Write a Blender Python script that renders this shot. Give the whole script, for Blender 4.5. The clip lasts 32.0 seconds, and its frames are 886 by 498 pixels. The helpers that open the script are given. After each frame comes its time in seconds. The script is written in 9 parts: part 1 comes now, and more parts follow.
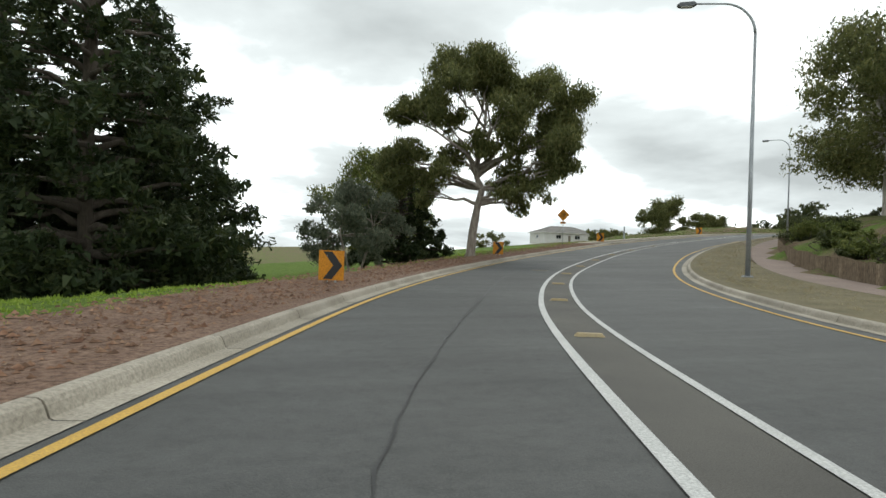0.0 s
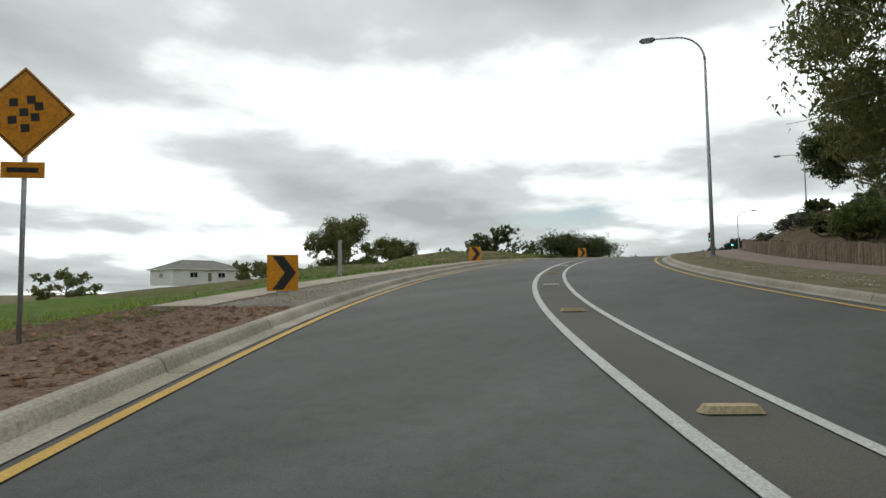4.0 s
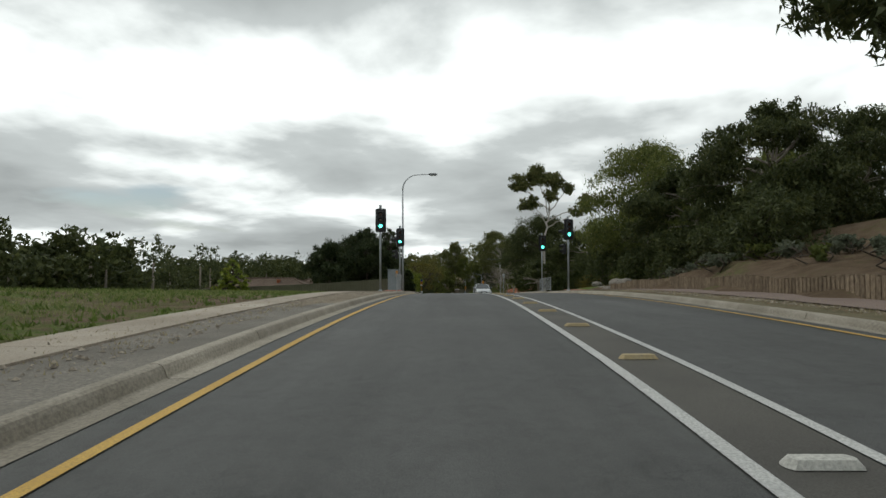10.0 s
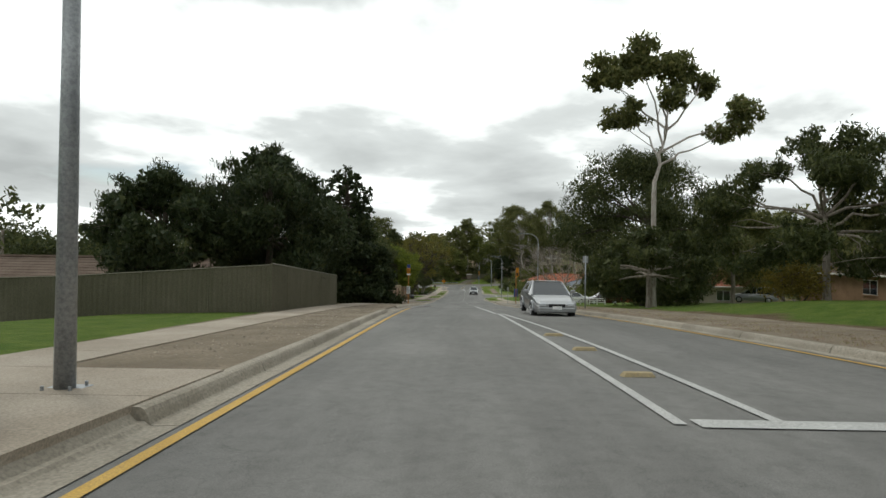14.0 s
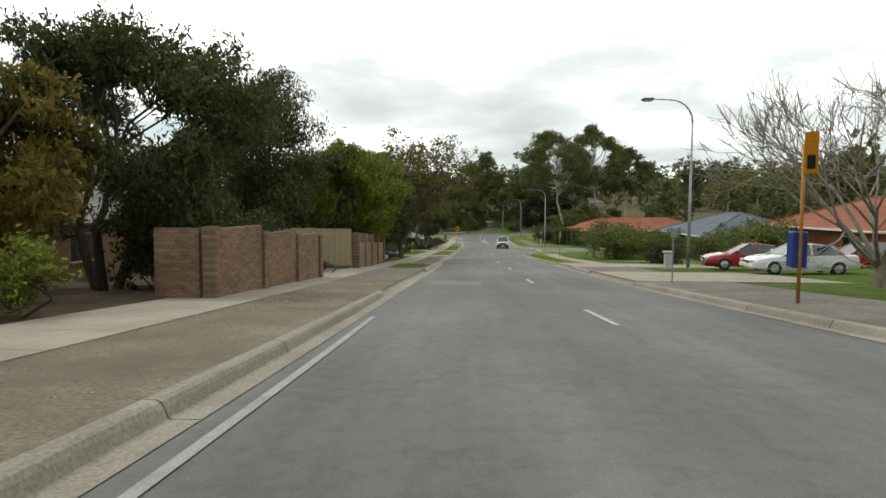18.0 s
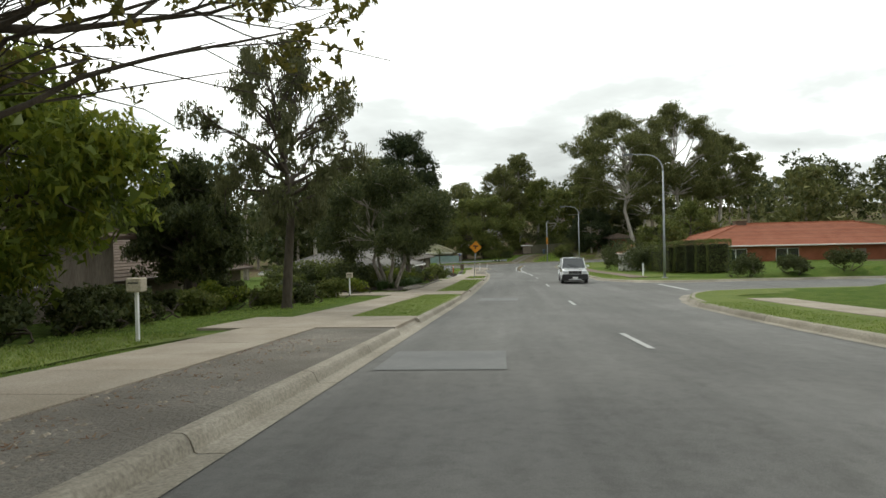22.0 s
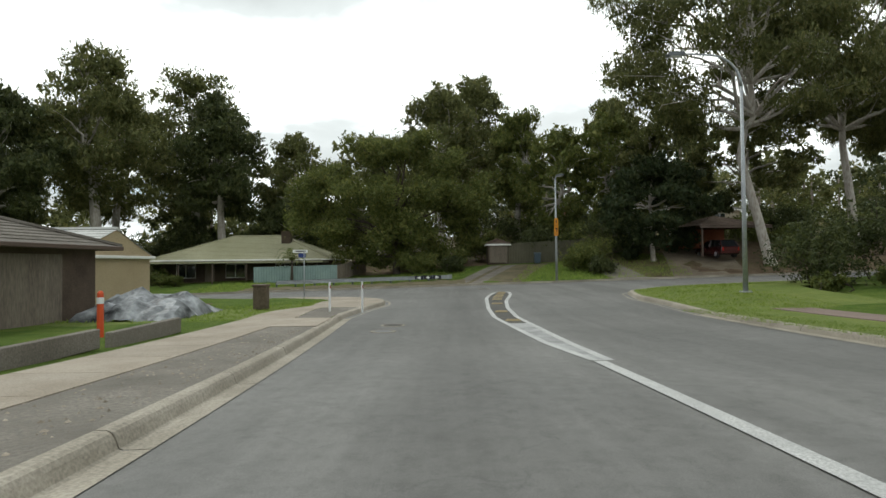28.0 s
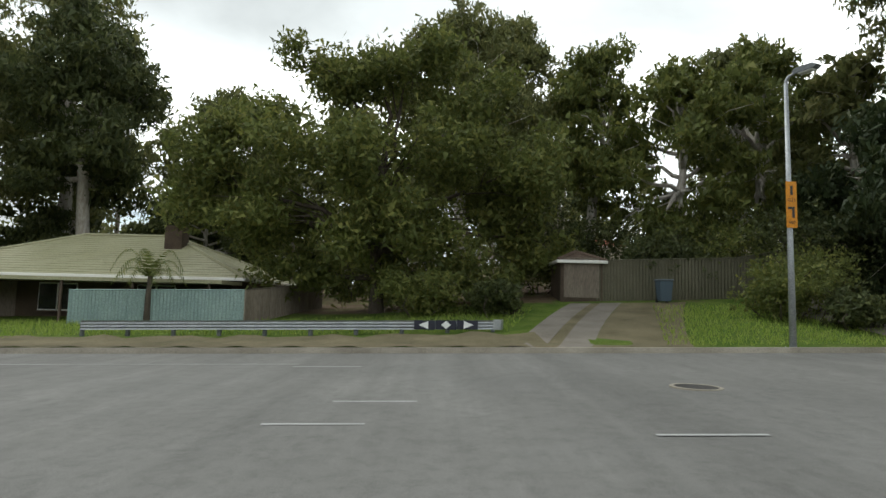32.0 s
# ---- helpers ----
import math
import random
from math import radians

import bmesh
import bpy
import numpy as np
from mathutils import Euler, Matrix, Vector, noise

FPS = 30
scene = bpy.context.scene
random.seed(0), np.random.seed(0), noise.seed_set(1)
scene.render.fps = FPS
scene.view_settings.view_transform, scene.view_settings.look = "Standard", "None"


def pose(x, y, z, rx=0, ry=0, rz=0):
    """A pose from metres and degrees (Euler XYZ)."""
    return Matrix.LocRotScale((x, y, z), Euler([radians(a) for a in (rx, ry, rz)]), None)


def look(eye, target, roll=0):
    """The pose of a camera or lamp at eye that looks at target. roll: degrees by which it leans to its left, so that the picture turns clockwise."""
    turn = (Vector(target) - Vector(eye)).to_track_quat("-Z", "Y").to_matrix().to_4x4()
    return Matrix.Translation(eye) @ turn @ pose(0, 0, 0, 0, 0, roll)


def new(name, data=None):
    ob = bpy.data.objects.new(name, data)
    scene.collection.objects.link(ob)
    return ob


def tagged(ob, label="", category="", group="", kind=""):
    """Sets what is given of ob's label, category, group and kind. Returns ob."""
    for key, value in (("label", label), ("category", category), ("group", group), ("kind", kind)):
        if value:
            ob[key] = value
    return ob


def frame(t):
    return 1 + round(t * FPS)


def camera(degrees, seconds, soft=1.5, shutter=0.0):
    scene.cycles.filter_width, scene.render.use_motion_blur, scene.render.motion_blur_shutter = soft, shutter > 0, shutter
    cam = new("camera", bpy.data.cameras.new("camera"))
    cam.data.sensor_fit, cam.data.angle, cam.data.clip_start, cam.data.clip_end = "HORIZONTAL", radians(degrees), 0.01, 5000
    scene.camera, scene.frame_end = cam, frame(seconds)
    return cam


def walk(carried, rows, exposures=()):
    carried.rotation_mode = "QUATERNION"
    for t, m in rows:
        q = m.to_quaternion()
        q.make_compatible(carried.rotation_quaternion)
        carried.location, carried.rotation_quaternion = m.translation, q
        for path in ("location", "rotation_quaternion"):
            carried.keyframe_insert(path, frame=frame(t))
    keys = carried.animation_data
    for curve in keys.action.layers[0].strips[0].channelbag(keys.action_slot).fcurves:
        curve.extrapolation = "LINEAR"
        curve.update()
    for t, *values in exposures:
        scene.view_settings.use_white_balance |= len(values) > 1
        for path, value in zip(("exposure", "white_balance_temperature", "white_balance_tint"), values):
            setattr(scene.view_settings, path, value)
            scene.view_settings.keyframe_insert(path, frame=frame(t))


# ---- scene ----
cam = camera(72.51, 32.0)
# seconds, eye x, y, z, heading, pitch, roll
DRIVE = [
    (0.0, -0.00, -0.00, 1.250, -0.00, 0.05, 1.84),
    (0.5, 0.06, 6.43, 1.206, -3.70, 0.44, 0.42),
    (1.0, 0.40, 12.82, 1.225, -7.96, 0.74, -0.65),
    (1.5, 1.24, 19.12, 1.301, -11.89, 1.33, -1.46),
    (2.0, 2.53, 25.35, 1.465, -17.47, 2.10, -1.63),
    (2.5, 4.21, 31.23, 1.630, -21.90, 2.58, -1.55),
    (3.0, 6.31, 36.84, 1.878, -25.54, 2.96, -1.16),
    (3.5, 8.76, 42.18, 2.197, -28.90, 3.33, -0.86),
    (4.0, 11.53, 47.23, 2.575, -32.27, 3.79, -0.73),
    (4.5, 14.58, 51.98, 2.999, -35.74, 4.42, -0.59),
    (5.0, 17.92, 56.43, 3.460, -39.29, 5.33, -0.06),
    (5.5, 21.33, 60.44, 3.829, -43.23, 5.39, -0.16),
    (6.0, 24.83, 64.43, 4.222, -46.02, 5.46, -0.11),
    (6.5, 28.81, 68.27, 4.616, -49.76, 5.37, 0.66),
    (7.0, 32.62, 71.76, 5.065, -53.30, 5.17, 0.32),
    (7.5, 36.45, 74.63, 5.466, -57.11, 4.68, -0.36),
    (8.0, 40.60, 77.26, 5.777, -60.51, 3.84, -0.49),
    (8.5, 45.07, 79.71, 5.992, -63.40, 3.32, -0.08),
    (9.0, 49.57, 82.06, 6.224, -66.03, 2.60, -0.32),
    (9.5, 54.33, 84.12, 6.373, -69.00, 2.40, -0.48),
    (10.0, 59.38, 85.70, 6.640, -71.26, 2.17, -0.20),
    (10.5, 64.35, 87.31, 6.850, -71.87, 1.74, -0.40),
    (11.0, 69.45, 88.96, 6.968, -71.97, 1.45, -0.61),
    (11.5, 74.60, 90.62, 6.981, -71.71, 1.50, -0.38),
    (12.0, 79.70, 92.30, 6.923, -71.25, 1.26, 0.10),
    (12.5, 84.88, 94.06, 6.843, -71.17, 1.16, 0.18),
    (13.0, 90.09, 95.84, 6.732, -70.67, 1.29, 0.24),
    (13.5, 95.13, 97.43, 6.562, -70.26, 0.88, 0.88),
    (14.0, 100.38, 99.18, 6.376, -70.23, 0.47, 0.80),
    (14.5, 105.80, 101.05, 6.157, -70.38, -0.00, 0.44),
    (15.0, 111.38, 103.04, 5.898, -70.59, -0.60, 0.04),
    (15.5, 117.07, 105.18, 5.591, -70.74, -1.39, -0.31),
    (16.0, 122.81, 107.53, 5.235, -70.69, -2.43, -0.54),
    (16.5, 128.59, 109.77, 4.836, -70.53, -2.95, -0.59),
    (17.0, 134.38, 111.79, 4.390, -69.63, -3.38, -0.41),
    (17.5, 140.22, 113.63, 3.907, -69.35, -3.75, -0.01),
    (18.0, 146.17, 115.64, 3.430, -69.05, -4.09, 0.21),
    (18.5, 152.13, 117.66, 2.921, -68.46, -4.35, 0.18),
    (19.0, 158.14, 119.72, 2.450, -68.13, -3.95, 0.22),
    (19.5, 164.06, 121.76, 1.999, -67.87, -3.09, 0.00),
    (20.0, 169.91, 123.67, 1.610, -67.61, -2.14, -0.25),
    (20.5, 175.98, 125.57, 1.208, -67.46, -1.90, -0.83),
    (21.0, 182.17, 127.59, 0.792, -67.34, -1.64, -1.38),
    (21.5, 188.38, 129.76, 0.368, -66.22, -1.28, -1.54),
    (22.0, 194.60, 131.88, -0.047, -66.32, -0.67, -1.25),
    (22.5, 200.69, 134.10, -0.460, -66.76, -0.55, -1.16),
    (23.0, 206.95, 136.15, -0.858, -68.16, -0.48, -0.51),
    (23.5, 213.11, 138.12, -1.209, -67.28, -0.49, -0.12),
    (24.0, 219.13, 139.80, -1.461, -67.32, -0.49, 0.87),
    (24.5, 225.08, 141.54, -1.686, -67.62, 0.49, 0.54),
    (25.0, 230.82, 143.37, -1.809, -68.53, 0.55, -0.02),
    (25.5, 236.42, 145.21, -1.911, -69.31, 0.57, -0.45),
    (26.0, 241.94, 146.96, -2.054, -69.86, 0.45, -0.36),
    (26.5, 247.37, 148.64, -2.238, -70.08, 0.33, -0.10),
    (27.0, 252.68, 150.28, -2.450, -70.11, 0.35, 0.10),
    (27.5, 257.84, 151.89, -2.667, -70.35, 0.66, 0.03),
    (28.0, 262.84, 153.50, -2.866, -71.37, 1.39, -0.55),
    (28.5, 267.65, 155.08, -3.039, -71.46, 1.70, -0.90),
    (29.0, 271.95, 156.47, -3.173, -71.32, 2.05, -1.19),
    (29.5, 275.82, 157.80, -3.290, -70.71, 2.40, -1.63),
    (30.0, 279.24, 159.13, -3.436, -71.43, 3.00, -1.27),
    (30.5, 282.22, 160.32, -3.385, -74.34, 5.62, -0.34),
    (31.0, 284.67, 161.78, -3.317, -74.05, 6.27, 1.78),
    (31.5, 286.71, 162.99, -3.313, -73.30, 5.45, 1.26),
    (32.0, 288.44, 163.73, -3.258, -71.84, 5.20, 1.41),
]
PATH = [(t, pose(x, y, z, 90 + p, 0, h) @ pose(0, 0, 0, 0, 0, r)) for t, x, y, z, h, p, r in DRIVE]
walk(cam, PATH, [(0, .12, 6380, 4), (2.5, -.02, 6400, 4), (4.5, -.35, 6450, 4), (6, -.55, 6450, 4), (8.5, -.55, 6450, 4), (11, -.42, 6450, 4), (13, -.22, 6500, 5), (15.5, .0, 6600, 5), (18, .15, 6620, 4.5), (25, .17, 6620, 4), (28, .12, 6450, 4), (30, .27, 6400, 4), (32, .33, 6400, 5)])

# ---------------------------------------------------------------- world, sun
world = bpy.data.worlds.new("sky")
scene.world = world
world.use_nodes = True
SUN_UP, SUN_TURN = 52.0, 25.0          # degrees: elevation, compass turn from +y towards +x


def link(nt, a, b):
    nt.links.new(a, b)


def sky_nodes():
    nt = world.node_tree
    nt.nodes.clear()
    N = nt.nodes.new
    out, bg = N("ShaderNodeOutputWorld"), N("ShaderNodeBackground")
    sky = N("ShaderNodeTexSky")
    sky.sky_type = "NISHITA"
    sky.sun_disc = False
    sky.sun_elevation, sky.sun_rotation = radians(SUN_UP), radians(SUN_TURN)
    sky.air_density, sky.dust_density = 1.0, 1.5
    co, sep = N("ShaderNodeTexCoord"), N("ShaderNodeSeparateXYZ")
    link(nt, co.outputs["Generated"], sep.inputs[0])
    # cloud deck: directions laid onto a flat layer
    up = N("ShaderNodeMath"); up.operation = "MAXIMUM"; up.inputs[1].default_value = 0.0
    link(nt, sep.outputs[2], up.inputs[0])
    up2 = N("ShaderNodeMath"); up2.operation = "ADD"; up2.inputs[1].default_value = 0.16
    link(nt, up.outputs[0], up2.inputs[0])
    comb = N("ShaderNodeCombineXYZ")
    for k in (0, 1):
        dv = N("ShaderNodeMath"); dv.operation = "DIVIDE"
        link(nt, sep.outputs[k], dv.inputs[0]); link(nt, up2.outputs[0], dv.inputs[1])
        link(nt, dv.outputs[0], comb.inputs[k])
    comb.inputs[2].default_value = 3.7
    n1 = N("ShaderNodeTexNoise")
    n1.inputs["Scale"].default_value, n1.inputs["Detail"].default_value = 0.85, 7.0
    n1.inputs["Roughness"].default_value, n1.inputs["Distortion"].default_value = 0.5, 0.15
    link(nt, comb.outputs[0], n1.inputs["Vector"])
    ramp = N("ShaderNodeValToRGB")
    e = ramp.color_ramp.elements
    e[0].position, e[0].color = 0.34, (1.0, 1.0, 1.0, 1)
    e[1].position, e[1].color = 0.68, (0.32, 0.332, 0.338, 1)
    for pos, col in ((0.425, (0.9, 0.915, 0.922, 1)), (0.51, (0.5, 0.517, 0.525, 1))):
        q = e.new(pos); q.color = col
    link(nt, n1.outputs["Fac"], ramp.inputs[0])
    gain = N("ShaderNodeVectorMath"); gain.operation = "SCALE"; gain.inputs["Scale"].default_value = CLOUD
    link(nt, ramp.outputs[0], gain.inputs[0])
    blue = N("ShaderNodeVectorMath"); blue.operation = "SCALE"; blue.inputs["Scale"].default_value = 0.10
    link(nt, sky.outputs[0], blue.inputs[0])
    # openings of blue
    n2 = N("ShaderNodeTexNoise"); n2.inputs["Scale"].default_value = 0.55; n2.inputs["Detail"].default_value = 6.0
    link(nt, comb.outputs[0], n2.inputs["Vector"])
    hole = N("ShaderNodeMapRange")
    hole.inputs["From Min"].default_value, hole.inputs["From Max"].default_value = 0.29, 0.35
    link(nt, n2.outputs["Fac"], hole.inputs["Value"])
    mix = N("ShaderNodeMix"); mix.data_type = "RGBA"
    link(nt, hole.outputs[0], mix.inputs["Factor"])
    link(nt, blue.outputs[0], mix.inputs["A"]); link(nt, gain.outputs[0], mix.inputs["B"])
    link(nt, mix.outputs["Result"], bg.inputs["Color"])
    bg.inputs["Strength"].default_value = 1.0
    link(nt, bg.outputs[0], out.inputs[0])


CLOUD = 1.66
sky_nodes()
sun = new("sun", bpy.data.lights.new("sun", "SUN"))
sun.data.energy, sun.data.angle, sun.data.color = 0.85, radians(10), (1.0, 0.96, 0.9)
su, st = radians(SUN_UP), radians(SUN_TURN)
sun.matrix_world = look((math.sin(st) * math.cos(su), math.cos(st) * math.cos(su), math.sin(su)), (0, 0, 0))


# ---------------------------------------------------------------- materials
def surf(name, c1, c2, big=0.6, fine=40.0, rough=0.85, bump=0.25, metal=0.0, spec=0.3, c3=None, spread=0.0, stretch=None, dist=0.02):
    """A worn surface: two tones at a large scale, a third or grain at a fine one, relief, per-piece variation."""
    m = bpy.data.materials.new(name)
    m.use_nodes = True
    nt = m.node_tree
    p = nt.nodes["Principled BSDF"]
    N = nt.nodes.new
    geo = N("ShaderNodeNewGeometry")
    vec = geo.outputs["Position"]
    if stretch:
        mp = N("ShaderNodeMapping"); mp.inputs["Scale"].default_value = stretch
        link(nt, vec, mp.inputs["Vector"]); vec = mp.outputs[0]
    a, b = N("ShaderNodeTexNoise"), N("ShaderNodeTexNoise")
    for n, s, d in ((a, big, 5.0), (b, fine, 3.0)):
        n.inputs["Scale"].default_value, n.inputs["Detail"].default_value = s, d
        n.inputs["Roughness"].default_value = 0.6
        link(nt, vec, n.inputs["Vector"])
    r = N("ShaderNodeMapRange")
    r.inputs["From Min"].default_value, r.inputs["From Max"].default_value = 0.32, 0.68
    link(nt, a.outputs["Fac"], r.inputs["Value"])
    mx = N("ShaderNodeMix"); mx.data_type = "RGBA"
    mx.inputs["A"].default_value, mx.inputs["B"].default_value = (*c1, 1), (*c2, 1)
    link(nt, r.outputs[0], mx.inputs["Factor"])
    r2 = N("ShaderNodeMapRange")
    r2.inputs["From Min"].default_value, r2.inputs["From Max"].default_value = 0.35, 0.7
    link(nt, b.outputs["Fac"], r2.inputs["Value"])
    m2 = N("ShaderNodeMix"); m2.data_type = "RGBA"
    if c3 is None:
        m2.blend_type = "MULTIPLY"; m2.inputs["B"].default_value = (0.62, 0.62, 0.62, 1)
    else:
        m2.inputs["B"].default_value = (*c3, 1)
    link(nt, r2.outputs[0], m2.inputs["Factor"]); link(nt, mx.outputs["Result"], m2.inputs["A"])
    col = m2.outputs["Result"]
    if spread:
        info, isl = N("ShaderNodeObjectInfo"), geo.outputs["Random Per Island"]
        add = N("ShaderNodeMath"); add.operation = "ADD"; link(nt, info.outputs["Random"], add.inputs[0]); link(nt, isl, add.inputs[1])
        fr = N("ShaderNodeMath"); fr.operation = "FRACT"; link(nt, add.outputs[0], fr.inputs[0])
        mr = N("ShaderNodeMapRange"); mr.inputs["To Min"].default_value, mr.inputs["To Max"].default_value = 1 - spread, 1 + spread
        link(nt, fr.outputs[0], mr.inputs["Value"])
        hs = N("ShaderNodeHueSaturation"); link(nt, col, hs.inputs["Color"]); link(nt, mr.outputs[0], hs.inputs["Value"])
        col = hs.outputs[0]
    link(nt, col, p.inputs["Base Color"])
    p.inputs["Roughness"].default_value, p.inputs["Metallic"].default_value = rough, metal
    p.inputs["Specular IOR Level"].default_value = spec
    if bump:
        bp = N("ShaderNodeBump"); bp.inputs["Strength"].default_value, bp.inputs["Distance"].default_value = bump, dist
        link(nt, b.outputs["Fac"], bp.inputs["Height"]); link(nt, bp.outputs[0], p.inputs["Normal"])
    return m


def leafy(name, c1, c2, c3, thin=0.25):
    m = bpy.data.materials.new(name)
    m.use_nodes = True
    nt = m.node_tree
    p, out = nt.nodes["Principled BSDF"], nt.nodes["Material Output"]
    N = nt.nodes.new
    geo = N("ShaderNodeNewGeometry")
    n = N("ShaderNodeTexNoise"); n.inputs["Scale"].default_value = 0.7; n.inputs["Detail"].default_value = 3
    link(nt, geo.outputs["Position"], n.inputs["Vector"])
    ramp = N("ShaderNodeValToRGB")
    e = ramp.color_ramp.elements
    e[0].position, e[0].color = 0.1, (*c1, 1)
    e[1].position, e[1].color = 0.95, (*c3, 1)
    q = e.new(0.55); q.color = (*c2, 1)
    ad = N("ShaderNodeMath"); ad.operation = "MULTIPLY_ADD"; ad.inputs[1].default_value = 0.55
    link(nt, geo.outputs["Random Per Island"], ad.inputs[0])
    h = N("ShaderNodeMath"); h.operation = "MULTIPLY"; h.inputs[1].default_value = 0.5
    link(nt, n.outputs["Fac"], h.inputs[0]); link(nt, h.outputs[0], ad.inputs[2])
    link(nt, ad.outputs[0], ramp.inputs[0]); link(nt, ramp.outputs[0], p.inputs["Base Color"])
    p.inputs["Roughness"].default_value, p.inputs["Specular IOR Level"].default_value = 0.6, 0.25
    tr, mx = N("ShaderNodeBsdfTranslucent"), N("ShaderNodeMixShader")
    link(nt, ramp.outputs[0], tr.inputs[0]); mx.inputs[0].default_value = thin
    link(nt, p.outputs[0], mx.inputs[1]); link(nt, tr.outputs[0], mx.inputs[2]); link(nt, mx.outputs[0], out.inputs[0])
    return m


def plain(name, c, rough=0.5, metal=0.0, spec=0.5, coat=0.0, glow=0.0):
    m = bpy.data.materials.new(name)
    m.use_nodes = True
    p = m.node_tree.nodes["Principled BSDF"]
    p.inputs["Base Color"].default_value = (*c, 1)
    p.inputs["Roughness"].default_value, p.inputs["Metallic"].default_value = rough, metal
    p.inputs["Specular IOR Level"].default_value, p.inputs["Coat Weight"].default_value = spec, coat
    if glow:
        p.inputs["Emission Color"].default_value, p.inputs["Emission Strength"].default_value = (*c, 1), glow
    return m


def glass(name, c=(0.02, 0.025, 0.03)):
    return plain(name, c, rough=0.04, spec=0.9, coat=0.6)




def tar(name, c1, c2, c3, turn, cracked=0.0):
    """Road asphalt: blotches, long wheel streaks along the road, stone grain, dark oil spots."""
    m = surf(name, c1, c2, 0.35, 90.0, 0.8, 0.5, c3=c3, dist=0.01)
    nt = m.node_tree
    p, N = nt.nodes["Principled BSDF"], nt.nodes.new
    src = p.inputs["Base Color"].links[0].from_socket
    geo, mp = N("ShaderNodeNewGeometry"), N("ShaderNodeMapping")
    mp.inputs["Rotation"].default_value = (0, 0, radians(turn))
    mp.inputs["Scale"].default_value = (0.035, 0.75, 1)
    mp2 = N("ShaderNodeMapping")
    mp2.vector_type = "POINT"
    mp2.inputs["Rotation"].default_value = (0, 0, radians(turn))
    link(nt, geo.outputs["Position"], mp2.inputs["Vector"])
    mp.inputs["Rotation"].default_value = (0, 0, 0)
    link(nt, mp2.outputs[0], mp.inputs["Vector"])
    for vec, sc, lo, hi, dark in ((mp.outputs[0], 1.0, 0.3, 0.7, 0.58), (geo.outputs["Position"], 5.0, 0.45, 0.72, 0.74), (geo.outputs["Position"], 0.12, 0.35, 0.65, 0.8)):
        n, r, x = N("ShaderNodeTexNoise"), N("ShaderNodeMapRange"), N("ShaderNodeMix")
        n.inputs["Scale"].default_value, n.inputs["Detail"].default_value = sc, 10.0
        n.inputs["Roughness"].default_value = 0.68
        link(nt, vec, n.inputs["Vector"])
        r.inputs["From Min"].default_value, r.inputs["From Max"].default_value = lo, hi
        link(nt, n.outputs["Fac"], r.inputs["Value"])
        x.data_type, x.blend_type = "RGBA", "MULTIPLY"
        x.inputs["B"].default_value = (dark, dark, dark * .99, 1)
        link(nt, r.outputs[0], x.inputs["Factor"]); link(nt, src, x.inputs["A"])
        src = x.outputs["Result"]
    if cracked:
        # thin branching cracks, gathered in tired patches
        v, wob, where = N("ShaderNodeTexVoronoi"), N("ShaderNodeTexNoise"), N("ShaderNodeTexNoise")
        v.feature = "DISTANCE_TO_EDGE"
        v.inputs["Scale"].default_value = 0.55
        wob.inputs["Scale"].default_value, wob.inputs["Detail"].default_value = 1.6, 6.0
        where.inputs["Scale"].default_value = 0.16
        link(nt, geo.outputs["Position"], wob.inputs["Vector"]); link(nt, geo.outputs["Position"], where.inputs["Vector"])
        mv = N("ShaderNodeVectorMath"); mv.operation = "MULTIPLY_ADD"
        mv.inputs[1].default_value = (1.3, 1.3, 0)
        link(nt, wob.outputs["Color"], mv.inputs[0]); link(nt, geo.outputs["Position"], mv.inputs[2])
        link(nt, mv.outputs[0], v.inputs["Vector"])
        thin, patch, both, x = N("ShaderNodeMapRange"), N("ShaderNodeMapRange"), N("ShaderNodeMath"), N("ShaderNodeMix")
        thin.inputs["From Min"].default_value, thin.inputs["From Max"].default_value = 0.008, 0.002
        patch.inputs["From Min"].default_value, patch.inputs["From Max"].default_value = 0.5, 0.62
        patch.inputs["To Max"].default_value = cracked
        link(nt, v.outputs["Distance"], thin.inputs["Value"]); link(nt, where.outputs["Fac"], patch.inputs["Value"])
        both.operation = "MULTIPLY"
        link(nt, thin.outputs[0], both.inputs[0]); link(nt, patch.outputs[0], both.inputs[1])
        x.data_type = "RGBA"
        x.inputs["B"].default_value = (0.022, 0.022, 0.022, 1)
        link(nt, both.outputs[0], x.inputs["Factor"]); link(nt, src, x.inputs["A"])
        src = x.outputs["Result"]
    link(nt, src, p.inputs["Base Color"])
    rr = N("ShaderNodeMapRange")
    rr.inputs["To Min"].default_value, rr.inputs["To Max"].default_value = 0.6, 0.85
    link(nt, n.outputs["Fac"], rr.inputs["Value"]); link(nt, rr.outputs[0], p.inputs["Roughness"])
    return m


ASPHALT = tar("asphalt", (0.148, 0.147, 0.142), (0.2, 0.196, 0.186), (0.258, 0.252, 0.238), -18.2, 0.2)
NEWTAR = tar("dark_asphalt", (0.064, 0.066, 0.068), (0.092, 0.093, 0.092), (0.125, 0.125, 0.12), -20.0, 0.3)
LAWN = surf("verge_lawn", (0.11, 0.155, 0.026), (0.195, 0.225, 0.05), 1.1, 26.0, 0.95, 0.8, c3=(0.095, 0.13, 0.028), dist=0.04)
FADED = surf("faded_paint_on_asphalt", (0.17, 0.17, 0.165), (0.52, 0.52, 0.51), 1.7, 30.0, 0.8, 0.3, c3=(0.26, 0.26, 0.26))
MEDIAN_TAR = surf("median_asphalt", (0.09, 0.085, 0.077), (0.13, 0.122, 0.108), 0.5, 80.0, 0.85, 0.4)
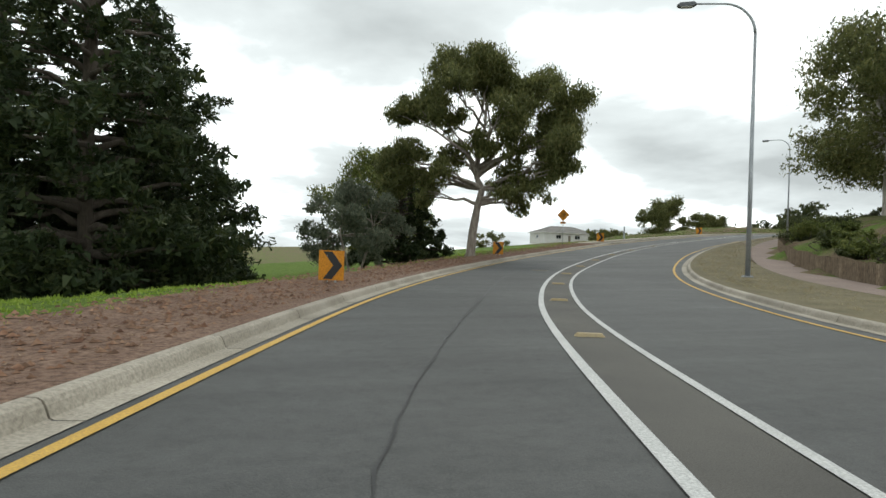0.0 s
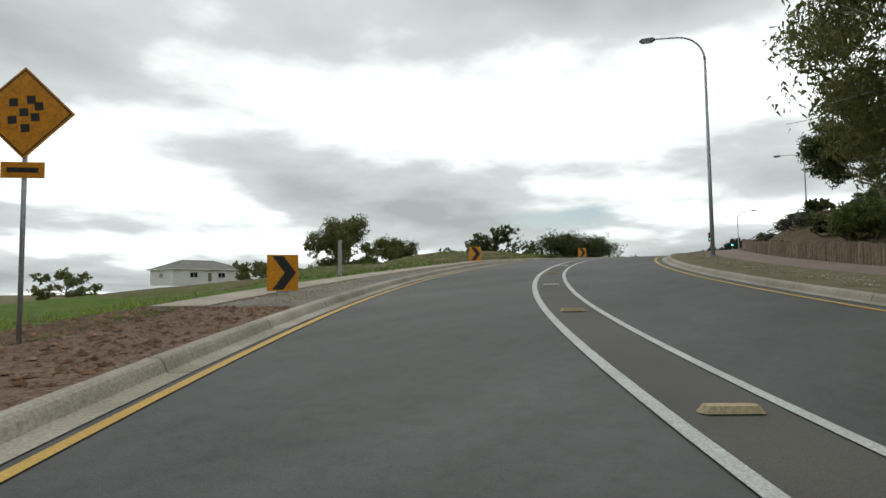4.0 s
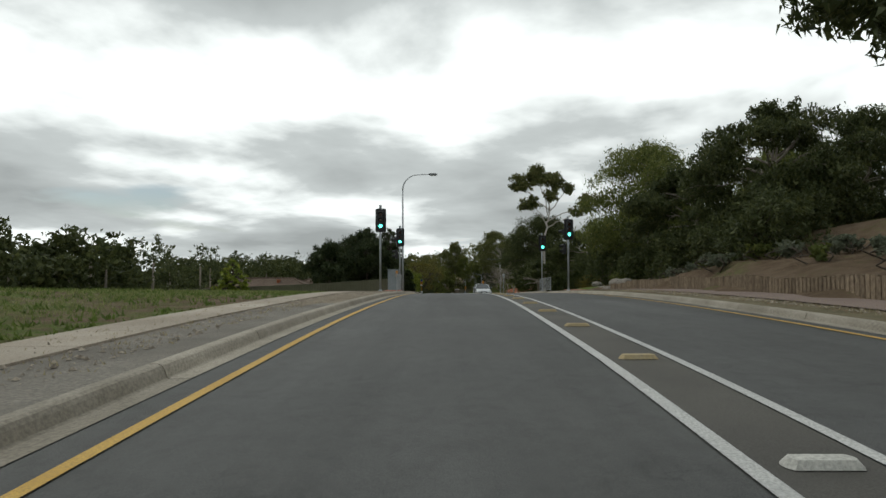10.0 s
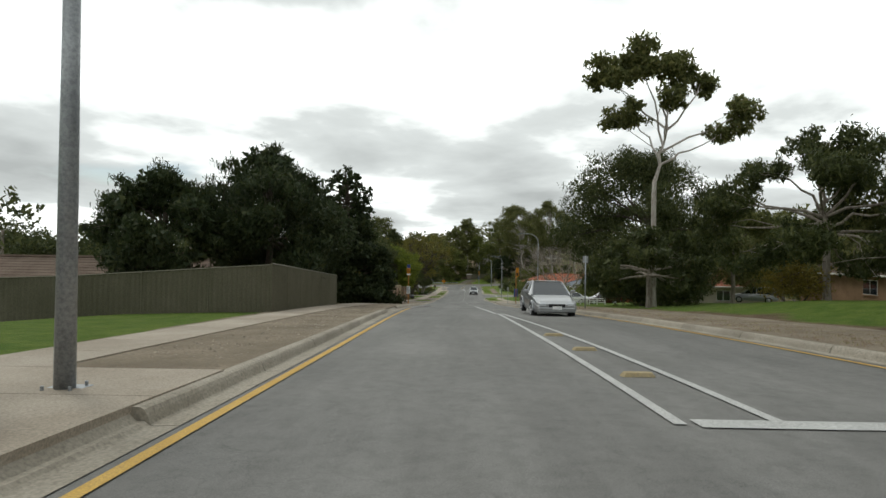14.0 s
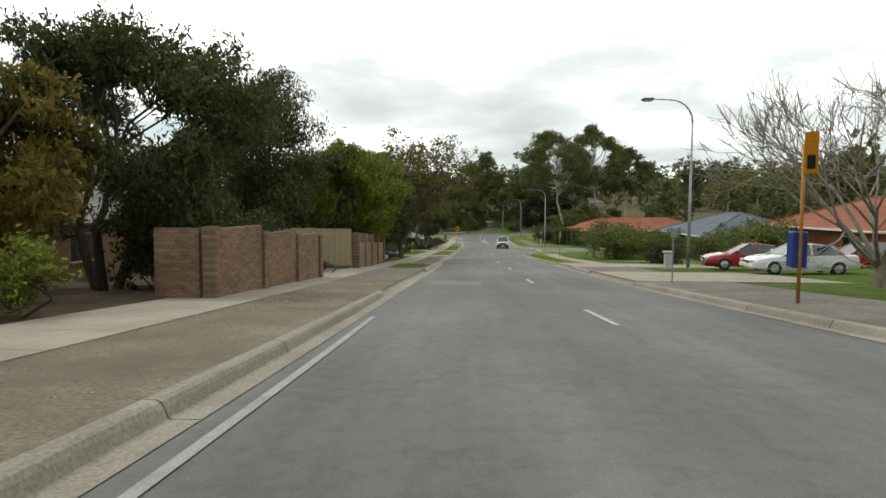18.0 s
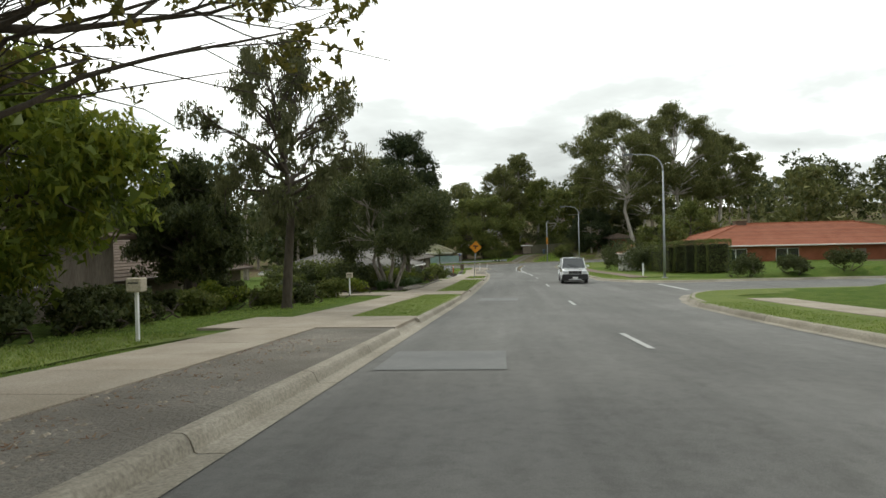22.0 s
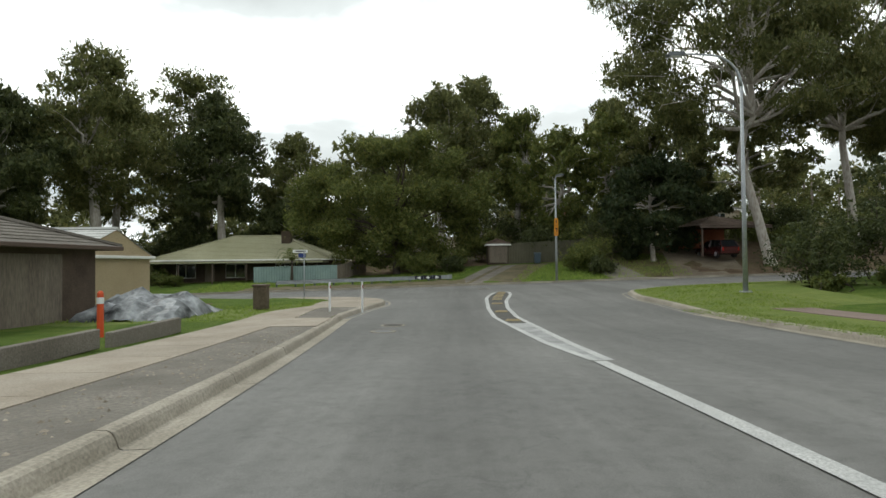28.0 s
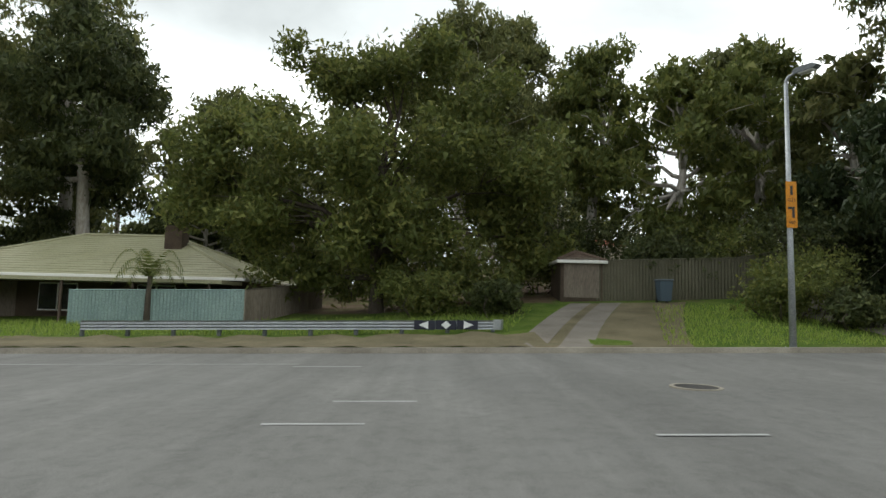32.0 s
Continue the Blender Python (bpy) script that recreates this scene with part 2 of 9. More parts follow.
PATCH_TAR = surf("patch_asphalt", (0.2, 0.202, 0.203), (0.255, 0.255, 0.25), 1.2, 70.0, 0.85, 0.4)
CONCRETE = surf("kerb_concrete", (0.28, 0.25, 0.2), (0.43, 0.39, 0.325), 0.7, 30.0, 0.9, 0.3, spread=0.1)
PATHCON = surf("path_concrete", (0.33, 0.28, 0.22), (0.45, 0.395, 0.325), 0.7, 45.0, 0.9, 0.25, spread=0.07)
OLDCON = surf("stained_old_concrete", (.17, .15, .125), (.26, .235, .2), .8, 30, .95, .4)
PALECON = surf("new_concrete", (0.52, 0.51, 0.48), (0.6, 0.58, 0.55), 0.6, 45.0, 0.9, 0.15, spread=0.05)
PINKPATH = surf("pink_path_asphalt", (0.22, 0.165, 0.14), (0.27, 0.205, 0.175), 0.5, 60.0, 0.9, 0.3)
GRAVEL = surf("gravel_dirt", (0.15, 0.115, 0.075), (0.33, 0.275, 0.2), 0.65, 20.0, 0.95, 0.9, c3=(0.15, 0.125, 0.095), dist=0.05)
GREYGRAVEL = surf("grey_gravel", (0.135, 0.12, 0.1), (0.29, 0.265, 0.225), 0.75, 22.0, 0.95, 0.9, c3=(0.16, 0.148, 0.13), dist=0.05)
MULCH = surf("red_bark_mulch", (0.16, 0.095, 0.065), (0.27, 0.18, 0.13), 0.9, 13.0, 0.95, 1.0, c3=(0.08, 0.045, 0.03), dist=0.08)
LITTER = surf("leaf_littered_dirt", (0.085, 0.072, 0.042), (0.2, 0.165, 0.105), 0.8, 15.0, 0.95, 0.9, c3=(0.13, 0.115, 0.06), dist=0.05)
WHITEPAINT = surf("white_road_paint", (0.45, 0.45, 0.44), (0.62, 0.62, 0.6), 1.5, 45.0, 0.7, 0.2, c3=(0.3, 0.3, 0.29))
OLDPAINT = surf("worn_white_paint", (0.30, 0.30, 0.29), (0.5, 0.5, 0.49), 2.5, 50.0, 0.8, 0.2, c3=(0.25, 0.25, 0.25))
YELPAINT = surf("yellow_road_paint", (0.52, 0.31, 0.05), (0.62, 0.40, 0.09), 1.5, 60.0, 0.7, 0.2, c3=(0.36, 0.23, 0.07))
STEEL = surf("galvanised_steel", (0.36, 0.38, 0.40), (0.46, 0.48, 0.5), 2.0, 30.0, 0.5, 0.05, metal=0.6)
DARKSTEEL = surf("grey_painted_steel", (0.14, 0.15, 0.16), (0.2, 0.21, 0.22), 2.0, 30.0, 0.55, 0.05, metal=0.3)
BLACKPL = plain("black_plastic", (0.012, 0.012, 0.013), 0.5)
SIGNYEL = surf("amber_sign_sheet", (0.62, 0.24, 0.012), (0.68, 0.28, 0.02), 1.0, 20.0, 0.4, 0.0)
SIGNBLK = plain("black_sign_sheet", (0.01, 0.01, 0.011), 0.45)
SIGNWHT = plain("white_sign_sheet", (0.75, 0.76, 0.76), 0.4)
ALU = surf("sign_back_aluminium", (0.42, 0.43, 0.44), (0.5, 0.51, 0.52), 2.0, 30.0, 0.45, 0.03, metal=0.7)
GREENLAMP = plain("green_signal_lamp", (0.12, 1.0, 0.8), 0.3, glow=6.0)
DEADLAMP = plain("dark_signal_lens", (0.05, 0.02, 0.01), 0.2)
BARK = surf("grey_gum_bark", (0.26, 0.225, 0.19), (0.40, 0.36, 0.31), 1.3, 9.0, 0.9, 0.6, c3=(0.16, 0.13, 0.10), stretch=(1, 1, 0.25), dist=0.04)
PALEBARK = surf("pale_gum_bark", (0.40, 0.37, 0.33), (0.55, 0.52, 0.47), 1.0, 7.0, 0.85, 0.4, c3=(0.27, 0.235, 0.2), stretch=(1, 1, 0.3), dist=0.03)
DARKBARK = surf("dark_bark", (0.07, 0.055, 0.042), (0.12, 0.10, 0.08), 1.5, 10.0, 0.95, 0.8, stretch=(1, 1, 0.3), dist=0.05)
GUMLEAF = leafy("gum_leaves", (0.062, 0.075, 0.028), (0.135, 0.147, 0.05), (0.25, 0.235, 0.088), 0.38)
DARKLEAF = leafy("dark_leaves", (0.03, 0.041, 0.015), (0.063, 0.078, 0.026), (0.135, 0.142, 0.048), 0.27)
PINELEAF = leafy("pine_needles", (0.016, 0.027, 0.011), (0.033, 0.049, 0.017), (0.074, 0.081, 0.026), 0.22)
LIMELEAF = leafy("lime_leaves", (0.06, 0.09, 0.016), (0.16, 0.2, 0.026), (0.33, 0.33, 0.04), 0.3)
YELLEAF = leafy("yellowing_leaves", (0.109, 0.093, 0.022), (0.217, 0.174, 0.039), (0.348, 0.261, 0.055), 0.45)
YELGREEN = leafy("yellow_green_leaves", (0.084, 0.091, 0.019), (0.167, 0.152, 0.034), (0.304, 0.243, 0.046), 0.4)
BUSHLEAF = leafy("shrub_leaves", (0.058, 0.08, 0.023), (0.12, 0.143, 0.037), (0.215, 0.218, 0.06), 0.38)
GREYLEAF = leafy("grey_green_leaves", (0.081, 0.102, 0.068), (0.150, 0.169, 0.116), (0.232, 0.239, 0.150), 0.38)
WATTLE = leafy("olive_leaves", (0.06, 0.08, 0.024), (0.135, 0.158, 0.042), (0.26, 0.255, 0.07), 0.36)
GREYOLIVE = leafy("olive_grey_leaves", (0.059, 0.069, 0.030), (0.109, 0.114, 0.049), (0.168, 0.163, 0.079), 0.38)
REDLEAF = leafy("red_leaves", (0.156, 0.026, 0.016), (0.286, 0.065, 0.026), (0.364, 0.117, 0.052), 0.38)
BRICK = surf("tan_brick", (0.25, 0.155, 0.09), (0.35, 0.225, 0.135), 1.0, 25.0, 0.9, 0.4, spread=0.22)
REDBRICK = surf("red_brick", (0.30, 0.10, 0.05), (0.38, 0.14, 0.075), 1.0, 25.0, 0.9, 0.4, spread=0.2)
MORTAR = surf("mortar", (0.16, 0.13, 0.10), (0.22, 0.185, 0.145), 1.0, 50.0, 0.95, 0.3)
CREAMCOL = surf("beige_steel_panel", (0.44, 0.345, 0.215), (0.49, 0.39, 0.25), 0.8, 30.0, 0.6, 0.05)
GREENFENCE = surf("olive_steel_fence", (0.10, 0.095, 0.06), (0.135, 0.125, 0.085), 0.7, 25.0, 0.6, 0.08, spread=0.06)
LOG = surf("treated_log", (0.20, 0.15, 0.10), (0.30, 0.235, 0.165), 1.2, 18.0, 0.95, 0.5, c3=(0.12, 0.09, 0.065), spread=0.2, stretch=(1, 1, 0.3))
TIMBER = surf("grey_paling_timber", (0.17, 0.14, 0.11), (0.24, 0.205, 0.165), 1.5, 20.0, 0.95, 0.4, spread=0.2, stretch=(1, 1, 0.2))
TILEBROWN = surf("brown_roof_tile", (0.11, 0.075, 0.055), (0.17, 0.125, 0.095), 0.9, 22.0, 0.9, 0.4, spread=0.12)
TILEGREY = surf("grey_roof_tile", (0.20, 0.19, 0.175), (0.28, 0.265, 0.245), 0.9, 22.0, 0.9, 0.4, spread=0.12)
TILERED = surf("terracotta_roof_tile", (0.30, 0.10, 0.055), (0.38, 0.145, 0.085), 0.9, 22.0, 0.85, 0.4, spread=0.15)
TILEDULL = surf("grey_brown_roof_tile", (0.13, 0.115, 0.095), (0.2, 0.18, 0.155), 0.9, 22.0, 0.9, 0.4, spread=0.12)
# dark brown brick; on the veranda houses it also holds their shade
DARKBRICK = surf("brown_and_shaded_brick", (0.07, 0.05, 0.037), (0.12, 0.09, 0.065), 1.0, 25.0, 0.9, 0.5, spread=0.2)
IRONGREEN = surf("pale_green_iron_roof", (0.34, 0.33, 0.20), (0.40, 0.385, 0.25), 0.6, 20.0, 0.6, 0.1)
IRONPALE = surf("pale_iron_roof", (0.5, 0.5, 0.48), (0.58, 0.58, 0.56), 0.6, 20.0, 0.55, 0.1)
WHITEWALL = surf("white_painted_wall", (0.66, 0.65, 0.62), (0.74, 0.73, 0.7), 0.8, 30.0, 0.8, 0.1)
CREAMWALL = surf("cream_wall", (0.52, 0.46, 0.36), (0.6, 0.54, 0.43), 0.8, 30.0, 0.8, 0.15)
GUTTERW = plain("white_gutter_paint", (0.72, 0.71, 0.68), 0.5)
GUTTERB = plain("brown_gutter_paint", (0.09, 0.06, 0.045), 0.5)
GLASSM = glass("window_glass")
ROCK = surf("grey_boulder", (0.24, 0.215, 0.185), (0.34, 0.31, 0.27), 1.4, 12.0, 0.95, 0.7, dist=0.05)
CLAYBRICK = surf("tactile_clay_paving", (0.30, 0.12, 0.085), (0.36, 0.16, 0.115), 1.0, 40.0, 0.9, 0.3, spread=0.12)
RUBBER = plain("tyre_rubber", (0.018, 0.018, 0.019), 0.8)
ALLOY = plain("alloy_wheel", (0.5, 0.5, 0.52), 0.3, metal=0.8)
CHROME = plain("chrome", (0.7, 0.7, 0.72), 0.12, metal=1.0)


# ---------------------------------------------------------------- mesh building
class B:
    """Collects corners and faces of one mesh."""

    def __init__(self):
        self.v, self.f = [], []

    def add(self, vs, fs):
        n = len(self.v)
        self.v += [tuple(p) for p in vs]
        self.f += [tuple(i + n for i in f) for f in fs]
        return self

    def box(self, c, s, bevel=0.0, m=None):
        hx, hy, hz = s[0] / 2, s[1] / 2, s[2] / 2
        b = min(bevel, hx * 0.45, hy * 0.45, hz * 0.45)
        if b <= 0:
            vs = [(x, y, z) for z in (-hz, hz) for y in (-hy, hy) for x in (-hx, hx)]
            fs = [(0, 2, 3, 1), (4, 5, 7, 6), (0, 1, 5, 4), (2, 6, 7, 3), (0, 4, 6, 2), (1, 3, 7, 5)]
        else:
            vs, idx = [], {}
            for sx in (-1, 1):
                for sy in (-1, 1):
                    for sz in (-1, 1):
                        for k, q in enumerate(((hx, hy - b, hz - b), (hx - b, hy, hz - b), (hx - b, hy - b, hz))):
                            idx[sx, sy, sz, k] = len(vs)
                            vs.append((sx * q[0], sy * q[1], sz * q[2]))
            fs = []
            for a in (-1, 1):
                fs.append([idx[a, p, q, 0] for p, q in ((-1, -1), (1, -1), (1, 1), (-1, 1))][::a])
                fs.append([idx[p, a, q, 1] for p, q in ((-1, -1), (-1, 1), (1, 1), (1, -1))][::a])
                fs.append([idx[p, q, a, 2] for p, q in ((-1, -1), (1, -1), (1, 1), (-1, 1))][::a])
            for a in (-1, 1):
                for c2 in (-1, 1):
                    fs.append([idx[a, c2, -1, 0], idx[a, c2, 1, 0], idx[a, c2, 1, 1], idx[a, c2, -1, 1]][::-a * c2])
                    fs.append([idx[a, -1, c2, 0], idx[a, 1, c2, 0], idx[a, 1, c2, 2], idx[a, -1, c2, 2]][::a * c2])
                    fs.append([idx[-1, a, c2, 1], idx[1, a, c2, 1], idx[1, a, c2, 2], idx[-1, a, c2, 2]][::-a * c2])
                    for d in (-1, 1):
                        fs.append([idx[a, c2, d, 0], idx[a, c2, d, 1], idx[a, c2, d, 2]][::a * c2 * d])
        vs = [Vector(p) + Vector(c) for p in vs]
        if m is not None:
            vs = [m @ p for p in vs]
        return self.add(vs, fs)

    def tube(self, pts, rad, n=8, cap=True):
        pts = [Vector(p) for p in pts]
        if not hasattr(rad, "__len__"):
            rad = [rad] * len(pts)
        vs, fs = [], []
        for i, p in enumerate(pts):
            t = (pts[min(i + 1, len(pts) - 1)] - pts[max(i - 1, 0)]).normalized()
            a = t.cross(Vector((0, 0, 1)) if abs(t.z) < 0.9 else Vector((1, 0, 0))).normalized()
            c = t.cross(a)
            vs += [p + (a * math.cos(6.28319 * k / n) + c * math.sin(6.28319 * k / n)) * rad[i] for k in range(n)]
        for i in range(len(pts) - 1):
            fs += [(i * n + k, i * n + (k + 1) % n, (i + 1) * n + (k + 1) % n, (i + 1) * n + k) for k in range(n)]
        if cap:
            fs += [tuple(range(n))[::-1], tuple(range((len(pts) - 1) * n, len(pts) * n))]
        return self.add(vs, fs)

    def prism(self, poly, y0, y1, m=None):
        """A polygon of (x, z) drawn out along y."""
        n = len(poly)
        vs = [Vector((x, y, z)) for y in (y0, y1) for x, z in poly]
        fs = [tuple(range(n)), tuple(range(2 * n - 1, n - 1, -1))]
        fs += [(k, n + k, n + (k + 1) % n, (k + 1) % n) for k in range(n)]
        if m is not None:
            vs = [m @ p for p in vs]
        return self.add(vs, fs)

    def lathe(self, prof, n=12, m=None):
        vs = [Vector((r * math.cos(6.28319 * k / n), r * math.sin(6.28319 * k / n), z)) for r, z in prof for k in range(n)]
        fs = [(i * n + k, i * n + (k + 1) % n, (i + 1) * n + (k + 1) % n, (i + 1) * n + k) for i in range(len(prof) - 1) for k in range(n)]
        fs += [tuple(range(n))[::-1], tuple(range((len(prof) - 1) * n, len(prof) * n))]
        if m is not None:
            vs = [m @ p for p in vs]
        return self.add(vs, fs)


MESHES = {}


def data_of(b, mat, name="part", smooth=False):
    if isinstance(b, bpy.types.Mesh):
        return b
    me = bpy.data.meshes.new(name)
    me.from_pydata([tuple(p) for p in b.v], [], b.f)
    me.materials.append(mat)
    if smooth:
        me.shade_smooth()
    me.update()
    return me


def part(name, b, mat, parent, label="", at=None, smooth=False):
    """One mesh object under a thing or a part."""
    ob = new(name, data_of(b, mat, name, smooth))
    ob.parent = parent
    if at is not None:
        ob.matrix_basis = at
    return tagged(ob, label=label)


def thing(name, m, label, category, group="", kind=""):
    ob = new(name)
    ob.empty_display_size = 0.2
    ob.matrix_basis = m
    return tagged(ob, label, category, group, kind)


def solid(name, b, mat, label, category, kind="", m=None, smooth=False, group=""):
    ob = new(name, data_of(b, mat, name, smooth))
    if m is not None:
        ob.matrix_basis = m
    return tagged(ob, label, category, group, kind)


# ---------------------------------------------------------------- the road's line: a point every 15 m
KNOTS = [(-3.0, -59.9, -0.03), (-2.2, -44.9, -0.02), (-1.5, -30.0, -0.01), (-0.7, -15.0, -0.01), (-0.0, 0.0, -0.00), (0.9, 15.0, 0.04),
         (4.0, 29.6, 0.37), (9.7, 43.5, 1.09), (17.9, 56.0, 2.16), (27.9, 67.2, 3.29), (39.6, 76.4, 4.39), (53.0, 83.3, 5.09),
         (67.1, 88.2, 5.61), (81.4, 92.9, 5.63), (95.6, 97.6, 5.28), (109.8, 102.5, 4.70), (123.8, 107.8, 3.89), (137.9, 112.9, 2.84),
         (152.1, 117.7, 1.69), (166.3, 122.5, 0.61), (180.6, 127.1, -0.35), (194.8, 132.0, -1.31), (209.0, 136.7, -2.20), (223.4, 141.1, -2.83),
         (237.7, 145.6, -3.21), (252.0, 150.1, -3.68), (266.3, 154.6, -4.23), (280.4, 159.7, -4.60), (294.0, 164.9, -4.60), (307.9, 170.2, -4.7),
         (321.9, 175.5, -4.9)]
K = np.array(KNOTS)
SA = np.arange(-60.0, 389.5, 1.0)


def catmull(k, u):
    i = np.clip(u.astype(int), 0, len(k) - 2)
    f = (u - i)[:, None]
    p0, p1, p2, p3 = k[np.maximum(i - 1, 0)], k[i], k[i + 1], k[np.minimum(i + 2, len(k) - 1)]
    return 0.5 * (2 * p1 + (p2 - p0) * f + (2 * p0 - 5 * p1 + 4 * p2 - p3) * f ** 2 + (3 * p1 - p0 - 3 * p2 + p3) * f ** 3)


LN = catmull(K, (SA + 60) / 15.0)
TN = np.gradient(LN[:, :2], axis=0)
TN /= np.linalg.norm(TN, axis=1)[:, None]


def rz(s):
    return float(np.interp(s, SA, LN[:, 2]))


def P(s, d, h=0.0):
    """The point s metres along the road, d to its right, h above it."""
    x, y, z = (float(np.interp(s, SA, LN[:, k])) for k in range(3))
    tx, ty = (float(np.interp(s, SA, TN[:, k])) for k in range(2))
    return Vector((x + ty * d, y - tx * d, z + h))


def head(s):
    return math.degrees(math.atan2(float(np.interp(s, SA, TN[:, 1])), float(np.interp(s, SA, TN[:, 0])))) - 90


def at(s, d, h=0.0, turn=0.0):
    """A pose on the road's line: local y runs forward along the road, x to its right."""
    p = P(s, d, h)
    return pose(p.x, p.y, p.z, 0, 0, head(s) + turn)


def sd_of(x, y):
    """s and d of many points."""
    x, y = np.atleast_1d(np.asarray(x, float)), np.atleast_1d(np.asarray(y, float))
    s, d = np.empty_like(x), np.empty_like(x)
    for a in range(0, len(x), 4000):
        xx, yy = x[a:a + 4000], y[a:a + 4000]
        i = np.argmin((xx[:, None] - LN[None, :, 0]) ** 2 + (yy[:, None] - LN[None, :, 1]) ** 2, axis=1)
        dx, dy = xx - LN[i, 0], yy - LN[i, 1]
        s[a:a + 4000] = SA[i] + dx * TN[i, 0] + dy * TN[i, 1]
        d[a:a + 4000] = dx * TN[i, 1] - dy * TN[i, 0]
    return s, d


def table(pairs, s):
    q = np.array(pairs, float)
    fine = np.arange(-60, 400, 1.0)
    v = np.interp(fine, q[:, 0], q[:, 1])
    ker = np.hanning(17); ker /= ker.sum()
    v = np.convolve(np.pad(v, 8, mode="edge"), ker, mode="valid")
    return np.interp(s, fine, v)


# distances to the right of the line
KL = [(0, -2.9), (30, -2.9), (45, -3.0), (62, -3.28), (82, -3.15), (98, -3.2), (110, -3.05), (134, -2.85), (147, -2.75), (165, -2.45), (180, -2.2), (222, -2.25), (250, -2.3), (280, -2.2), (304, -1.9), (316, -2.1), (327, -2.5), (340, -2.9), (350, -3.1)]
YL = [(0, -2.4), (30, -2.38), (45, -2.5), (62, -2.8), (82, -2.4), (98, -2.55), (110, -2.3), (134, -2.2), (147, -2.18), (165, -2.0), (180, -1.62), (200, -1.6)]
WL = [(-40, 1.1), (3, 1.2), (14, 1.55), (26, 1.76), (38, 1.75), (50, 1.35), (60, 1.06), (66, 1.1), (82, 1.22), (98, 1.46), (110, 1.6), (134, 2.07), (147, 2.12)]
WR = [(-40, 2.1), (3, 2.18), (14, 2.45), (26, 2.62), (38, 2.8), (50, 2.3), (60, 1.96), (66, 2.02), (82, 2.0), (98, 2.42), (110, 2.45), (134, 2.9), (147, 3.0)]
YR = [(0, 6.5), (30, 7.0), (42, 7.1), (65, 6.25), (85, 5.75), (101, 6.2), (112, 6.1), (137, 6.8), (150, 6.97), (165, 6.6), (181, 6.2), (200, 5.85)]
KR = [(0, 7.3), (30, 7.75), (44, 7.8), (66, 6.95), (85, 6.4), (102, 6.85), (112, 6.75), (138, 7.6), (156, 7.45), (181, 6.6), (190, 6.35), (226, 6.2), (250, 6.3), (296, 7.4), (310, 7.35), (325, 7.5), (335, 8.0), (343, 8.6), (350, 9.0)]
CL = [(150, 2.6), (177, 2.42), (201, 2.7), (228, 2.55), (240, 2.45), (280, 2.7), (310, 2.62), (330, 2.5), (340, 2.3)]

WALLR = [(-20, 14), (10, 13.2), (30, 13.4), (45, 13.2), (60, 11.8), (80, 10.6), (95, 10.4), (115, 9.9), (137, 10.9), (152, 11.4), (155, 11.0)]

# the far junction: metres ahead and to the right of its own origin
JO, JF, JR = Vector((288.4, 163.7, -4.56)), Vector((0.950, 0.312, 0)), Vector((0.312, -0.950, 0))
JHEAD = math.degrees(math.atan2(JF.y, JF.x)) - 90


def J(f, r, h=0.0):
    p = JO + JF * f + JR * r
    p.z -= 0.055 * min(max((-3 - f) / 5, 0), 1)
    p.z += h + 0.025 * max(min(r, 60), -40) * min(max((f + 8) / 8, 0), 1)
    return p


def jat(f, r, h=0.0, turn=0.0):
    p = J(f, r, h)
    return pose(p.x, p.y, p.z, 0, 0, JHEAD + turn)


def strip(s0, s1, cols, step=1.0):
    """A sheet along the road: cols are (table or number for d, height)."""
    ss = np.arange(s0, s1 + 1e-6, step)
    if ss[-1] < s1 - 1e-3:
        ss = np.append(ss, s1)
    b, n = B(), len(cols)
    ds = [table(c, ss) if isinstance(c, list) else np.full(len(ss), float(c)) for c, _ in cols]
    vs = [P(s, ds[k][i], cols[k][1]) for i, s in enumerate(ss) for k in range(n)]
    fs = [(i * n + k, i * n + k + 1, (i + 1) * n + k + 1, (i + 1) * n + k) for i in range(len(ss) - 1) for k in range(n - 1)]
    return b.add(vs, fs)


def off(tab, o):
    return [(s, d + o) for s, d in tab]


# ---------------------------------------------------------------- ground
# rise above the road at (s, d)
RISE_L = [(60, -9, -.5), (66, -11, -.8), (68, -16, -1.2), (74, -22, -1.3), (76, -12, -.5), (-20, -5, 0.1), (-20, -14, -0.8), (-20, -40, -4), (10, -5, .12), (10, -8, -.1), (12, -14, -1.0), (15, -40, -6.0), (35, -5, .15), (38, -10, -1.0), (36, -19, -3.4), (40, -24, -4.0),
          (55, -5, .12), (55, -9, -.2), (55, -16, -.9), (60, -40, -3.5), (85, -40, -3), (110, -40, -2.5), (70, -9, -.15), (72, -16, -1.2), (85, -8, .2), (85, -14, .2), (88, -22, -1.0), (98, -9, .5), (103, -15, 1.2), (106, -24, .3), (115, -9, .5), (118, -16, 1.0),
          (130, -8, .15), (132, -20, .3), (150, -7, .1), (150, -25, -.3), (160, -45, -2.5)]
RISE_R = [(-20, 9, .3), (-20, 20, 2), (10, 9, .2), (12, 13, .55), (12, 18, 2.4), (30, 9, .3), (35, 13, 0.6), (38, 20, 3), (60, 8.5, .2), (62, 12, .45), (62, 18, 2.6), (60, 30, 4.5), (90, 8, .2), (92, 10.5, .4), (92, 15, 2.4), (95, 24, 4.0),
          (110, 8, .2), (112, 9.4, .3), (115, 12.5, 1.7), (118, 17, 2.9), (122, 26, 4.2), (135, 9, .2), (137, 10.6, .3), (138, 13, 1.7), (140, 20, 3.4), (152, 9, .2), (154, 13, .6), (158, 22, 1.5), (170, 10, .2), (175, 20, .8), (195, 10, .2)]
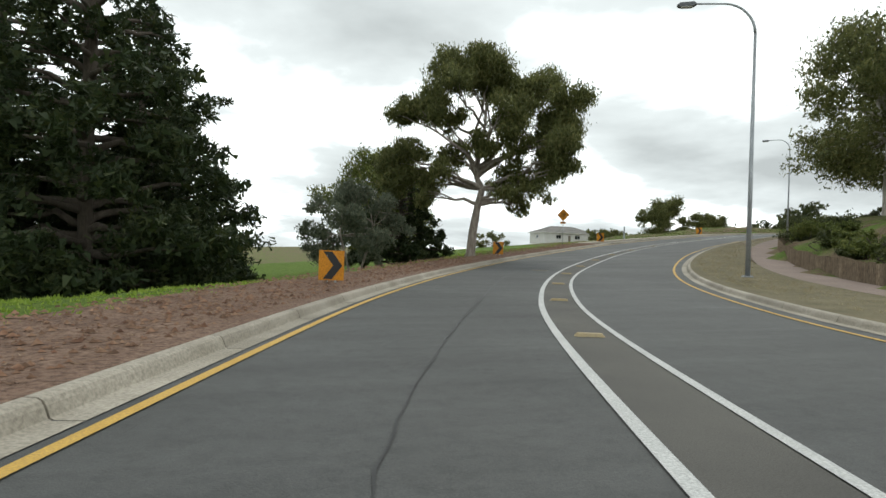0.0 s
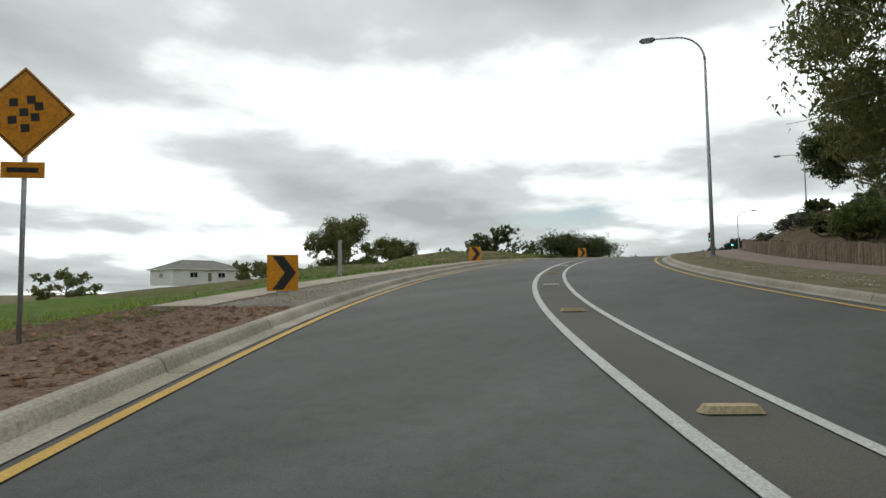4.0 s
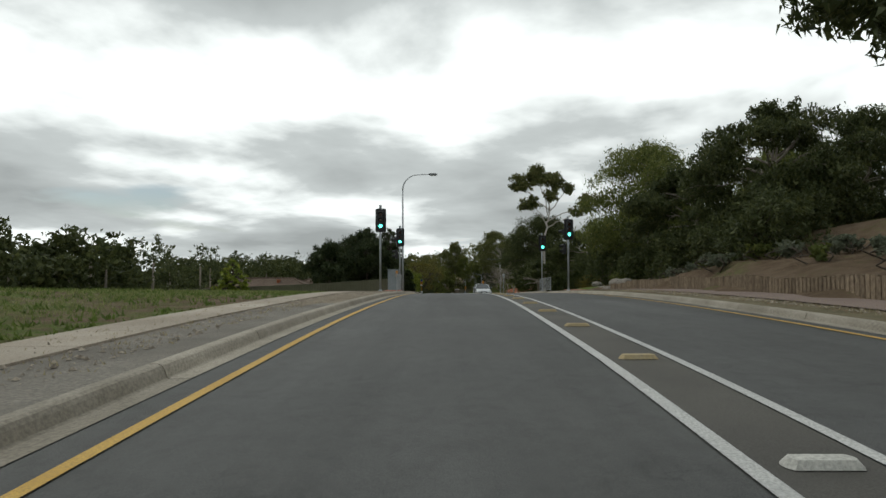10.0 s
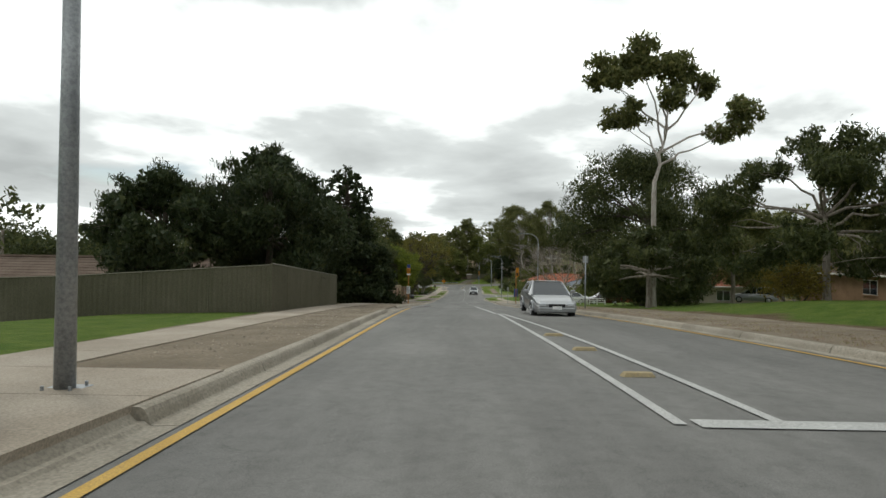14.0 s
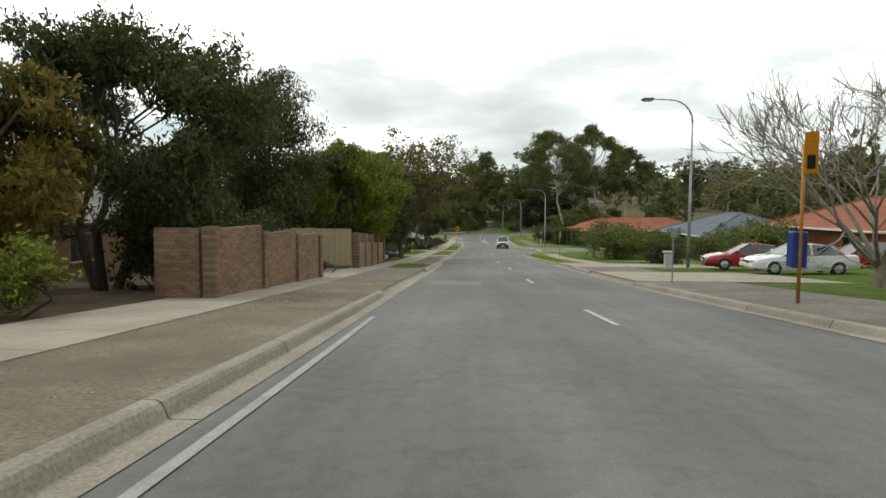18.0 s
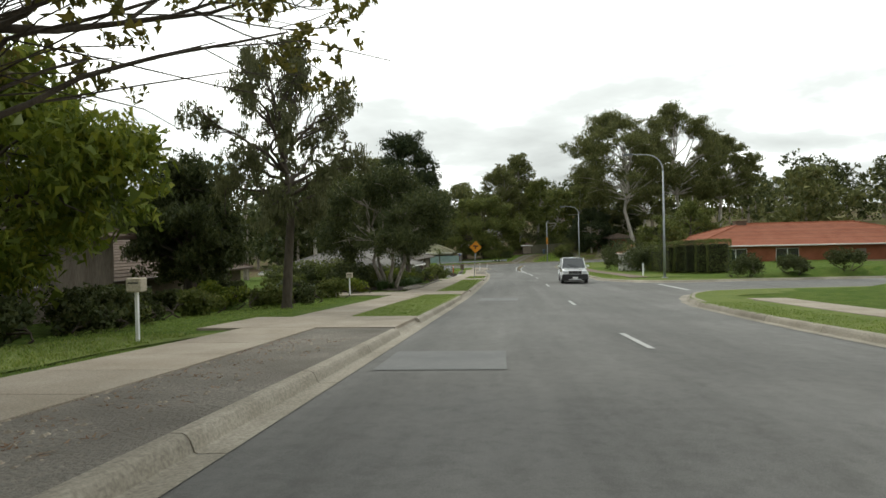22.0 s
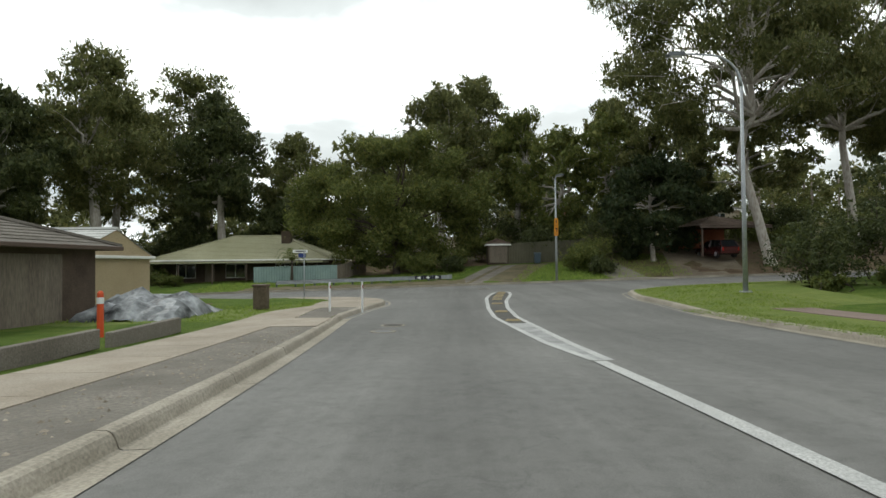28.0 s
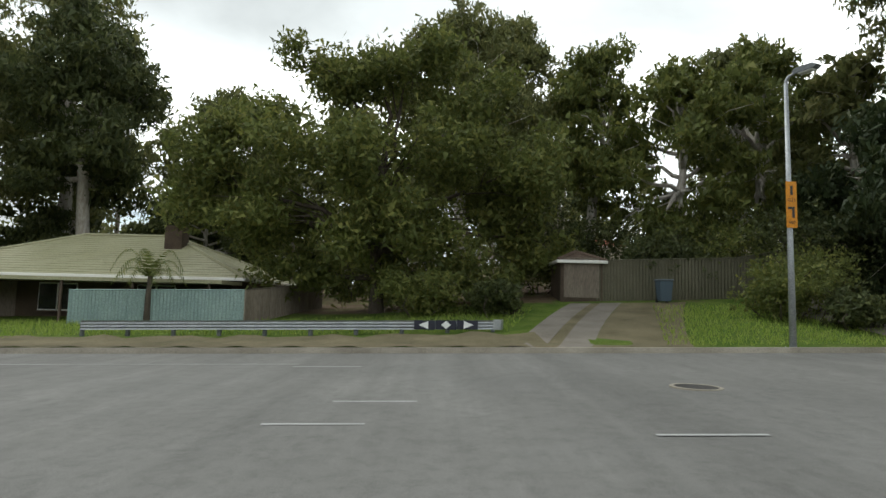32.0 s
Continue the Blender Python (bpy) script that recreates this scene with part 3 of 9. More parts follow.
RISE_E = [(200, -4, .12), (200, -30, -1.0), (230, -20, 0), (260, -20, 0), (300, -20, 0), (340, -20, .1), (170, -6, .1), (175, -25, -2.0), (190, -45, -3), (150, -60, -4), (215, 10, .15), (215, 30, .6), (250, 10, .1), (250, 30, .3), (300, 10, .15), (300, 30, .8), (335, 11, .2), (335, 30, 1.4)]


# side street edges: s of the near and far edge at distance d
MOUTH_D = [6.95, 7.3, 8.3, 9.6, 12, 16, 25, 60]
MOUTH_A = [277.5, 280.4, 283.6, 285.6, 286.8, 287.6, 289, 292]
MOUTH_B = [304, 301.5, 298.8, 297.4, 296.8, 297.7, 299, 302]


def hills(x, y, s, d):
    """The land farther off, rising beyond the junction."""
    f = (x - JO.x) * JF.x + (y - JO.y) * JF.y
    r = (x - JO.x) * JR.x + (y - JO.y) * JR.y
    up = np.clip((f - 18) / 150, 0, 1.6) * 8 * np.clip(1 + r / 90, 0.35, 1.3)
    up2 = np.clip((np.abs(d) - 70) / 200, 0, 1.3) * np.where(d > 0, 3, -9)
    return up + up2 * np.clip(1.2 - np.abs(s - 150) / 500, 0, 1)


def ground_z(x, y):
    x, y = np.atleast_1d(np.asarray(x, float)), np.atleast_1d(np.asarray(y, float))
    s, d = sd_of(x, y)
    base = np.interp(s, SA, LN[:, 2])
    c = np.array(RISE_L + RISE_R + RISE_E)
    w = 1.0 / (((s[:, None] - c[None, :, 0]) / 2.2) ** 2 + (d[:, None] - c[None, :, 1]) ** 2 + 3.0) ** 2
    w *= np.where(np.sign(c[None, :, 1]) == np.sign(d[:, None]), 1, 1e-3)
    rise = (w * c[None, :, 2]).sum(1) / w.sum(1)
    kl, kr = table(KL, s) - 0.7, table(KR, s) + 0.7
    inside = np.minimum(d - kl, kr - d)                 # > 0 on the road
    f = (x - JO.x) * JF.x + (y - JO.y) * JF.y
    r = (x - JO.x) * JR.x + (y - JO.y) * JR.y
    t = np.clip(-inside / 2.2, 0, 1)
    z = base + np.where(inside > 0, -0.22, 0.09 * (1 - t) + rise * t)
    # level verges beside the old street, and the mouth of the side street
    vl = np.clip((d + 9.5) / 2.0, 0, 1) * (d < 0) * np.clip((s - 150) / 8, 0, 1)
    vr = np.clip((14.0 - d) / 3.0, 0, 1) * (d > 0) * np.clip((s - 160) / 10, 0, 1)
    z = np.where(inside > 0, z, z + np.maximum(vl, vr) * (base + 0.125 - z))
    vp = np.clip((d + 9.2) / 1.5, 0, 1) * (d < 0) * (s > 58) * (s < 152)
    z = np.where(inside > 0, z, z + vp * (base + 0.07 - z))
    low = (s < 157) & (d > 6) & (d < table(WALLR, s) + .25)
    z = np.where(low & (inside <= 0), np.minimum(z, base + 0.1), z)
    mouth = (d > 5.5) & (d < 60) & (s > np.interp(d, MOUTH_D, MOUTH_A) - 1.2) & (s < np.interp(d, MOUTH_D, MOUTH_B) + 1.2)
    z = np.where(mouth, base - 0.25, z)
    # beyond the junction
    jz = JO.z + 0.025 * np.clip(r, -40, 60)
    far = np.clip((f - 17.2) / 13.0, 0, 1)
    lift = np.interp(r, [-4, 4, 9, 14, 20], [0, .42, .45, .5, 1.2])
    zj = jz + np.where(f < 16.3, -0.22, 0.1 + far * (0.25 + 1.7 * lift))
    a = np.clip((f - 4.3) / 0.8, 0, 1) * (np.abs(d) < 400)
    apron = (f > -11) & (f < 5) & (r > -1.2 - np.clip(f + 1, 0, 6) ** 2 * .35) & (r < 9.2 + np.clip(f + 2, 0, 7) ** 2 * .35)
    z = z * (1 - a) + a * zj
    z = np.where((f > 4.2) & (f < 16.4) & (np.abs(r) < 100) | apron, np.minimum(z, np.minimum(jz, JO.z) - 0.22), z)
    z = z - np.clip((-d - 35) * .07, 0, 9) * (f < 0)
    return z + hills(x, y, s, d)


def gz(x, y):
    return float(ground_z([x], [y])[0])


def GP(s, d, sink=0.0):
    """A point on the ground at (s, d)."""
    p = P(s, d)
    p.z = gz(p.x, p.y) - sink
    return p


def gat(s, d, turn=0.0, sink=0.0):
    p = GP(s, d, sink)
    return pose(p.x, p.y, p.z, 0, 0, head(s) + turn)


def gxy(x, y, turn=0.0, sink=0.0):
    return pose(x, y, gz(x, y) - sink, 0, 0, turn)


def axis(lo, hi, a, b, fine):
    out = [v for v in np.arange(a, b + 1e-6, fine)]
    k, q = a, fine
    while k > lo:
        q *= 1.3; k -= q; out.insert(0, k)
    k, q = b, fine
    while k < hi:
        q *= 1.3; k += q; out.append(k)
    return np.array(out)


def ground_sheet():
    gx, gy = axis(-2500, 3000, -40, 345, 2.0), axis(-2500, 3000, -30, 225, 2.0)
    xx, yy = np.meshgrid(gx, gy)
    zz = ground_z(xx.ravel(), yy.ravel())
    s, d = sd_of(xx.ravel(), yy.ravel())
    nx, ny = len(gx), len(gy)
    i = np.arange(nx * ny).reshape(ny, nx)
    faces = np.stack([i[:-1, :-1], i[:-1, 1:], i[1:, 1:], i[1:, :-1]], -1).reshape(-1, 4)
    me = bpy.data.meshes.new("ground")
    me.from_pydata(np.stack([xx.ravel(), yy.ravel(), zz], 1).tolist(), [], faces.tolist())
    # how much grass covers the soil
    g = np.full(len(s), 0.75)
    g = np.where((s > 78) & (s < 152) & (d < -5), 0.46, g)
    g = np.where((s < 70) & (d > 7), 0.45, g)
    g = np.where((s > 70) & (s < 156) & (d > 7), 0.3, g)
    g = np.where((s > 20) & (s < 62) & (d < -3) & (d > -8), 0.1, g)
    g = np.where((s > 178) & (s < 235) & (d < 0) & (d > -16), 0.2, g)
    g = np.where((s > 158) & (s < 190) & (d > 7) & (d < 12), 0.2, g)
    ff = (xx.ravel() - JO.x) * JF.x + (yy.ravel() - JO.y) * JF.y
    fr_ = (xx.ravel() - JO.x) * JR.x + (yy.ravel() - JO.y) * JR.y
    g = np.where(ff > 27, 0.36, np.where(ff > 16, np.where(fr_ < 13, .85, .35), g))
    g = np.where((np.abs(d) > 34) & (s > 130), 0.42, g)
    at_ = me.attributes.new("grass", "FLOAT", "POINT")
    at_.data.foreach_set("value", g.astype(np.float32))
    m = bpy.data.materials.new("grass_and_soil")
    m.use_nodes = True
    nt = m.node_tree
    p = nt.nodes["Principled BSDF"]
    N = nt.nodes.new
    geo, a = N("ShaderNodeNewGeometry"), N("ShaderNodeAttribute")
    a.attribute_name = "grass"
    ns = []
    for sc, de in ((0.22, 6), (6.0, 4), (1.3, 4), (28.0, 3)):
        n = N("ShaderNodeTexNoise"); n.inputs["Scale"].default_value, n.inputs["Detail"].default_value = sc, de
        n.inputs["Roughness"].default_value = 0.65
        link(nt, geo.outputs["Position"], n.inputs["Vector"]); ns.append(n)

    def mixc(f, c1, c2):
        q = N("ShaderNodeMix"); q.data_type = "RGBA"
        link(nt, f, q.inputs["Factor"])
        for k, c in (("A", c1), ("B", c2)):
            if isinstance(c, tuple):
                q.inputs[k].default_value = (*c, 1)
            else:
                link(nt, c, q.inputs[k])
        return q.outputs["Result"]

    def stretchv(o, lo, hi):
        q = N("ShaderNodeMapRange"); q.inputs["From Min"].default_value, q.inputs["From Max"].default_value = lo, hi
        link(nt, o, q.inputs["Value"]); return q.outputs[0]
    lawn = mixc(stretchv(ns[2].outputs["Fac"], .35, .65), (0.085, 0.15, 0.022), (0.165, 0.215, 0.045))
    lawn = mixc(stretchv(ns[3].outputs["Fac"], .4, .75), lawn, (0.04, 0.066, 0.016))
    soil = mixc(stretchv(ns[2].outputs["Fac"], .35, .65), (0.11, 0.076, 0.049), (0.195, 0.147, 0.10))
    soil = mixc(stretchv(ns[3].outputs["Fac"], .4, .75), soil, (0.13, 0.09, 0.06))
    tot = N("ShaderNodeMath"); tot.operation = "ADD"; link(nt, ns[0].outputs["Fac"], tot.inputs[0]); link(nt, a.outputs["Fac"], tot.inputs[1])
    t2 = N("ShaderNodeMath"); t2.operation = "MULTIPLY_ADD"; t2.inputs[1].default_value = 0.5
    link(nt, ns[1].outputs["Fac"], t2.inputs[0]); link(nt, tot.outputs[0], t2.inputs[2])
    link(nt, mixc(stretchv(t2.outputs[0], 1.12, 1.32), soil, lawn), p.inputs["Base Color"])
    p.inputs["Roughness"].default_value, p.inputs["Specular IOR Level"].default_value = 0.95, 0.1
    bp = N("ShaderNodeBump"); bp.inputs["Strength"].default_value, bp.inputs["Distance"].default_value = 0.9, 0.08
    link(nt, ns[3].outputs["Fac"], bp.inputs["Height"]); link(nt, bp.outputs[0], p.inputs["Normal"])
    me.materials.append(m)
    me.shade_smooth()
    ob = new("ground", me)
    tagged(ob, "grass and bare soil ground rolling off to hills", "ground", kind="structure")


ground_sheet()


# ---------------------------------------------------------------- road, kerbs, lines
SEND = 346.3
CROSS = [(off(KL, 0.0), 0.0), (-1.0, 0.004), (2.2, 0.006), (4.5, 0.005), (off(KR, 0), 0.0)]
solid("road", strip(-58, 157, CROSS), NEWTAR, "dark grey asphalt road climbing round a curve", "road", "structure")
solid("road", strip(157, SEND, CROSS), ASPHALT, "old worn grey asphalt road running downhill", "road", "structure")
b = B()
n = 60
vs, fs = [], []
for i in range(n + 1):
    r = -90 + 180 * i / n
    for f in (4.0, 7.0, 10.0, 13.0, 16.15):
        vs.append(J(f, r, 0.012 + (0.02 if 6 < f < 14 else 0)))
for i in range(n):
    for k in range(4):
        fs.append((i * 5 + k, i * 5 + k + 1, (i + 1) * 5 + k + 1, (i + 1) * 5 + k))
b.add(vs, [f[::-1] for f in fs])
solid("cross_road", b, ASPHALT, "grey asphalt cross road at the tee junction", "road", "structure")


def line(name, tab, s0, s1, w, mat, label, h=0.012, dash=None):
    """A painted line that follows the road's crown."""
    b = B()
    spans = [(s0, s1)] if dash is None else [(q, q + dash[0]) for q in np.arange(s0, s1, dash[1])]
    for a, c in spans:
        ss = np.arange(a, c + 1e-6, 1.0) if c - a > 2 else np.array([a, (a + c) / 2, c])
        if ss[-1] < c - .01:
            ss = np.append(ss, c)
        dd = table(tab, ss)
        vs = []
        for s, d in zip(ss, dd):
            for q in (-w / 2, w / 2):
                vs.append(P(s, d + q, h + crown(s, d)))
        b.add(vs, [(2 * i, 2 * i + 1, 2 * i + 3, 2 * i + 2) for i in range(len(ss) - 1)])
    return solid(name, b, mat, label, "road line", "structure")


def crown(s, d):
    kl, kr = float(table(KL, s)), float(table(KR, s))
    return float(np.interp(d, [kl, -1.0, 2.2, 4.5, kr], [0, .004, .006, .005, 0]))


solid("median", strip(-50, 146.5, [(off(WL, 0.06), 0.012), (off(WR, -0.06), 0.012)]), MEDIAN_TAR, "dark brown asphalt median strip between white lines", "median", "structure")
line("edge_line_yellow", YL, -50, 190, 0.11, YELPAINT, "yellow painted no-stopping edge line")
line("edge_line_yellow", YR, -50, 204, 0.11, YELPAINT, "yellow painted no-stopping edge line")
line("median_line", WL, -50, 146.5, 0.13, WHITEPAINT, "white painted median edge line", h=0.014)
line("median_line", WR, -50, 146.5, 0.11, WHITEPAINT, "white painted median edge line", h=0.014)


def kerb(name, s0, s1, tab, side, gaps=()):
    """A rolled concrete kerb with its gutter, cast in lengths with joints."""
    root = thing(name, Matrix(), "weathered concrete kerb and gutter with joints", "kerb", kind="structure")
    prof = [(0.34, 0.004), (0.12, -0.004), (0.09, 0.008), (0.06, 0.09), (0.035, 0.128), (0.0, 0.146), (-0.1, 0.148), (-0.12, -0.1)]
    s = s0
    while s < s1 - 0.1:
        e = min(s + 3.0, s1)
        low = any(a <= (s + e) / 2 <= c for a, c in gaps)
        ss = [s + 0.012, (s + e) / 2, e - 0.012]
        vs = []
        for q in ss:
            d0 = float(table(tab, q))
            for o, h in prof:
                vs.append(P(q, d0 - side * o, (h if not low else min(h, 0.035 if o > -.05 else 0.12)) + 0.006))
        n = len(prof)
        fs = [(i * n + k, i * n + k + 1, (i + 1) * n + k + 1, (i + 1) * n + k) for i in range(2) for k in range(n - 1)]
        fs += [tuple(range(n)), tuple(range(3 * n - 1, 2 * n - 1, -1))]
        part("kerb_stone", B().add(vs, fs if side > 0 else [f[::-1] for f in fs]), CONCRETE, root)
        s = e


KERB_L_DROP = [(148, 159), (181, 186), (220, 235), (246, 252), (268, 271.6), (284.5, 287.6), (302, 304.6), (314.6, 325)]
kerb("kerb_left", -20, 346, KL, -1, KERB_L_DROP)
kerb("kerb_right", -20, 277.5, KR, 1, [(150, 158), (226, 234), (240, 247)])
kerb("kerb_right", 304, 346, KR, 1, [])


def sheet(name, s0, s1, d0, d1, h0, h1, mat, label, cat, ground=True, step=1.0, rough=0.0, seed=1):
    """A paved or covered strip laid on the verge."""
    ss = np.arange(s0, s1 + 1e-6, step)
    if ss[-1] < s1 - 1e-3:
        ss = np.append(ss, s1)
    rng = np.random.RandomState(seed)
    vs = []
    n = 4
    for i, s in enumerate(ss):
        a = float(table(d0, s)) if isinstance(d0, list) else d0
        c = float(table(d1, s)) if isinstance(d1, list) else d1
        w1, w2 = 0, rough * rng.randn()
        for k in range(n):
            t = k / (n - 1)
            vs.append(P(s, (a + w1) * (1 - t) + (c + w2) * t, min(h0, .23) * (1 - t) + h1 * t))
    fs = [(i * n + k, (i + 1) * n + k, (i + 1) * n + k + 1, i * n + k + 1) for i in range(len(ss) - 1) for k in range(n - 1)]
    return solid(name, B().add(vs, fs), mat, label, cat, "structure")


def slabs(name, s0, s1, d0, d1, h, mat, label, size=1.6, thick=0.1, skip=()):
    """A concrete footpath cast in slabs with open joints."""
    root = thing(name, Matrix(), label, "footpath", kind="structure")
    s = s0
    while s < s1 - 0.05:
        e = min(s + size, s1)
        if not any(a <= (s + e) / 2 <= c for a, c in skip):
            q = []
            for ss in (s + .008, e - .008):
                a = float(table(d0, ss)) if isinstance(d0, list) else d0
                c = float(table(d1, ss)) if isinstance(d1, list) else d1
                hh = float(table(h, ss)) if isinstance(h, list) else h
                q += [P(ss, a, hh), P(ss, c, hh)]
            low = [p - Vector((0, 0, thick)) for p in q]
            vs = [low[0], low[1], low[3], low[2], q[0], q[1], q[3], q[2]]
            part("slab", B().add(vs, [(0, 1, 2, 3), (7, 6, 5, 4), (0, 4, 5, 1), (1, 5, 6, 2), (2, 6, 7, 3), (3, 7, 4, 0)]), mat, root)
        s = e
    return root


# verges on the near side
sheet("mulch_bed", -20, 60, off(KL, -.07), [(-20, -6.4), (14, -6.2), (26, -5.6), (60, -5.4)], 0.14, 0.12, MULCH, "reddish bark mulch strip beside the kerb", "mulch", rough=0.12)
FPL = [(60, -5.2), (76, -4.4), (84, -4.1), (106, -4.25), (112, -4.55), (129, -4.4), (138, -4.8), (149, -5.4)]
sheet("gravel_verge", 60, 128, off(KL, -.07), off(FPL, -.2), 0.145, 0.13, GREYGRAVEL, "grey gravel and dirt verge behind the kerb", "verge", rough=0.05, seed=2)
sheet("gravel_verge", 128, 149, off(KL, -.07), off(FPL, -.2), 0.145, 0.13, GRAVEL, "pale dirt verge beside the kerb", "verge", rough=0.05, seed=3)
slabs("footpath_left", 60, 149, FPL, off(FPL, -1.15), 0.165, PATHCON, "grey concrete footpath of square slabs")


# ---------------------------------------------------------------- trees
def leaf_mesh(name, blobs, count, size, mat, seed, droop=0.3, aspect=2.2, shell=0.45, clump=14, fill=0.16):
    """Many small leaf sprays around clump centres that fill the given lumps (x, y, z, rx, ry, rz)."""
    rng = np.random.RandomState(seed)
    bl = np.array(blobs, float)
    # each lump breaks into smaller uneven ones
    kid = np.repeat(bl, 7, 0)
    off_ = rng.randn(len(kid), 3); off_ /= np.linalg.norm(off_, axis=1)[:, None]
    kid[:, :3] += off_ * kid[:, 3:] * (0.45 + 0.5 * rng.rand(len(kid)))[:, None]
    kid[:, 3:] *= (0.34 + 0.28 * rng.rand(len(kid)))[:, None]
    bl = np.vstack([bl * np.array([1, 1, 1, .62, .62, .62]), kid])
    vol = bl[:, 3] * bl[:, 4] * bl[:, 5]
    k = max(1, count // clump)
    who = rng.choice(len(bl), k, p=vol / vol.sum())
    dirs = rng.randn(k, 3); dirs /= np.linalg.norm(dirs, axis=1)[:, None]
    rad = (shell + (1 - shell) * rng.rand(k)) * (0.85 + 0.3 * rng.rand(k))
    cen = bl[who, :3] + dirs * rad[:, None] * bl[who, 3:]
    cen = np.repeat(cen, clump, 0)
    cs = np.repeat(np.minimum(0.2 * vol[who] ** (1 / 3), 0.42)[:, None], clump, 0)
    n = len(cen)
    cen = cen + rng.randn(n, 3) * cs * np.array([1, 1, 0.8])
    u = rng.randn(n, 3); u[:, 2] -= droop * 3; u /= np.linalg.norm(u, axis=1)[:, None]
    w = np.cross(u, rng.randn(n, 3)); w /= np.linalg.norm(w, axis=1)[:, None]
    size *= 1.25
    L = size * (0.6 + 0.8 * rng.rand(n))[:, None]
    Wd = L / aspect
    # coarser sprays deep inside the lumps
    k2 = int(n * fill)
    w2 = rng.choice(len(bl), k2, p=vol / vol.sum())
    d2 = rng.randn(k2, 3); d2 /= np.linalg.norm(d2, axis=1)[:, None]
    c2 = bl[w2, :3] + d2 * (0.8 * rng.rand(k2) ** 0.4)[:, None] * bl[w2, 3:]
    u2 = rng.randn(k2, 3); u2 /= np.linalg.norm(u2, axis=1)[:, None]
    v2 = np.cross(u2, rng.randn(k2, 3)); v2 /= np.linalg.norm(v2, axis=1)[:, None]
    cen, u, w = np.vstack([cen, c2]), np.vstack([u, u2]), np.vstack([w, v2])
    L = np.vstack([L, size * 1.15 * (0.7 + 0.6 * rng.rand(k2))[:, None]])
    Wd = np.vstack([Wd, L[n:] / 1.6])
    n += k2
    v = np.stack([cen - u * L * .5 + w * Wd * .5, cen + u * L * .5, cen - u * L * .5 - w * Wd * .5], 1).reshape(-1, 3)
    me = bpy.data.meshes.new(name)
    me.vertices.add(3 * n); me.loops.add(3 * n); me.polygons.add(n)
    me.vertices.foreach_set("co", v.astype(np.float32).ravel())
    me.loops.foreach_set("vertex_index", np.arange(3 * n, dtype=np.int32))
    me.polygons.foreach_set("loop_start", np.arange(0, 3 * n, 3, dtype=np.int32))
    me.polygons.foreach_set("loop_total", np.full(n, 3, dtype=np.int32))
    me.materials.append(mat)
    me.update()
    return me


def limb(b, rng, p, q, r0, r1, bend=0.12, n=6):
    """A tapered crooked limb from p to q."""
    p, q = Vector(p), Vector(q)
    L = (q - p).length
    side = Vector(rng.randn(3)) * bend * L
    side.z = abs(side.z) * 0.6
    pts, rad = [], []
    for i in range(n + 1):
        t = i / n
        w = Vector(rng.randn(3)) * 0.02 * L if 0 < i < n else Vector((0, 0, 0))
        pts.append(p.lerp(q, t) + side * (4 * t * (1 - t)) * 0.5 + w)
        rad.append(r0 + (r1 - r0) * t)
    b.tube(pts, rad, 7 if r0 > 0.06 else 4 if r0 > .03 else 3, cap=False)
    return pts


def tree(name, m, label, h, blobs, leaf, bark, count=6000, size=0.28, trunk=0.25, seed=1, fork=0.35, lean=(0, 0), droop=0.3, twigs=2, aspect=2.2, shell=0.45, group="", cat="tree", stems=1):
    """A tree: tapered trunk, limbs that reach into each lump of the crown, and leaves."""
    rng = np.random.RandomState(seed)
    root = thing(name, m, label, cat, group)
    wood = B()
    for st_ in range(stems):
        ang = 6.28 * st_ / max(stems, 1) + rng.rand()
        base = Vector((0.25 * math.cos(ang), 0.25 * math.sin(ang), -0.25)) if stems > 1 else Vector((0, 0, -0.25))
        top = Vector((lean[0] + (1.0 * math.cos(ang) if stems > 1 else 0), lean[1] + (1.0 * math.sin(ang) if stems > 1 else 0), h * fork))
        r = trunk / math.sqrt(stems)
        mid = base.lerp(top, 0.5) + Vector(rng.randn(3)) * 0.03 * h * fork
        wood.tube([base, base.lerp(mid, .25), mid, top], [r * 1.5, r * 1.08, r * 0.95, r * 0.8], 10, cap=False)
        mine = [q for i, q in enumerate(blobs) if i % stems == st_]
        cx, cy = (sum(q[k] for q in mine) / len(mine) for k in (0, 1))
        tip = Vector((top.x * .4 + cx * .6, top.y * .4 + cy * .6, max(h * .8, top.z + .3)))
        lead = limb(wood, rng, top, tip, r * 0.8, r * .2, 0.1, 8)
        for q in mine:
            c = Vector(q[:3])
            want = top.z + (c.z - top.z) * (.25 + .4 * rng.rand())
            st0 = min(lead, key=lambda v: abs(v.z - want)) if fork < .7 else base.lerp(top, min(1, c.z * .97 / top.z))
            pts = limb(wood, rng, st0, c, max(r * 0.5 * (1 - .6 * (st0.z - top.z) / h), .03), 0.02, 0.16)
            for k in range(twigs):
                t = pts[rng.randint(2, len(pts))]
                e = c + Vector((rng.randn() * q[3], rng.randn() * q[4], rng.randn() * q[5])) * 0.38
                limb(wood, rng, t, e, 0.05 * (0.5 + trunk), 0.012, 0.2, 3)
    part("trunk", wood, bark, root, smooth=True)
    if count:
        me = leaf_mesh("crown", blobs, count, size, leaf, seed, droop, aspect, shell)
        part("crown", me, leaf, root)
    return root


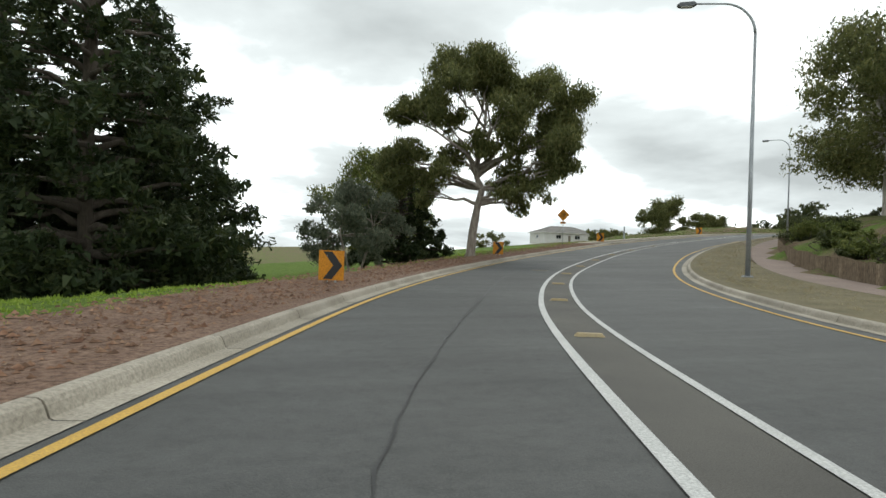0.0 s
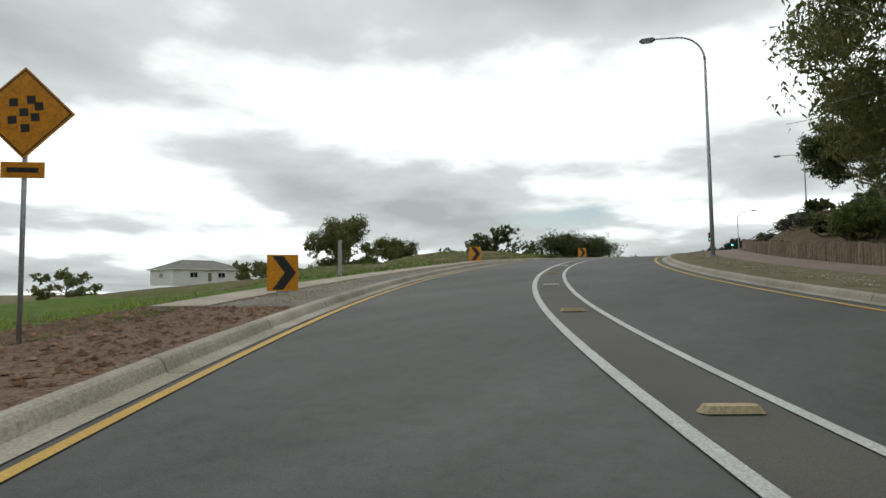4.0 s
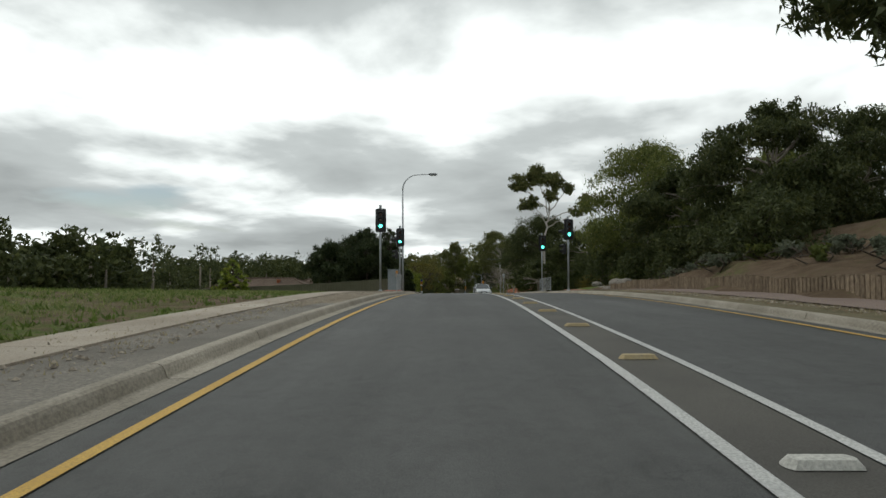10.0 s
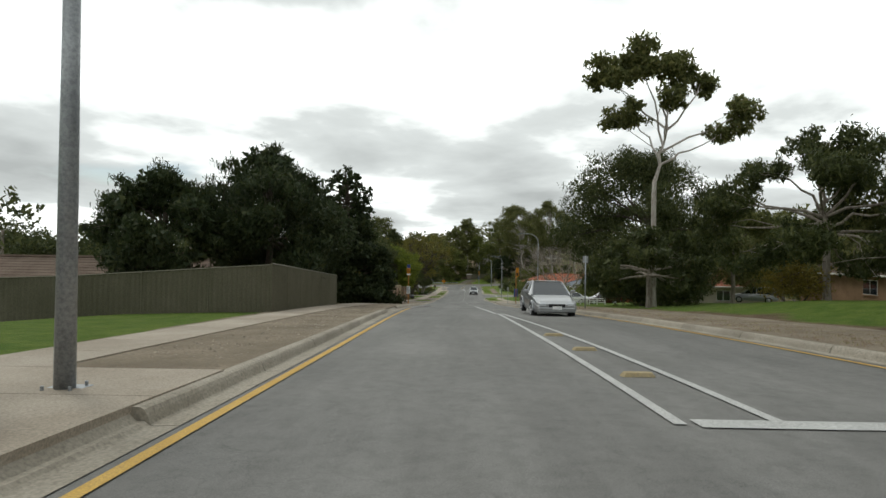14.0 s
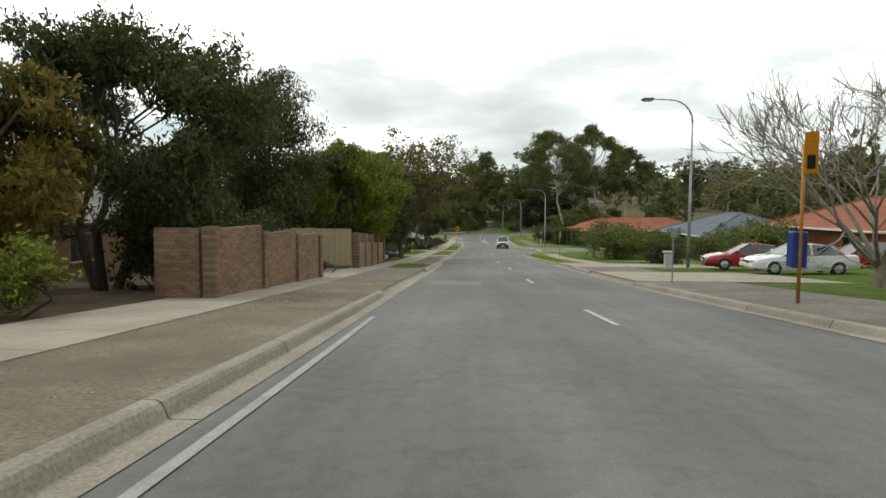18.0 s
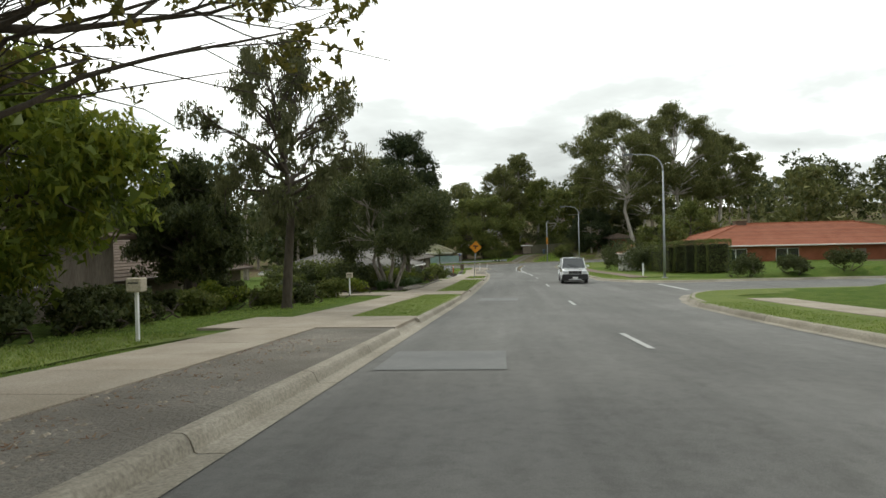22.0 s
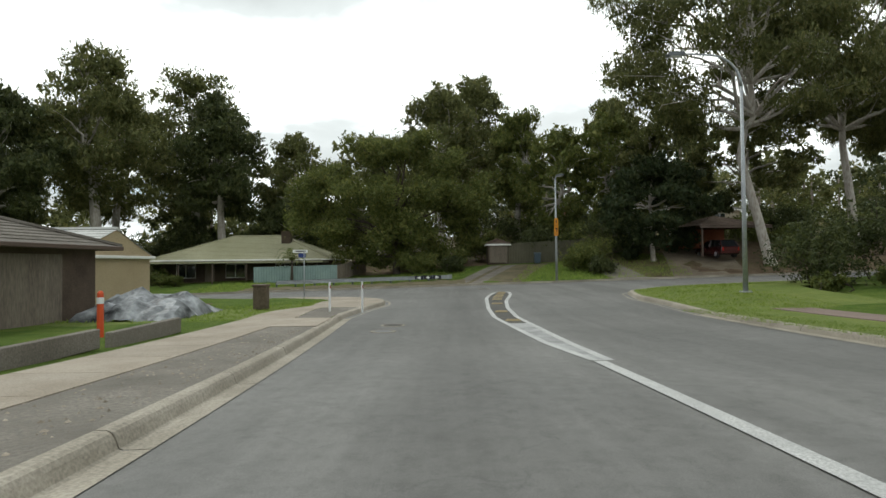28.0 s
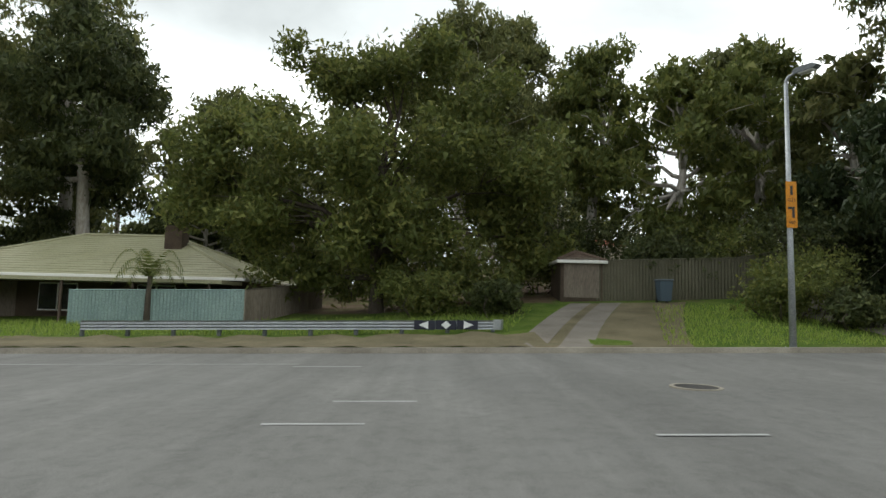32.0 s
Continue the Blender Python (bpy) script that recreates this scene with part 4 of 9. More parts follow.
def lumps(rng, h, w, lo=0.35, n=9, flat=0.7, r=(0.16, 0.26), dome=1.0):
    """Lumps of a rounded crown, between lo*h and h."""
    out = []
    for i in range(n):
        t = (i + 0.5) / n
        z = h * (lo + (1 - lo) * (0.12 + 0.8 * t))
        ring = w * 0.5 * math.sqrt(max(0.05, 1 - (dome * abs(2 * t - 0.85)) ** 2))
        a = i * 2.4 + rng.rand()
        rr = h * (r[0] + (r[1] - r[0]) * rng.rand())
        q = max(0.0, ring - rr * 0.6)
        out.append((q * math.cos(a), q * math.sin(a), min(z, h - rr * flat), rr, rr, rr * flat))
    return out


def cover(bl, lai, size, aspect, cap):
    """How many leaves cover the lumps lai times over."""
    area = sum(3.14 * q[3] * q[5] for q in bl) * 1.5
    return int(min(cap * .56, .31 * lai * area / (0.55 * 0.5 * size * size / aspect)))


def gum(name, m, label, h, w, seed, leaf=None, bark=None, lai=2.2, size=0.3, lo=0.35, n=10, trunk=None, lean=(0, 0), group="", fork=0.4, stems=1, r=(0.15, 0.24), cap=40000, droop=.45, flat=.7, aspect=3.0, twigs=3, dome=1.0):
    rng = np.random.RandomState(seed + 77)
    bl = lumps(rng, h, w, lo, n, flat, r, dome)
    return tree(name, m, label, h, bl, leaf or GUMLEAF, bark or PALEBARK, cover(bl, lai, size, aspect, cap), size, trunk or h * 0.022, seed, fork, lean, droop, twigs, aspect, 0.4, group, stems=stems)


def bush(name, m, label, h, w, seed, leaf=None, count=2500, size=0.16, n=7, group="", flat=0.8):
    rng = np.random.RandomState(seed + 31)
    bl = []
    for i in range(n):
        a, q = rng.rand() * 6.28, w * 0.3 * math.sqrt(rng.rand())
        rr = min(h * 0.42, w * 0.3) * (0.8 + 0.4 * rng.rand())
        bl.append((q * math.cos(a), q * math.sin(a), rr * .7 + rng.rand() * max(0, h - 1.7 * rr), rr * 1.1, rr * 1.1, rr * flat))
    return tree(name, m, label, h * 0.8, bl, leaf or BUSHLEAF, DARKBARK, int(min(count * 1.6, cover(bl, 3.2, size * .82, 1.9, 7600))), size * .82, 0.05, seed, 0.2, (0, 0), 0.1, 1, 1.9, 0.55, group, "shrub", 3)


def vase_tree(name, m, label, h, w, seed, bark, leaf=None, count=0, size=.12, trunk=.2, fork=.2, mains=6, depth=4, up=.5, group="", low=()):
    """A tree of finely divided rising branches, bare or thinly leaved."""
    rng = np.random.RandomState(seed)
    root = thing(name, m, label, "tree", group)
    b, ends = B(), []
    top = Vector((0, 0, h * fork))
    b.tube([(0, 0, -.25), (.05, 0, h * fork * .5), top], [trunk * 1.3, trunk, trunk * .9], 9, cap=False)
    reach = [.36, .27, .19, .13, .09]

    def grow(b, p, d, r, lv):
        L = h * reach[lv] * (.8 + .4 * rng.rand())
        q = p + d * L * .5 + Vector(rng.randn(3)) * L * .05
        e = q + (d + Vector((0, 0, .12))).normalized() * L * .5
        b.tube([p, q, e], [r, r * .8, r * .55], 6 if lv < 2 else 4 if lv < 3 else 3, cap=False)
        if lv + 1 >= depth:
            ends.append((e.x, e.y, e.z, .34, .34, .3))
            return
        for k in range(3 + (rng.rand() > .5)):
            nd = (d + Vector(rng.randn(3)) * .42 + Vector((0, 0, up * .25))).normalized()
            grow(b, q.lerp(e, .25 + .75 * rng.rand()), nd, max(r * .52, .011), lv + 1)
    part("trunk", b, bark, root, smooth=True)
    for k in range(mains):
        b = B()
        a = 6.283 * k / mains + rng.rand() * .5
        t = (w * .5 / h) * (.45 + .8 * rng.rand())
        grow(b, top - Vector((0, 0, .3 * rng.rand())), Vector((t * math.cos(a), t * math.sin(a), up + .2 * rng.rand())).normalized(), trunk * .5, 0)
        part("branch", b, bark, root, smooth=True)
    b = B()
    for q in low:
        e = Vector(q)
        pts = limb(b, rng, top + Vector((0, 0, .4 + rng.rand())), e, .045, .012, .14)
        for k in range(5):
            limb(b, rng, pts[2 + k % 4], e + Vector(rng.randn(3)) * .6, .014, .006, .2, 3)
        ends += [(e.x + rng.randn() * .5, e.y + rng.randn() * .5, e.z + rng.randn() * .3, .45, .45, .4) for k in range(4)]
    if low:
        part("low_branch", b, bark, root, smooth=True)
    if count:
        part("crown", leaf_mesh("crown", ends, count, size, leaf, seed, .3, 1.6, .3, 6, .0), leaf, root)
    return root


# ---------------------------------------------------------------- street furniture
def street_lamp(m, h=8.9, arm=2.2, group="street lamps along the road", label="tall galvanised street lamp with a curved outreach arm"):
    """Local -x is the way the arm reaches."""
    root = thing("street_lamp", m, label, "street lamp", group)
    b = B().box((0, 0, 0.02), (0.36, 0.36, 0.04), 0.01)
    part("base_plate", b, STEEL, root)
    for k in range(4):
        part("bolt", B().lathe([(0.018, 0.04), (0.018, 0.085)], 6, pose(0.13 * (1 if k % 2 else -1), 0.13 * (1 if k > 1 else -1), 0)), STEEL, root)
    b = B().tube([(0, 0, 0.03), (0, 0, h * 0.35), (0, 0, h - arm * 0.55)], [0.095, 0.078, 0.055], 12)
    part("pole", b, STEEL, root, smooth=True)
    R = arm * 0.55
    pts = [(-R * (1 - math.cos(a)), 0, h - R + R * math.sin(a)) for a in np.linspace(0, 1.5, 9)] + [(-arm, 0, h + 0.06)]
    part("arm", B().tube(pts, np.linspace(0.055, 0.032, len(pts)), 10), STEEL, root, smooth=True)
    head_ = part("lamp_head", B().prism([(0, -.03), (-.12, -.1), (-.62, -.1), (-.72, -.03), (-.6, .05), (-.1, .06)], -.12, .12, pose(-arm + .1, 0, h + .06)), DARKSTEEL, root, "grey lantern head")
    part("diffuser", B().box((-arm - .27, 0, h - 0.05), (.42, .2, .05), .02), plain("lamp_lens", (.55, .55, .52), .25) if "lens" not in MESHES else MESHES["lens"], head_)
    return root


MESHES["lens"] = plain("lantern_lens", (.55, .55, .52), .25)


def chevron(m):
    root = thing("chevron_sign", m, "amber chevron curve sign with black arrow on two steel posts", "road sign", "chevron signs along the curve")
    w, h, z = 0.72, 0.84, 0.16
    part("panel", B().box((0, 0, z + h / 2), (w, 0.012, h), 0.003), SIGNYEL, root)
    part("panel_back", B().box((0, 0.012, z + h / 2), (w, 0.008, h), 0.002), ALU, root)
    a, c = -0.07, 0.36
    q = [(-.24, z + .03), (.02, z + .03), (.31, z + h / 2), (.02, z + h - .03), (-.24, z + h - .03), (.05, z + h / 2)]
    part("arrow", B().prism(q, -.011, -.0075), SIGNBLK, root)
    for x in (-.12, .12):
        part("post", B().box((x, .035, z + h / 2 - .35), (.05, .035, h + .5), .005), STEEL, root)
        for zz in (z + .15, z + h - .15):
            part("rivet", B().lathe([(.012, 0), (.008, .005)], 8, pose(x, -.012, zz, 90)), STEEL, root)
    return root


for s, d, t in ((16.5, -4.3, 8), (40.5, -4.35, 8), (62.7, -4.75, 10), (84.5, -4.4, 10), (105.6, -4.1, 10)):
    chevron(at(s, d, 0.06, t))


def diamond(m, kind, z=2.9, side=0.78, lean=0):
    m = m @ pose(0, 0, 0, 0, lean, 0)
    lab = {"turns": "amber diamond warning sign with black symbol and plate below", "tee": "amber diamond warning sign with a black T on a leaning pole"}[kind]
    root = thing("warning_sign", m, lab, "road sign")
    part("pole", B().tube([(0, .04, -.2), (0, .04, z + .3)], .03, 8), STEEL, root, smooth=True)
    d = side / math.sqrt(2)
    part("panel", B().prism([(0, z - d), (d, z), (0, z + d), (-d, z)], -.008, .004), SIGNYEL, root)
    part("panel_back", B().prism([(0, z - d), (d, z), (0, z + d), (-d, z)], .005, .012), ALU, root)
    e = d * 0.93
    for k in range(4):
        p = [(0, z - e), (e, z), (0, z + e), (-e, z)]
        p, q = Vector((p[k][0], 0, p[k][1])), Vector((p[(k + 1) % 4][0], 0, p[(k + 1) % 4][1]))
        v = (q - p).normalized() * .004
        nn = Vector((-v.z, 0, v.x)) * 2
        part("border", B().prism([((p - nn).x, (p - nn).z), ((q - nn).x, (q - nn).z), ((q + nn).x, (q + nn).z), ((p + nn).x, (p + nn).z)], -.0105, -.009), SIGNBLK, root)
    if kind == "tee":
        part("symbol", B().box((0, -.0105, z + .09), (.46, .004, .1), 0), SIGNBLK, root)
        part("symbol", B().box((0, -.0105, z - .08), (.1, .004, .24), 0), SIGNBLK, root)
    else:
        for x, zz in ((-.12, .12), (.08, .16), (0, 0), (-.13, -.1), (.13, -.06), (.02, -.2), (.17, .08)):
            part("symbol", B().prism([(x - .05, z + zz - .05), (x + .05, z + zz - .04), (x + .04, z + zz + .06), (x - .06, z + zz + .05)], -.0105, -.009), SIGNBLK, root)
        part("plate", B().box((0, -.002, z - d - .14), (.5, .01, .2), .003), SIGNYEL, root)
        part("bar", B().box((0, -.009, z - d - .14), (.36, .003, .06), 0), SIGNBLK, root, "unreadable black lettering")
    return root


diamond(at(56.2, -5.6, 0.0, 12), "turns", 2.95, 0.82)

LAMPS = [(25.1, 9.05, .35, 0, 10.4), (79.0, 8.2, .3, 0, 10.2), (125.6, 11.2, 1.5, 0, 8.9), (160.7, -3.6, .13, 180, 9.5), (238.0, 12.2, .2, 0, 9.3), (300.2, 11.4, .2, 0, 9.0)]
for s, d, h, t, tall in LAMPS:
    street_lamp(at(s, d, h, t), tall)
street_lamp(pose(288.0, 150.0, -4.05, 0, 0, JHEAD), 9.0)


def signal(m, h=4.7, lower=False, group="traffic signals at the crossing", faces=1):
    """A signal post; the lanterns face -y."""
    root = thing("traffic_signal", m, "traffic signal on a galvanised post showing green", "traffic light", group)
    part("post", B().tube([(0, 0, -.1), (0, 0, h)], .057, 12), STEEL, root, smooth=True)
    part("cap", B().lathe([(.07, h - .02), (.075, h + .28), (.06, h + .32)], 12), STEEL, root)
    part("base_collar", B().lathe([(.12, 0), (.1, .12), (.06, .14)], 12), STEEL, root)
    z = h - .55

    def lantern(x, y, z, turn, aspects, board, lit):
        mm = pose(x, y, z, 0, 0, turn)
        hh = .33 * aspects
        if board:
            q, w_, h_, r_ = [], .3, hh / 2 + .17, .1
            for cx, cz, a0 in ((w_ - r_, h_ - r_, 0), (-w_ + r_, h_ - r_, 90), (-w_ + r_, -h_ + r_, 180), (w_ - r_, -h_ + r_, 270)):
                q += [(cx + r_ * math.cos(radians(a0 + k)), cz + r_ * math.sin(radians(a0 + k))) for k in (0, 30, 60, 90)]
            part("target_board", B().prism(q, -.01, .0, mm), SIGNBLK, root)
        case = part("lantern", B().box((0, -.1, 0), (.3, .19, hh), .02, mm), BLACKPL, root)
        for k in range(aspects):
            zc = hh / 2 - .165 - .33 * k
            on = lit and k == aspects - 1
            part("lens", B().lathe([(.1, 0), (.085, .012), (.0, .02)], 16, mm @ pose(0, -.196, zc, 90)), GREENLAMP if on else DEADLAMP, case)
            vis = B()
            pts = [(.125 * math.cos(a), .125 * math.sin(a)) for a in np.linspace(-.5, 3.64, 12)]
            vs = [mm @ Vector((x_, yy, zc + z_)) for yy in (-.19, -.4) for x_, z_ in pts]
            vis.add(vs, [(i, i + 1, 13 + i, 12 + i) for i in range(11)])
            part("visor", vis, BLACKPL, case)
    lantern(.03, -.06, z, 0, 3, True, True)
    if lower:
        lantern(-.16, -.03, z - 1.25, -80, 2, False, False)
        lantern(-.2, .02, z - .15, -100, 1, False, False)
    if faces > 1:
        lantern(.2, .04, z, 95, 3, False, False)
    return root


signal(at(145.6, -3.85, .12), 4.55)
signal(at(156.4, -3.55, .14), 4.55, True)
signal(at(150.8, 7.7, .14), 4.5, True)
signal(at(162.6, 8.0, .15), 4.6)

# ---------------------------------------------------------------- near trees
bl = [(-1.2, .5, 12.9, 2.2, 2.2, 1.3), (1.4, -.5, 12.7, 2.1, 2.2, 1.3), (3.8, 1, 11.2, 1.9, 2.0, 1.4), (5.8, 0, 9.8, 1.8, 2.0, 1.5), (6.2, -1, 7.4, 1.6, 1.7, 1.5), (5.2, .5, 6.0, 1.4, 1.6, 1.1), (3.2, -.8, 6.8, 1.4, 1.5, 1.1), (2.2, .5, 5.0, 1.2, 1.3, 1.0), (3.9, .2, 4.9, 1.1, 1.2, .9),
      (-3.2, 0, 10.4, 1.9, 2, 1.2), (-4.9, -1, 9.6, 1.7, 1.8, 1.2), (1.2, 2, 9.6, 1.6, 1.7, 1.1), (-2.2, 1, 7.2, 1.5, 1.6, 1.1), (-5.2, 0, 7.0, 1.8, 2.0, 1.3), (-3.8, .6, 5.4, 1.5, 1.6, 1.1), (-.5, -2.4, 10.8, 1.8, 1.8, 1.1), (3.4, -2.2, 8.8, 1.7, 1.7, 1.2), (-5.8, 0, 4.8, 1.5, 1.5, 1.2), (-1.6, -1.2, 5.6, 1.1, 1.2, .9), (2.6, -1, 4.1, 1.1, 1.2, .9), (4.6, -.5, 4.5, 1.2, 1.2, 1.0), (5.9, -.5, 5.4, 1.2, 1.2, 1.1), (-2.9, -.6, 4.0, 1.2, 1.2, .9), (.8, -1.4, 7.4, 1.3, 1.3, 1.0), (6.0, .2, 6.4, 1.4, 1.4, 1.2), (5.7, .4, 8.6, 1.5, 1.5, 1.3), (3.2, .8, 3.6, .9, .9, .9), (2.4, 1.4, 10.9, 2.0, 2.0, 1.4), (-1.8, -1.6, 9.0, 1.5, 1.5, 1.1), (-6.4, .6, 6.2, 1.5, 1.5, 1.6), (4.9, 1.6, 7.8, 1.5, 1.5, 1.3), (.2, 1.2, 12.0, 1.8, 1.8, 1.2)]
tree("gum_tree", at(38.8, -5.7, 0.05), "large spreading eucalypt with pale forked trunk beside the kerb", 13.0, bl, GUMLEAF, BARK, 98000, 0.175, 0.29, 3, 0.27, (.45, 0), 0.9, 5, 3.2, 0.25)


def pine(m, h, w, seed, label, leaf=None, lo=0.05, lai=3.0, size=.3, name="pine_tree", cap=50000, full=.7, group="", n=96):
    """A dense conifer: whorls of sprays that shorten towards the top."""
    rng = np.random.RandomState(seed)
    bl = []
    for i in range(n):
        t = (i / (n - 1)) ** 1.15
        z = h * (lo + (0.985 - lo) * t)
        q = w * .5 * (1 - t) ** full * (.35 + .65 * rng.rand() ** .6)
        a = i * 2.4 + rng.rand()
        r_ = h * .06 * (1.3 - .85 * t)
        bl.append((q * math.cos(a), q * math.sin(a), z, r_ * 1.35, r_ * 1.35, r_ * .95))
    return tree(name, m, label, h, bl, leaf or PINELEAF, DARKBARK, cover(bl, lai, size, 4.0, cap), size, h * .016, seed, .9, (0, 0), 0.1, 1, 4.0, .2, group)


for x, y, h, w, sd_ in ((-20.5, 41, 21, 15, 1), (-19.5, 33, 24, 16, 2), (-28, 56, 15, 13, 3), (-28, 38, 24, 16, 9)):
    pine(gxy(x, y), h, w, sd_, "tall dark pine with dense foliage to the ground", size=.36, full=.55, lai=3.4, cap=100000, lo=.02)
gum("gum_tree", gxy(-5.6, 38.5), "small grey-green eucalypt with drooping leaves", 6.0, 6.6, 11, GREYLEAF, BARK, 2.4, .17, .05, 14, .12, stems=2)
pine(gxy(-3.2, 46.0), 7.2, 8.0, 12, "dark bushy conifer beside the road", size=.27, full=.45, lai=3.4)
gum("gum_tree", gxy(-5.5, 53.0), "olive-brown eucalypt behind a larger gum", 11.2, 9.5, 13, WATTLE, BARK, 3.2, .24, .12, 20)
for x, y, h, w, sd_ in ((46, 58, 15.5, 14, 21), (50, 52, 15, 13, 22), (34.5, 47, 15.5, 14, 23), (38, 41, 14, 13, 24)):
    gum("gum_tree", gxy(x, y), "tall eucalypt on the bank with open rounded clumps", h, w, sd_, GUMLEAF, PALEBARK, 2.9, .27, .08, 20, cap=56000, dome=.8)
gum("gum_tree", gat(128.3, 17.5), "broad dark eucalypt on the bank with forked pale trunk", 11.5, 14, 31, DARKLEAF, BARK, 3.0, .28, .42, 24, .26, fork=.25, r=(.14, .2), cap=50000)
for s, d, h, w, sd_ in ((147, 19, 8.5, 10, 41), (155, 17.5, 8, 9, 42), (151, 27, 10, 10, 43), (165, 18, 12.5, 12, 44), (139, 30, 9, 10, 45), (176, 25, 9.5, 12, 46), (160, 27, 10, 10, 47), (186, 20, 8.6, 12, 48)):
    gum("gum_tree", gat(s, d), "dark green eucalypt in a thicket on the bank", h, w, sd_, WATTLE if sd_ in (44, 47) else DARKLEAF, BARK, 3.2, .2, .06, 18, cap=70000)
bl = [(-3.0, 0, 16.0, 1.7, 1.7, 1.3), (-.8, 1, 17.4, 1.8, 1.8, 1.3), (1.6, 0, 16.8, 1.8, 1.8, 1.3), (3.2, 0, 15.8, 1.4, 1.4, 1.1), (-2.0, 1, 13.6, 1.6, 1.6, 1.0), (1.0, -1, 14.6, 1.3, 1.3, 1.0), (6.2, 0, 13.6, 1.5, 1.5, 1.2), (4.6, 0, 12.2, 1.1, 1.1, .7)]
tree("gum_tree", gat(197.5, 14.9), "tall slender gum with leaf clumps high on bare limbs", 16.0, bl, GUMLEAF, PALEBARK, cover(bl, 5.0, .28, 2.4, 40000), .28, .2, 51, .5, (0, 0), .3, 1, 2.4, .35)
for x, y, h, w, sd_ in ((54, 148, 15, 12, 61), (65, 150, 12.5, 12, 62), (38, 142, 6.5, 10, 63), (47, 158, 7, 9, 64), (42, 146, 6, 8, 65), (12, 150, 7, 9, 66)):
    gum("gum_tree", gxy(x, y), "distant rounded eucalypt on the rise", h, w, sd_, GUMLEAF, BARK, 2.4, .36, .3, 13)
for x, y, sd_ in ((55, 91.8, 71), (58.3, 92.9, 72), (61.3, 94.2, 73), (59.5, 96.5, 74), (53.2, 93.2, 711), (56.6, 94.6, 712), (60.2, 92.6, 713)):
    bush("shrub", gxy(x, y), "dark wispy native shrub on the verge", 3.0, 3.8, sd_, DARKLEAF, 9000, .13, 10)
for x, y, h, sd_ in ((49, 97.3, 1.0, 75), (46.5, 96.5, .8, 76), (66.9, 143, 3, 77), (60, 101, .8, 78)):
    gum("sapling", gxy(x, y), "thin young sapling on the grassy mound", h, h * .6, sd_, GREYLEAF, DARKBARK, .8, .09, .25, 5, .02)
gum("wattle_tree", gat(206, 16.8), "broad dense eucalypt with hanging leaves over the verge", 13.4, 15, 82, DARKLEAF, DARKBARK, 4.2, .2, .04, 26, .26, cap=120000)
for s, d, h, w, sd_ in ((194, 13.5, 5.2, 7, 81), (212, 27, 9, 9, 83), (220, 36, 10, 10, 84), (186, 27, 8, 9, 85)):
    gum("wattle_tree", gat(s, d), "spreading olive-green tree behind the verge", h, w, sd_, DARKLEAF if sd_ < 83 else GUMLEAF, BARK, 2.6, .27, .12, 13, .2)
for s, d, h, w, sd_ in ((187.5, -9.0, 8.8, 8, 91), (194, -10.5, 9, 9, 92), (183.5, -13, 7, 6, 93)):
    gum("casuarina_tree", gat(s, d), "dark she-oak with fine drooping foliage behind the fence", h, w, sd_, PINELEAF if sd_ < 96 else DARKLEAF, DARKBARK, 1.9, .24, .08, 17, .2, aspect=6.0, cap=90000)
pine(gat(203, -7.7), 10.8, 7.4, 94, "dark dense conifer with ragged spires beside the footpath", size=.24, full=.4, lai=4.6, cap=140000, lo=.03, name="conifer_tree", n=130)
pine(gat(173, -21), 5.5, 6, 95, "yellow-green conifer behind the fence", LIMELEAF, lai=2.6)
for s, d, h, w, leaf, sd_, lab, sz, li, st_ in ((222, -11.2, 8.6, 10.5, DARKLEAF, 101, "dark leafy tree behind the brick wall", .15, 3.2, 3), (216, -11, 6, 6, YELLEAF, 102, "small yellowing tree over the footpath", .18, 2, 1), (243.5, -8.4, 8.1, 8.2, LIMELEAF, 103, "dense lime-green tree behind the brick fence", .15, 14, 5),
                                            (254, -9.3, 8.8, 9.6, DARKLEAF, 104, "dense dark pepper tree drooping over the driveway", .17, 4.4, 2), (292.2, -7.35, 7.6, 9.2, DARKLEAF, 106, "round olive-green tree on several pale stems", .14, 5.2, 4), (301.2, -7.7, 12.0, 5.2, PINELEAF, 107, "tall dark-leaved street tree", .14, 9, 1), (237.4, -11.8, 11.2, 7.6, DARKLEAF, 109, "tall dark tree behind the beige gate", .16, 4.6, 2), (268, -13, 7.5, 8, LIMELEAF, 110, "yellow-green tree behind a lawn", .24, 2.2, 1), (279, -13.4, 6.2, 5, DARKLEAF, 118, "dense dark tree before a brown-roofed house", .18, 3.6, 1), (262, -16, 8, 9, DARKLEAF, 116, "dark tree behind the houses", .26, 2.6, 2)):
    lo = {103: .2, 104: .1, 106: .24, 107: .17}.get(sd_, .12)
    gum("garden_tree", gat(s, d), lab, h, w, sd_, leaf, BARK if sd_ == 106 else DARKBARK, li, sz, lo, 18, .2 if st_ == 1 else .26, cap=130000 if sd_ == 103 else 80000, stems=st_, fork=.22, droop=1.0 if sd_ == 104 else .4, r=(.08, .13) if sd_ == 107 else (.15, .24))
vase_tree("autumn_tree", gat(259.8, -6.3), "autumn tree of fine rising branches with thin yellowing leaves", 11, 9.8, 105, DARKBARK, YELGREEN, 40000, .1, .24, .14, 9, 5, low=[(1.2 + 2.6 * ((k * .618) % 1), -1.5 + 4.5 * ((k * .37) % 1), 3.8 + 2.9 * ((k * .77) % 1)) for k in range(18)])
rng = np.random.RandomState(108)
bl = []
